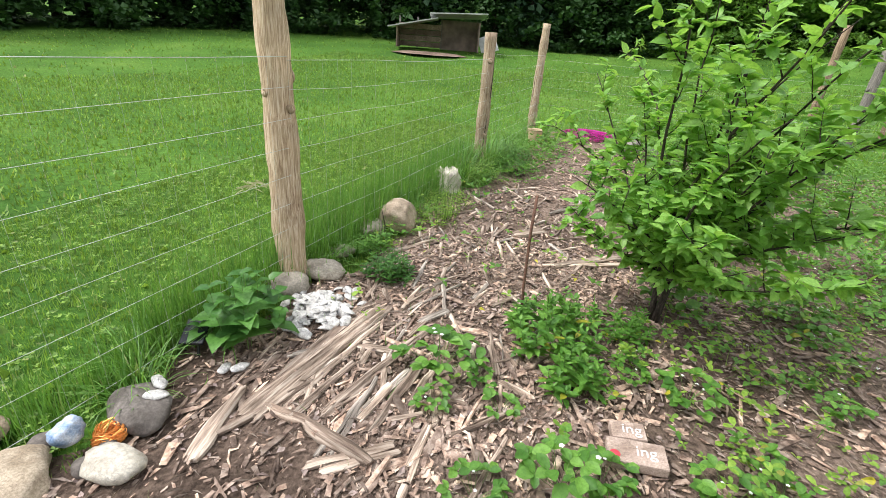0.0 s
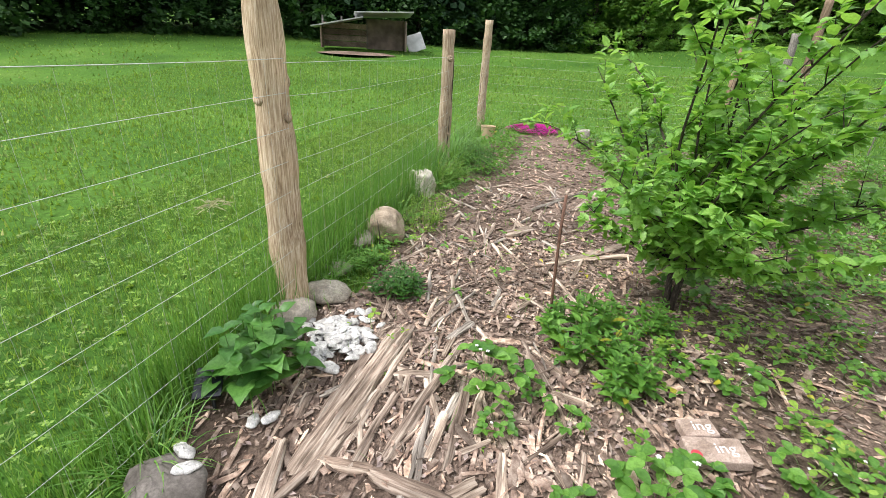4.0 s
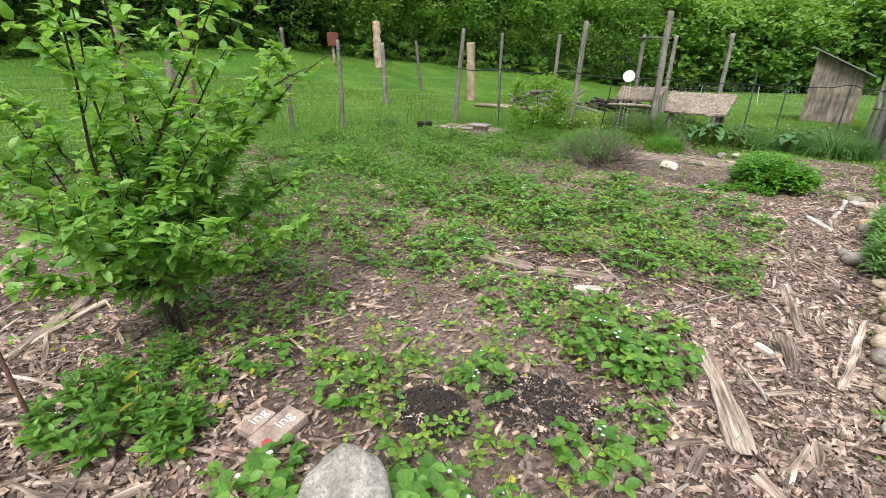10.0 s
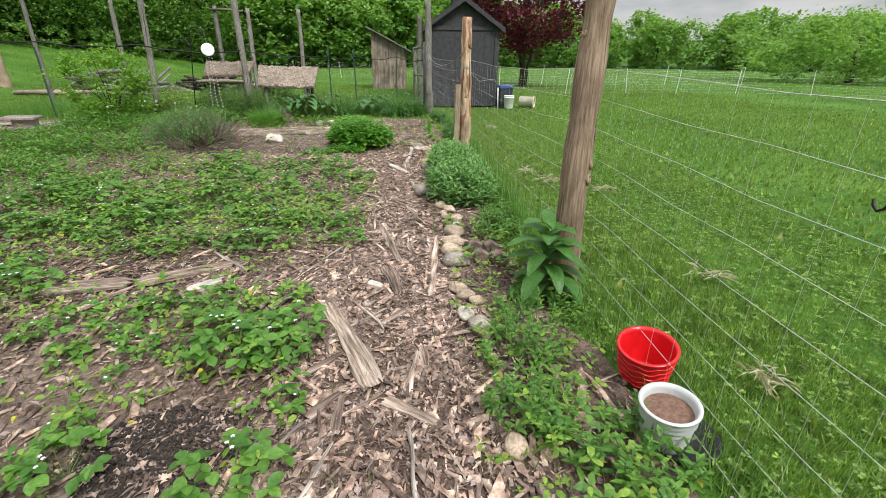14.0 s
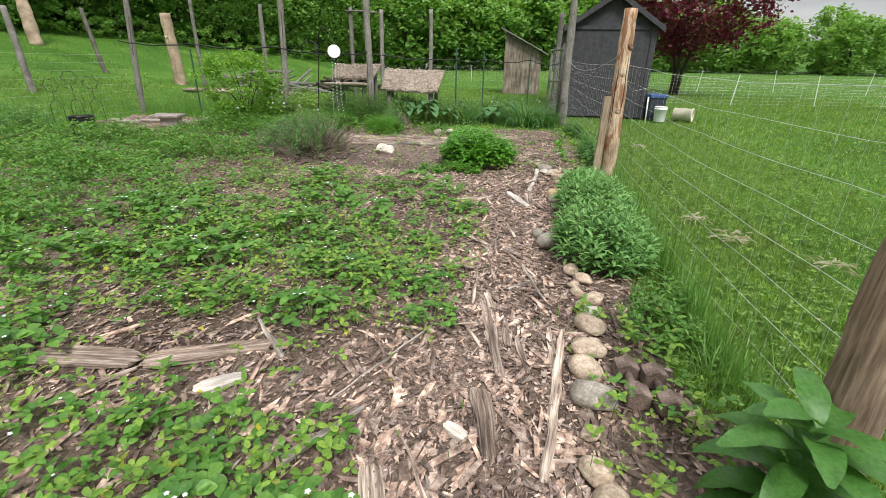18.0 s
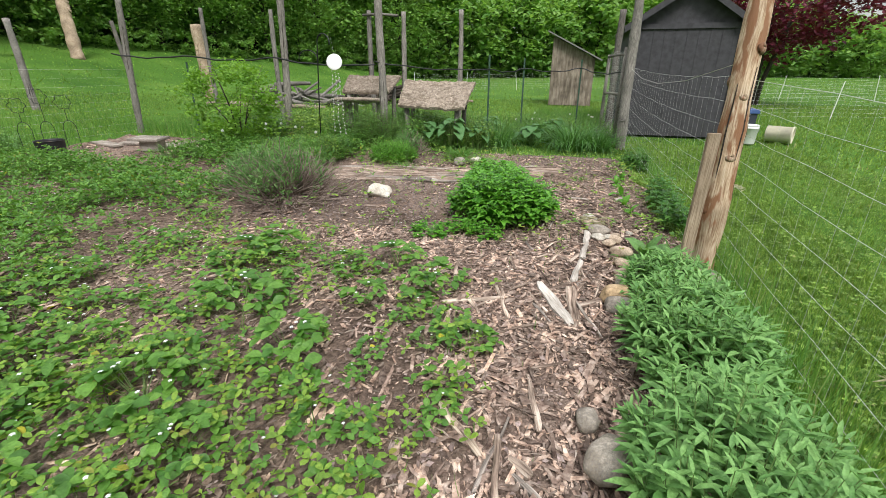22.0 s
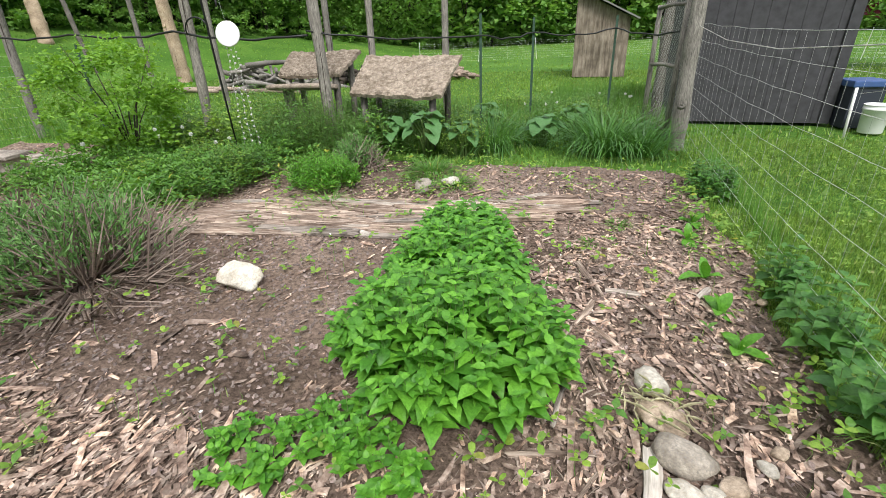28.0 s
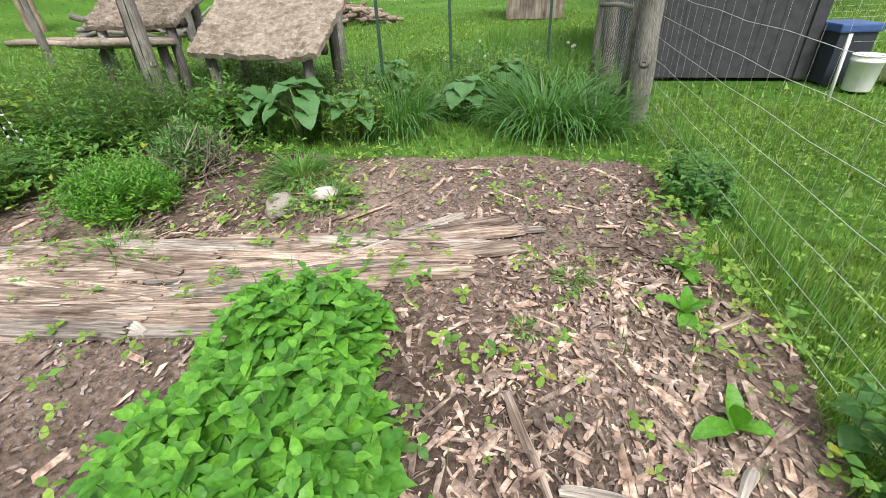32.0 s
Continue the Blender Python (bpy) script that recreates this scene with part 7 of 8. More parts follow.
# copper mesh ball
rngc = np.random.default_rng(6)
g = Geo()
for k in range(46):
    a = np.linspace(0, 6.283 * 2, 40) + k
    ax = rngc.normal(0, 1, 3)
    pts = np.stack([np.cos(a) * 0.065 + 0.012 * np.sin(a * 5 + k), np.sin(a) * 0.05 + 0.01 * np.cos(a * 7 + k), 0.03 + 0.025 * np.sin(a * 1.5 + k)], 1) * rngc.uniform(0.25, 1.1, 3)
    tube_path(g, pts, 0.0018, 4, False)
thing("copper_scourer", "tangle of shiny copper mesh on a stone", "metal mesh", pose(-0.47, -2.72, 0.0), kind="stuff", mesh=g.mesh("copper_scourer"), material=plain_mat("copper", (0.80, 0.33, 0.09), 0.4, 0.75, 0.2, 30, 0))

# solar light lying by the fence
sl = thing("solar_light", "small black solar garden light fallen over", "garden light", pose(-1.06, -2.93, 0.05, 0, 18, 30))
part("panel", bevelled("panel", (0.16, 0.12, 0.012), 0.004), plain_mat("solar_cell", (0.015, 0.017, 0.025), 0.25, 0.1), sl, "", pose(0, 0, 0.05))
part("housing", bevelled("housing", (0.10, 0.08, 0.05), 0.01), M_IRON, sl, "", pose(0, 0, 0.015))
g = Geo()
tube_path(g, [(0.0, 0, 0.0), (0.10, 0.02, -0.05)], [0.008, 0.008], 8)
part("stake", g.mesh("stake", True), M_IRON, sl)


# painted brick sign
def sign():
    root = thing("painted_brick", "broken pinkish brick painted with white letters", "brick", pose(-1.37, -0.73, 0.015, 0, -4, 100))
    m_brick = stone_mat("pink_brick", (0.33, 0.25, 0.22), (0.47, 0.385, 0.345), None, 20, 0.9, 0.5)
    part("slab", bevelled("slab", (0.24, 0.13, 0.05), 0.008), m_brick, root, "", pose(0, 0, 0.025))
    part("piece", bevelled("piece", (0.15, 0.10, 0.045), 0.008), m_brick, root, "", pose(-0.02, 0.125, 0.023, 0, 0, 4))
    m_white = plain_mat("white_paint", (0.82, 0.80, 0.78), 0.6, 0, 0.05, 20, 0)
    for text, x, y in (("ing", -0.005, -0.02), ("ing", -0.05, 0.10)):
        cu = bpy.data.curves.new("letters", "FONT")
        cu.body, cu.size, cu.extrude = text, 0.075, 0.0006
        ob = new("letters_curve", cu)
        me = bpy.data.meshes.new_from_object(ob)
        bpy.data.objects.remove(ob)
        part("lettering", me, m_white, root, "white painted letters", pose(x, y, 0.0515))
    part("red_dab", lathe("red_dab", [(0.0, 0.053), (0.02, 0.052), (0.022, 0.0505)], 14), plain_mat("red_paint", (0.5, 0.05, 0.07), 0.6, 0, 0.1, 20, 0), root, "", pose(-0.09, -0.03, 0))


sign()

# iron rod
g = Geo()
tube_path(g, [(0, 0, -0.1), (0.01, -0.005, 0.3), (0.0, 0.0, 0.64), (-0.012, 0.01, 0.84)], 0.0085, 8)
thing("iron_rod", "rusty iron rod stuck upright in the bed", "rod", pose(-2.13, -1.44, 0, 3, -1, 0), mesh=g.mesh("iron_rod", True), material=M_RUST)
g = Geo()
tube_path(g, [(0, 0, 0), (0.03, 0.02, 0.2), (0.1, 0.03, 0.36)], [0.006, 0.005, 0.003], 5)
thing("dead_twig", "thin dead twig standing by the boulder", "twig", pose(-2.73, -2.78, -0.02), mesh=g.mesh("dead_twig", True), material=M_BARK)


# old dumbbells
def dumbbell(at, turn, label):
    root = thing("dumbbell", label, "dumbbell", pose(at[0], at[1], 0.055, 0, 0, turn), "old dumbbells")
    m = stone_mat("worn_brown_iron_%d" % int(turn), (0.13, 0.095, 0.08), (0.27, 0.205, 0.18), None, 14, 0.8, 0.5)
    for s in (-1, 1):
        prof = [(0.0, -0.042), (0.054, -0.042), (0.062, -0.034), (0.062, 0.034), (0.054, 0.042), (0.0, 0.042)]
        part("head", lathe("head", prof, 6, False), m, root, "", Matrix.Translation((0, s * 0.10, 0)) @ pose(0, 0, 0, 90, 30, 0))
    g = Geo()
    tube_path(g, [(0, -0.06, 0), (0, 0, 0), (0, 0.06, 0)], [0.018, 0.021, 0.018], 12)
    part("grip", g.mesh("grip", True), m, root)


dumbbell((1.16, 2.00), 8, "old worn brown dumbbell lying beside the stones")
dumbbell((1.03, 2.03), 4, "old worn dark dumbbell lying beside the stones")

# board nailed to the fence post
board = wood_mat("sawn_board", (0.24, 0.18, 0.12), (0.42, 0.33, 0.24), (0.56, 0.46, 0.36), (30, 30, 1.0), 0.85, 0.4)
b = bevelled("brace_board", (0.085, 0.028, 1.12), 0.004)
thing("brace_board", "sawn grey-tan board leaning against the post", "board", pose(1.29, 5.76, 0.53, 0, 1, 20), mesh=b, material=board)

# hook hung on the top wire
g = Geo()
tube_path(g, [(0, 0, 0.30), (0, 0, 0.18), (0, 0.0, 0.04), (0.0, -0.012, 0.01), (0, -0.028, 0.0), (0, -0.042, 0.012), (0, -0.045, 0.028)], 0.004, 8)
tube_path(g, [(0, 0, 0.30), (0.004, 0.01, 0.318), (0.006, 0.02, 0.312)], 0.004, 8)
thing("iron_hook", "long black iron hook hung on the wire fence", "hook", pose(1.67, -0.22, 1.12, 0, 0, 180), mesh=g.mesh("iron_hook", True), material=M_IRON)

# grey concrete stump and slate by the phlox
thing("concrete_stub", "short grey concrete pipe standing upright", "concrete block", pose(-8.29, -1.14, 0), mesh=lathe("concrete_stub", [(0.0, 0.0), (0.13, 0.0), (0.125, 0.30), (0.11, 0.31), (0.10, 0.29), (0.0, 0.28)], 20), material=stone_mat("concrete", (0.36, 0.34, 0.31), (0.52, 0.50, 0.46), None, 16))
thing("slate", "dark flat slate stone beside the concrete", "stone", pose(-8.40, -0.67, -0.02, 0, 8, 70), mesh=rock_mesh("slate", (0.55, 0.34, 0.2), 66, 0.2, 3, 0.1), material=STONE_LOOK["dark"][0])


# ---- crook with the white disc ----
def crook():
    root = thing("shepherd_hook", "black iron shepherd's hook with two arms", "garden hook", pose(-4.31, 10.10, 0))
    g = Geo()
    a = np.linspace(0, 3.3, 12)
    top = np.array([0.40, -0.45, 1.82])
    tube_path(g, [(0, 0, -0.1), (0.20, -0.23, 0.9)] + [top + (0.14 - 0.14 * math.cos(t), -0.03 * t, 0.15 * math.sin(t)) for t in a], 0.011, 8)
    part("pole", g.mesh("pole", True), M_IRON, root)
    g = Geo()
    low = np.array([0.33, -0.37, 1.48])
    tube_path(g, [low] + [low + (-0.21 + 0.21 * math.cos(t), 0.03 * t, 0.10 + 0.15 * math.sin(t)) for t in a], 0.009, 8)
    part("side_arm", g.mesh("side_arm", True), M_IRON, root)


crook()
disc = thing("wind_chime", "white round disc with hanging strings of shells", "wind chime", pose(-3.57, 9.56, 0))
g = lathe("disc", [(0.0, 0.006), (0.12, 0.004), (0.13, 0.0), (0.12, -0.004), (0.0, -0.006)], 32)
part("disc", g, plain_mat("white_enamel", (0.82, 0.82, 0.82), 0.4, 0, 0.05, 8, 0.05), disc, "white enamel disc", pose(0, 0, 1.54, 78, 0, 20))
for j, dx in enumerate((-0.06, 0.0, 0.06)):
    for i in range(16):
        z = 1.40 - i * 0.065 - j * 0.02
        m = lathe("shell_bead", [(0.0, 0.01), (0.012, 0.004), (0.014, 0.0), (0.0, -0.008)], 10)
        part("shell_bead", m, M_SHELL, disc, "", pose(dx * (1 + i * 0.05), 0.02 * math.sin(i), z, i * 31, i * 17, 0))
    g = Geo()
    tube_path(g, [(dx * 0.8, 0, 1.47), (dx * 1.8, 0, 0.36)], 0.0012, 3)
    part("string", g.mesh("string"), M_WIRE, disc)
g = Geo()
tube_path(g, [(-0.03, 0, 1.92), (0, 0, 1.68)], 0.0015, 4)
part("hanger", g.mesh("hanger"), M_WIRE, disc)


# ---- posts and rope at the far side ----
def far_post(at, top, rad, lean, seed, label="tall grey weathered fence post", material=None):
    return log_post("fence_post", label, at[0], at[1], top, rad, material or M_POST_GREY, lean, seed, 3)


far_post((-9.64, 10.90), 2.85, 0.07, (0.25, 0.0), 301)
far_post((-5.49, 10.81), 2.85, 0.07, (0.22, 0.0), 302)
far_post((-3.26, 10.76), 2.95, 0.075, (0.02, 0.0), 303)
far_post((-7.23, 13.13), 2.75, 0.06, (0.05, 0), 304)
far_post((-4.51, 13.07), 2.65, 0.06, (0, 0), 305)
far_post((-3.66, 13.05), 2.60, 0.06, (0, 0), 306)
far_post((-2.30, 13.02), 2.60, 0.055, (0, 0), 307)
far_post((-9.68, 13.58), 2.9, 0.055, (0, 0), 308)
far_post((-10.06, 6.48), 2.3, 0.05, (0.03, 0), 311)
far_post((-9.70, 2.20), 2.05, 0.075, (0.0, 0), 312)
far_post((-13.2, 11.1), 2.55, 0.085, (-0.4, 0.2), 313)
far_post((-24.2, 20.8), 4.6, 0.29, (-0.8, 0.6), 314, "bare leaning tan trunk cut off short on the hillside", M_POST_TAN)
far_post((-17.7, 18.0), 3.1, 0.085, (-0.45, 0), 315, "leaning grey forked post")
far_post((-16.1, 20.4), 3.1, 0.25, (-0.1, 0), 316, "thick pale post on the hillside", M_POST_TAN)
far_post((-10.33, 5.12), 2.5, 0.05, (-0.1, 0), 317)
far_post((-12.80, 3.80), 2.9, 0.09, (0, 0), 318, "weathered brown post on the hillside", M_POST_BROWN)
far_post((-12.90, 2.40), 2.5, 0.08, (0.05, 0), 319, "weathered brown post on the hillside", M_POST_BROWN)
g = Geo()
tube_path(g, [(-4.63, 13.0, 2.55), (-4.2, 13.0, 2.56), (-3.76, 13.0, 2.52)], 0.03, 6)
thing("cross_bar", "grey wooden bar joining two posts", "pole", mesh=g.mesh("cross_bar", True), material=M_POST_GREY)
wire_fence("wire_fence", "woven wire fence at the far side", (-9.33, -3.04), (-9.70, 2.20), 1.4, 9, 0.16, 0.02, 0.0009, M_WIRE, 0.06)
wire_fence("wire_fence", "woven wire fence at the far side", (-9.70, 2.20), (-10.06, 6.48), 1.4, 9, 0.16, 0.02, 0.0009, M_WIRE, 0.06)
wire_fence("wire_fence", "woven wire fence at the far side", (-10.06, 6.48), (-9.61, 10.90), 1.4, 9, 0.16, 0.02, 0.0009, M_WIRE, 0.06)
M_TPOST = plain_mat("green_steel", (0.05, 0.10, 0.07), 0.6, 0.3, 0.3, 20, 0.1)
for at, top in (((-1.43, 12.0), 1.68), ((-0.85, 13.0), 1.62), ((0.35, 13.6), 1.6), ((-7.9, 10.9), 1.55)):
    g = Geo()
    box_geo(g, (-0.018, -0.003, -0.1), (0.018, 0.003, top))
    box_geo(g, (-0.003, -0.004, -0.1), (0.003, 0.03, top))
    thing("steel_post", "dark green steel fence post", "fence post", pose(at[0], at[1], rest(*at)), "steel posts", mesh=g.mesh("steel_post"), material=M_TPOST)


def rope(points, rad, label, material=None):
    pts = []
    for (a, b) in zip(points, points[1:]):
        a, b = np.array(a), np.array(b)
        for u in np.linspace(0, 1, 9)[:-1]:
            pts.append(a + (b - a) * u - np.array([0, 0, 0.07 * math.sin(u * math.pi)]) + np.array([0, 0, 0.012 * math.sin(u * 17 + a[0])]))
    pts.append(np.array(points[-1]))
    g = Geo()
    tube_path(g, pts, rad, 6)
    thing("fence_rope", label, "rope", mesh=g.mesh("fence_rope", True), material=material or M_IRON)


rope([(-9.65, 10.66, 1.72), (-7.9, 10.86, 1.68), (-5.5, 10.66, 1.62), (-3.33, 10.66, 1.50)], 0.016, "black cord slung between the far posts")
rope([(-3.33, 10.64, 1.55), (-1.43, 11.98, 1.42), (-0.85, 12.98, 1.42), (0.35, 13.58, 1.42), (1.2, 11.85, 1.38)], 0.012, "black cord slung between steel posts")
g = Geo()
tube_path(g, [(1.40, 5.98, 1.52), (1.38, 7.5, 1.36), (1.34, 9.0, 1.28), (1.30, 10.4, 1.30), (1.25, 11.75, 1.42)], 0.003, 5)
thing("electric_cord", "white knotted electric cord along the fence", "cord", mesh=g.mesh("electric_cord"), material=M_SHELL)
g = Geo()
tube_path(g, [(1.46, 5.98, 1.3), (1.9, 7.5, 1.05), (2.6, 9.6, 1.0), (3.38, 12.72, 0.55)], 0.0025, 5)
thing("electric_cord", "white electric cord running to a white stake", "cord", mesh=g.mesh("electric_cord"), material=M_SHELL)


# ---- wire trellis, planter and slab ----
def trellis(at):
    root = thing("wire_trellis", "black wire trellis shaped like three flowers", "trellis", pose(at[0], at[1], rest(*at), 0, 0, 40))
    for k, (dx, top) in enumerate(((-0.33, 0.84), (0.0, 0.98), (0.33, 0.88))):
        g = Geo()
        a = np.linspace(0, 6.283, 25)
        tube_path(g, np.stack([dx + 0.12 * np.cos(a) * (1 + 0.14 * np.cos(a * 6)), a * 0, top + 0.12 * np.sin(a) * (1 + 0.14 * np.cos(a * 6))], 1), 0.005, 5, False)
        part("flower_ring", g.mesh("flower_ring"), M_IRON, root)
        g = Geo()
        b = np.linspace(0, 3.1416, 13)
        tube_path(g, [(dx - 0.10, 0, -0.1)] + [(dx - 0.10 * math.cos(t), 0, 0.40 + 0.16 * math.sin(t)) for t in b] + [(dx + 0.10, 0, -0.1)], 0.005, 5)
        part("arch", g.mesh("arch"), M_IRON, root)
        g = Geo()
        tube_path(g, [(dx, 0, 0.56), (dx, 0, top - 0.12)], 0.005, 5)
        part("stalk", g.mesh("stalk"), M_IRON, root)


trellis((-8.75, 8.30))
pot("planter", "black plastic planter box in the far bed", (-8.50, 8.10), 0.19, 0.22, 0.26, M_IRON, m_potsoil, 0.85)
sl = thing("wooden_bench", "low grey slab of wood laid on a block", "bench", pose(-7.26, 8.99, rest(-7.35, 8.85), 0, 0, 8))
part("seat", bevelled("seat", (0.62, 0.36, 0.05), 0.012), M_GREYWOOD, sl, "", pose(0, 0, 0.22, 2, 0, 0))
part("block", bevelled("block", (0.38, 0.22, 0.2), 0.015), stone_mat("grey_block", (0.28, 0.26, 0.24), (0.42, 0.40, 0.37), None, 9), sl, "", pose(0.04, 0.02, 0.095))
for k, (x, y, tz) in enumerate(((-8.0, 9.5, 20), (-8.6, 9.2, -15), (-7.2, 9.6, 50), (-6.9, 9.3, 5))):
    thing("board", "flat grey boards lying on the far bed", "wood piece", pose(x, y, rest(x, y) + 0.03, 0, 0, tz), "boards on the far bed", mesh=bevelled("board", (0.9, 0.22, 0.04), 0.01), material=M_GREYWOOD)


# ---- beside the shed ----
wb = thing("bucket", "white plastic bucket with a rim", "bucket", pose(3.77, 13.06, 0))
part("body", lathe("body", [(0.0, 0.0), (0.13, 0.0), (0.135, 0.01), (0.15, 0.30), (0.158, 0.305), (0.158, 0.33), (0.152, 0.33), (0.152, 0.365), (0.158, 0.37), (0.15, 0.375), (0.14, 0.36), (0.125, 0.02), (0.0, 0.015)], 32), plain_mat("white_plastic", (0.78, 0.79, 0.78), 0.4, 0, 0.06, 9, 0.05), wb)
g = Geo()
a = np.linspace(0.0, 3.1416, 15)
tube_path(g, np.stack([np.cos(a) * 0.16, -0.02 - np.sin(a) * 0.05, 0.31 - np.sin(a) * 0.16], 1), 0.003, 5)
part("handle", g.mesh("handle"), M_WIRE, wb, "thin wire handle")
tote = thing("storage_bin", "blue plastic bin against the shed", "bin", pose(3.72, 13.56, 0, 0, 0, 8))
m_blue = plain_mat("blue_plastic", (0.05, 0.10, 0.26), 0.45, 0, 0.12, 8, 0.05)
part("body", box_geo(Geo(), (-0.2, -0.2, 0.0), (0.2, 0.2, 0.56)).mesh("body"), plain_mat("dark_plastic", (0.03, 0.035, 0.05), 0.5), tote)
part("lid", bevelled("lid", (0.46, 0.46, 0.09), 0.02), m_blue, tote, "blue plastic lid", pose(0, 0, 0.6))
pipe = lathe("drain_pipe", [(0.15, -0.22), (0.16, -0.21), (0.16, 0.21), (0.175, 0.215), (0.175, 0.25), (0.15, 0.25), (0.145, 0.2), (0.145, -0.22), (0.15, -0.22)], 36)
thing("drain_pipe", "short cream plastic pipe lying on the grass", "pipe", pose(4.41, 13.38, 0.165, 90, 0, 62), mesh=pipe, material=plain_mat("cream_plastic", (0.62, 0.58, 0.44), 0.5, 0, 0.15, 7, 0.05))
g = Geo()
tube_path(g, [(0, 0, -0.1), (-0.02, 0, 0.3), (-0.03, 0.01, 0.62)], 0.018, 8)
thing("white_stake", "white plastic stake in the lawn", "stake", pose(3.37, 12.73, 0), mesh=g.mesh("white_stake", True), material=plain_mat("white_stake_plastic", (0.8, 0.8, 0.8), 0.4, 0, 0.05, 9, 0))
for k, (x, y, z, ry, tz, ln) in enumerate(((0.75, 12.4, 0.18, 62, 30, 0.7), (0.9, 12.6, 0.10, 78, 15, 0.5))):
    thing("old_board", "grey broken board leaning by the gate", "board", pose(x, y, z, 0, ry, tz), "boards by the gate", mesh=bevelled("old_board", (0.09, 0.03, ln), 0.006), material=M_POST_GREY)
log_post("gate_post", "grey gate post beside the shed", 1.03, 12.89, 2.5, 0.07, M_POST_GREY, (0, 0), 321, 3)
# gate of chicken wire, standing ajar
def gate(a, b, h):
    root = thing("garden_gate", "grey wooden gate covered with chicken wire, ajar", "gate", pose(a[0], a[1], 0.05))
    d = np.array([b[0] - a[0], b[1] - a[1], 0.0])
    for u, top in ((0.04, h), (0.96, h - 0.12)):
        g = Geo()
        tube_path(g, [d * u, d * u + (0, 0, top * 0.5), d * u + (0.01, 0, top)], [0.036, 0.034, 0.032], 7)
        part("stile", g.mesh("stile", True), M_POST_GREY, root)
    for z in (0.12, h * 0.52, h - 0.14):
        g = Geo()
        tube_path(g, [d * 0.02 + (0, 0, z), d * 0.5 + (0, 0, z + 0.01), d * 0.98 + (0, 0, z - 0.02)], 0.026, 6)
        part("rail", g.mesh("rail", True), M_POST_GREY, root)
    ln = float(np.linalg.norm(d))
    side = np.array([d[1], -d[0], 0.0]) / ln * 0.035
    g = Geo()
    step = 0.055
    for k in range(int((ln + h) / step)):
        for flip in (0, 1):
            c = k * step
            lo, hi = max(0.0, c - h + 0.1), min(ln, c)
            if hi - lo < 0.03:
                continue
            u = np.linspace(lo, hi, 12)
            z = (c - u) if not flip else h - 0.1 - (c - u)
            pts = np.stack([d[0] / ln * u, d[1] / ln * u, z + 0.03], 1) + side + np.array([0, 0, 0.012]) * np.sin(u * 40 + k)[:, None]
            tube_path(g, pts, 0.0011, 3, False)
    tagged(part("wire_netting", g.mesh("wire_netting"), M_WIRE, root), kind="stuff")


gate((1.12, 11.92), (0.86, 12.80), 1.75)


# ---- poultry netting ----
M_NETPOST = plain_mat("white_fibreglass", (0.78, 0.78, 0.76), 0.5, 0, 0.05, 9, 0)


def netting(points, label, h=1.05):
    root = thing("poultry_netting", label, "netting", pose(points[0][0], points[0][1], 0))
    o = np.array([points[0][0], points[0][1], 0])
    tops, feet = [], []
    for i, (x, y) in enumerate(points):
        lean = 0.12 * math.sin(i * 2.3)
        f0, t0 = np.array([x, y, float(hill(x, y))]) - o, np.array([x + lean, y, float(hill(x, y)) + h]) - o
        g = Geo()
        tube_path(g, [f0 - (0, 0, 0.1), t0], 0.014, 6)
        part("post", g.mesh("post"), M_NETPOST, root)
        feet.append(f0)
        tops.append(t0)
    g = Geo()
    for i in range(len(points) - 1):
        for k in range(9):
            u = np.linspace(0, 1, 7)[:, None]
            a, b = feet[i] + (tops[i] - feet[i]) * (k + 0.4) / 9, feet[i + 1] + (tops[i + 1] - feet[i + 1]) * (k + 0.4) / 9
            p = a + (b - a) * u - np.array([0, 0, 1.0]) * np.sin(u * np.pi) * 0.10 * (k / 9)
            tube_path(g, p, 0.0014, 3, False)
        n = 16
        u = (np.arange(n) / n)[:, None]
        lo, hi = feet[i] + (feet[i + 1] - feet[i]) * u, tops[i] + (tops[i + 1] - tops[i]) * u
        hi = hi - np.array([0, 0, 1.0]) * np.sin(u * np.pi) * 0.10
        tubes(g, lo, hi, 0.001, 0.001, 3)
    tagged(part("net", g.mesh("net"), M_NETPOST, root), kind="stuff")


netting([(4.6, 18.6), (7.6, 18.9), (10.6, 19.4), (13.2, 19.8), (16.0, 19.6), (18.7, 18.4), (20.2, 15.5), (20.5, 12.0)], "white electric poultry netting across the field")
netting([(5.5, 26.0), (9.0, 27.2), (13.0, 28.0), (17.0, 27.5), (21.0, 26.0)], "white electric poultry netting further off")
netting([(-9.5, 30.0), (-6.5, 31.0), (-3.5, 32.0), (-0.5, 33.0), (2.5, 33.5), (5.5, 34.0)], "white netting along the far field")


# ---- wood piles and the low shelter ----
def pile(at, n, rx, ry, h, label, seed, length=(0.8, 1.8), material=None):
    r = random.Random(seed)
    root = thing("log_pile", label, "log pile", pose(at[0], at[1], rest(*at)))
    for i in range(n):
        a, q = r.uniform(0, 6.283), math.sqrt(r.random())
        z = h * (1 - q) * r.uniform(0.3, 1.0) + 0.05
        p = np.array([math.cos(a) * q * rx, math.sin(a) * q * ry, z])
        t = r.gauss(0.2, 0.9)
        d = np.array([math.cos(t), math.sin(t), r.gauss(0.05, 0.28)]) * r.uniform(*length) / 2
        g = Geo()
        rad = r.uniform(0.03, 0.09)
        tube_path(g, [p - d, p + (0, 0, 0.02), p + d], [rad, rad * 0.95, rad * 0.8], 7)
        part("log", g.mesh("log", True), material or M_POST_GREY, root)


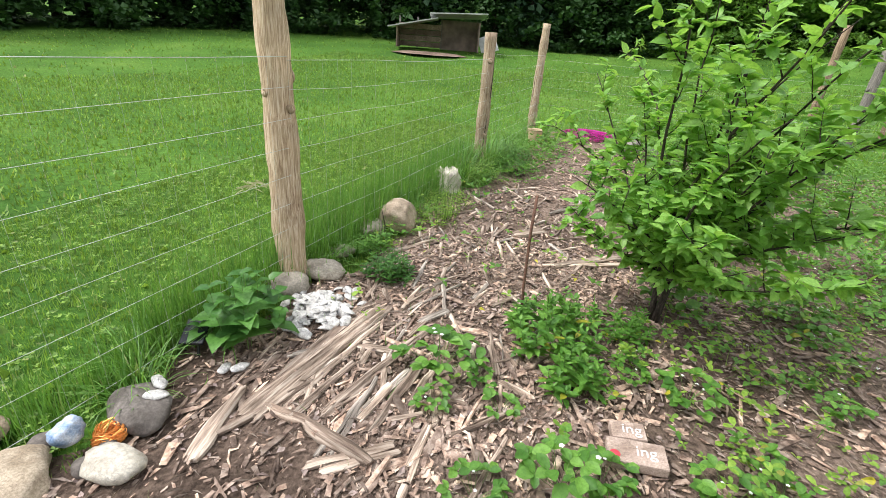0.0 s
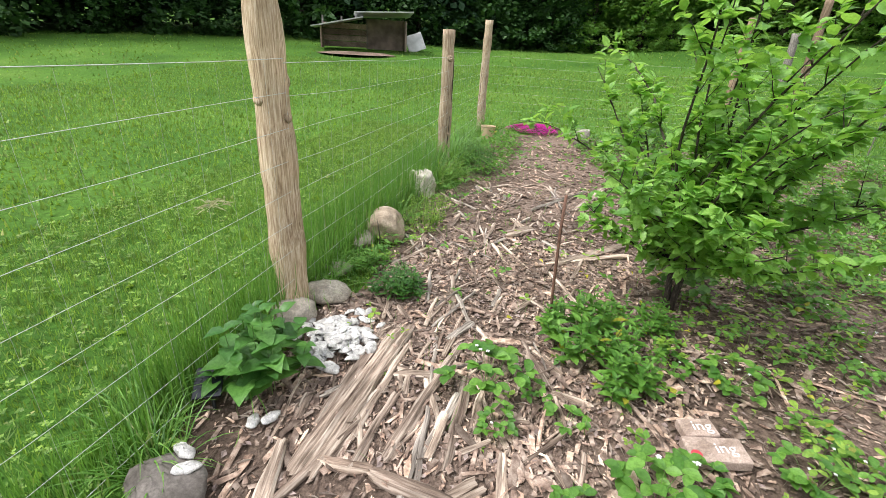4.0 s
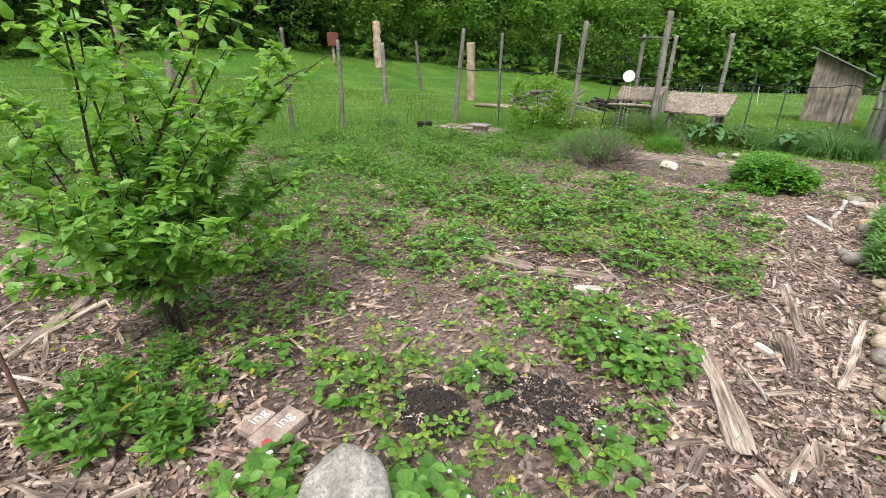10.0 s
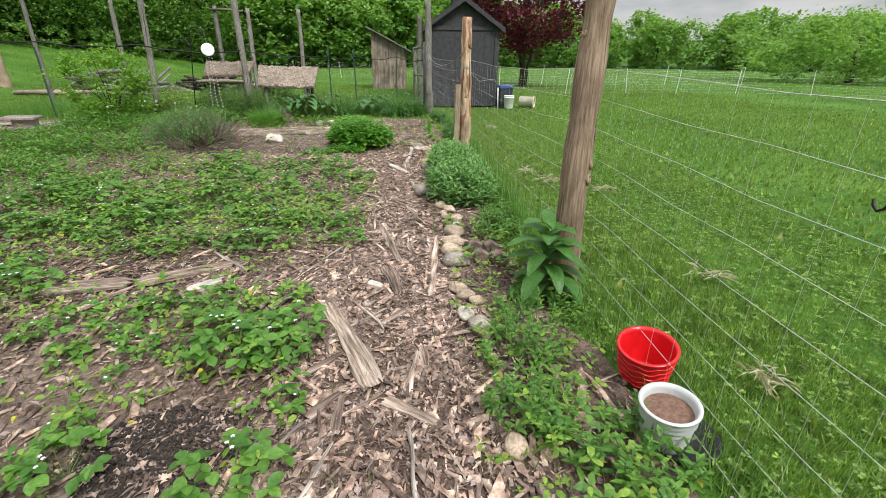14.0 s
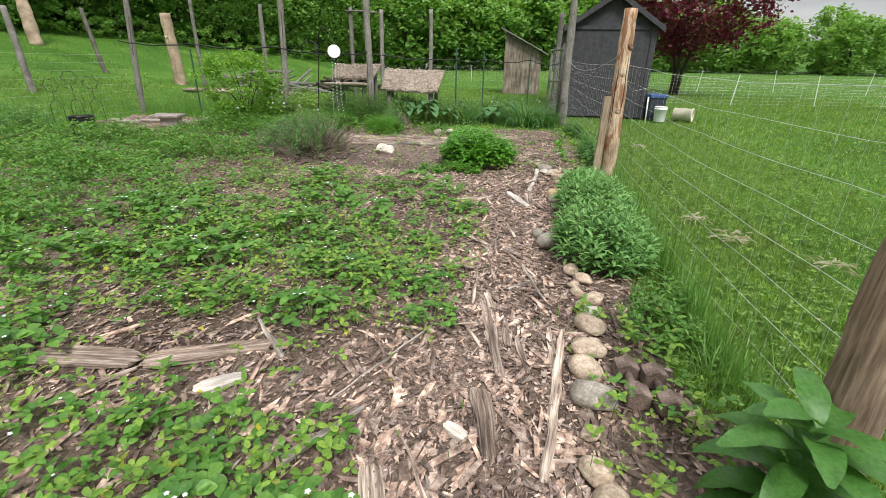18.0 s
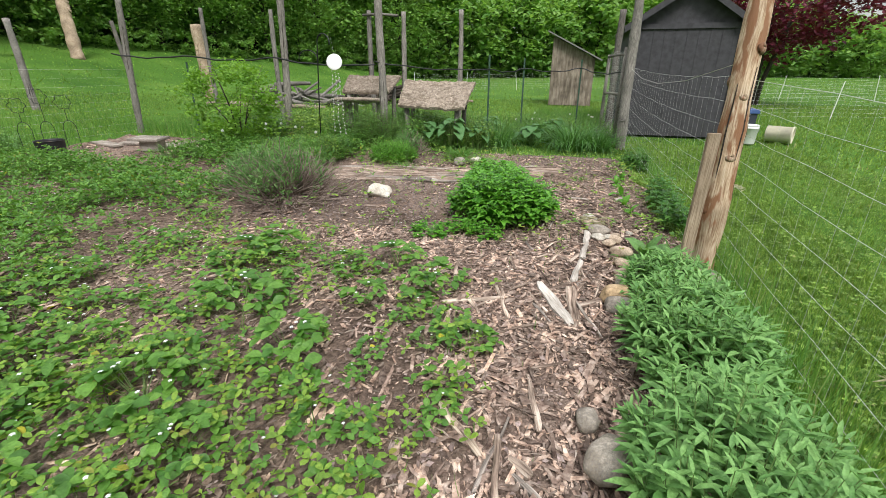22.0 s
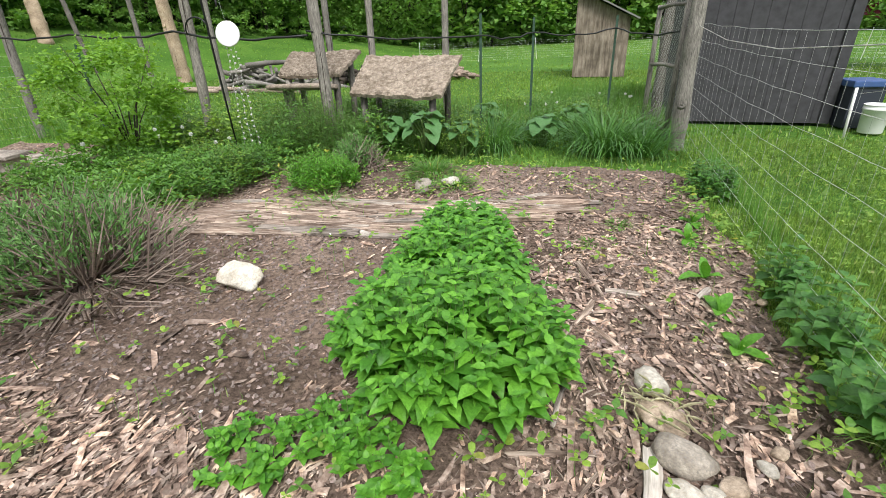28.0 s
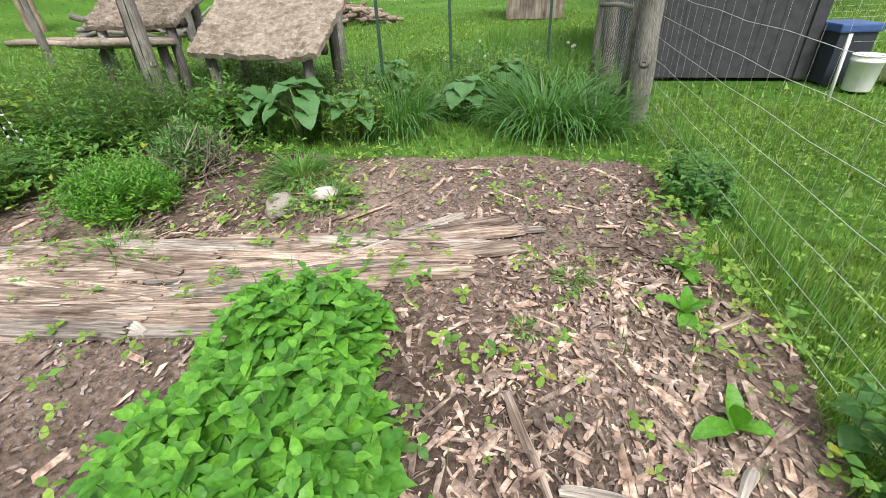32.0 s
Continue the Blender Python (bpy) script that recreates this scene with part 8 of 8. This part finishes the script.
pile((-10.36, 18.67), 46, 2.2, 1.0, 1.0, "tumbled pile of grey logs behind the garden", 401)
pile((-7.69, 20.58), 40, 1.4, 0.9, 0.9, "heap of old brown branches behind the garden", 402, (0.6, 1.4), M_BARK)
pile((-5.41, 21.49), 40, 1.1, 0.8, 0.8, "small heap of brown brush behind the garden", 403, (0.4, 1.0), M_ROT)
for k, (x, y, tz, ln) in enumerate(((-12.2, 17.6, 4, 2.6), (-12.4, 17.2, -6, 2.2), (-9.2, 17.0, 2, 2.0))):
    g = Geo()
    tube_path(g, [(-ln / 2, 0, 0.08), (0, 0.03, 0.1), (ln / 2, 0, 0.08)], [0.07, 0.075, 0.06], 8)
    thing("fallen_log", "pale fallen log lying in the field", "log", pose(x, y, rest(x, y), 0, 0, tz), mesh=g.mesh("fallen_log", True), material=M_PALE)


def shelter():
    root = thing("animal_shelter", "low shelter of rusty metal sheets and old boards", "shed", pose(-22.6, -11.6, rest(-22.6, -11.6), 0, 0, -66))
    m_sheet = plain_mat("rusty_sheet", (0.20, 0.15, 0.13), 0.8, 0.2, 0.5, 2.0, 0.2)
    m_tin = plain_mat("pale_tin", (0.45, 0.46, 0.46), 0.5, 0.4, 0.25, 3.0, 0.1)
    part("wall", box_geo(Geo(), (-2.0, 0.0, 0.0), (-0.2, 0.06, 1.35)).mesh("wall"), m_sheet, root)
    for k in range(4):
        part("board", box_geo(Geo(), (-0.15, 0.0, 0.05 + 0.27 * k), (1.9, 0.05, 0.29 + 0.27 * k)).mesh("board"), M_ROT, root)
    for x in (-2.0, -0.2, 1.0, 1.9):
        part("stud", box_geo(Geo(), (x, -0.07, 0), (x + 0.08, -0.002, 1.4)).mesh("stud"), M_POST_GREY, root)
    part("side", box_geo(Geo(), (-2.0, 0.07, 0.0), (-1.94, 1.6, 1.3)).mesh("side"), m_sheet, root)
    part("side", box_geo(Geo(), (1.9, 0.07, 0.0), (1.96, 1.6, 1.0)).mesh("side"), M_ROT, root)
    part("roof", box_geo(Geo(), (-2.3, -0.35, 0), (0.4, 1.9, 0.05)).mesh("roof"), m_tin, root, "", pose(0, 0, 1.42, 3, 3, 0))
    part("roof", box_geo(Geo(), (0.0, -0.3, 0), (2.4, 1.8, 0.05)).mesh("roof"), m_tin, root, "", pose(0, 0, 1.33, 0, 12, 0))
    part("flap", bevelled("flap", (0.9, 0.05, 0.9), 0.02), m_tin, root, "", pose(-2.6, -0.2, 0.4, 25, 20, 0))


shelter()
sg = thing("bare_patch", "bare trampled ground before the shelter", "bare ground", pose(-21.0, -11.2, rest(-21.0, -11.2) - 0.02), kind="structure", mesh=lathe("bare_patch", [(0.0, 0.05), (1.2, 0.03), (1.9, -0.05)], 24), material=bpy.data.materials["garden_soil"])
bh = thing("bird_house", "red-brown bird house on a pale pole", "bird house", pose(-23.4, 16.5, rest(-23.4, 16.5)))
g = Geo()
tube_path(g, [(0, 0, -0.2), (0.02, 0, 1.1)], 0.08, 8)
part("pole", g.mesh("pole", True), M_POST_TAN, bh)
part("box", bevelled("box", (0.46, 0.46, 0.72), 0.02), plain_mat("red_brown_paint", (0.20, 0.06, 0.045), 0.7), bh, "", pose(0.02, 0, 1.42))
gp = thing("green_sign", "bright green plastic panel with red dots", "sign", pose(-9.62, 3.95, rest(-9.6, 4.0)))
part("panel", bevelled("panel", (0.02, 0.42, 0.34), 0.004), plain_mat("bright_green_plastic", (0.10, 0.55, 0.03), 0.5), gp, "", pose(0, 0, 1.2))
for j in range(12):
    part("dot", lathe("dot", [(0.0, 0.003), (0.016, 0.002), (0.018, 0.0)], 10), m_red, gp, "small red dot", pose(0.011, -0.16 + 0.105 * (j % 4) + 0.02 * (j // 4), 1.08 + 0.12 * (j // 4), 0, 90, 0))
g = Geo()
tube_path(g, [(0, 0, -0.1), (0, 0, 1.05)], 0.012, 6)
part("stake", g.mesh("stake"), M_POST_GREY, gp)


# dark crumbly soil and hay on the lawn
m_black = plain_mat("dark_compost", (0.035, 0.027, 0.023), 0.95, 0, 0.5, 40, 1.0)
for k, (x, y, rx, ry) in enumerate(((-0.55, 0.26, 0.34, 0.26), (-0.34, -0.60, 0.2, 0.26), (-0.95, -0.15, 0.2, 0.18))):
    rng = np.random.default_rng(500 + k)
    n = 1100
    a, q = rng.uniform(0, 6.283, n), np.sqrt(rng.uniform(0, 1, n))
    g = Geo()
    p = np.stack([np.cos(a) * q * rx, np.sin(a) * q * ry, 0.006 + 0.012 * (1 - q)], 1)
    tubes(g, p, p + np.stack([rng.normal(0, 0.012, n), rng.normal(0, 0.012, n), rng.uniform(0.004, 0.016, n)], 1), rng.uniform(0.003, 0.010, n), rng.uniform(0.001, 0.005, n), 5)
    thing("dark_soil", "patch of dark crumbly bare soil in the bed", "soil", pose(x, y, float(soil_z(x, y))), kind="stuff", mesh=g.mesh("dark_soil"), material=m_black)
M_HAY = leaf_mat("dry_hay", (0.45, 0.42, 0.24), (0.75, 0.70, 0.46), 0.8, 0.1)
for k, (x, y, r) in enumerate(((-3.07, -4.59, 0.25), (2.27, 4.21, 0.2), (2.81, 3.76, 0.22), (2.11, 4.64, 0.18), (2.4, 8.66, 0.2), (0.62, 6.85, 0.22), (2.6, 1.5, 0.2), (2.2, 0.4, 0.15))):
    rng = np.random.default_rng(520 + k)
    r, n = r * 0.6, 34
    a, q, b = rng.uniform(0, 6.283, n), np.sqrt(rng.uniform(0, 1, n)), rng.uniform(0, 6.283, n)
    p = np.stack([np.cos(a) * q * r, np.sin(a) * q * r * 0.7, rng.uniform(0.05, 0.10, n)], 1)
    g = Geo()
    leaves(g, p, np.stack([np.cos(b), np.sin(b), rng.normal(0, 0.15, n)], 1), np.array([[0, 0, 1.0]]) + rng.normal(0, 0.12, (n, 3)), rng.uniform(0.06, 0.16, n), 0.009, SMALL)
    thing("hay_wisp", "wisp of dry cut grass lying on the ground", "hay", pose(x, y, rest(x, y)), "wisps of hay", "stuff", mesh=g.mesh("hay_wisp"), material=M_HAY)
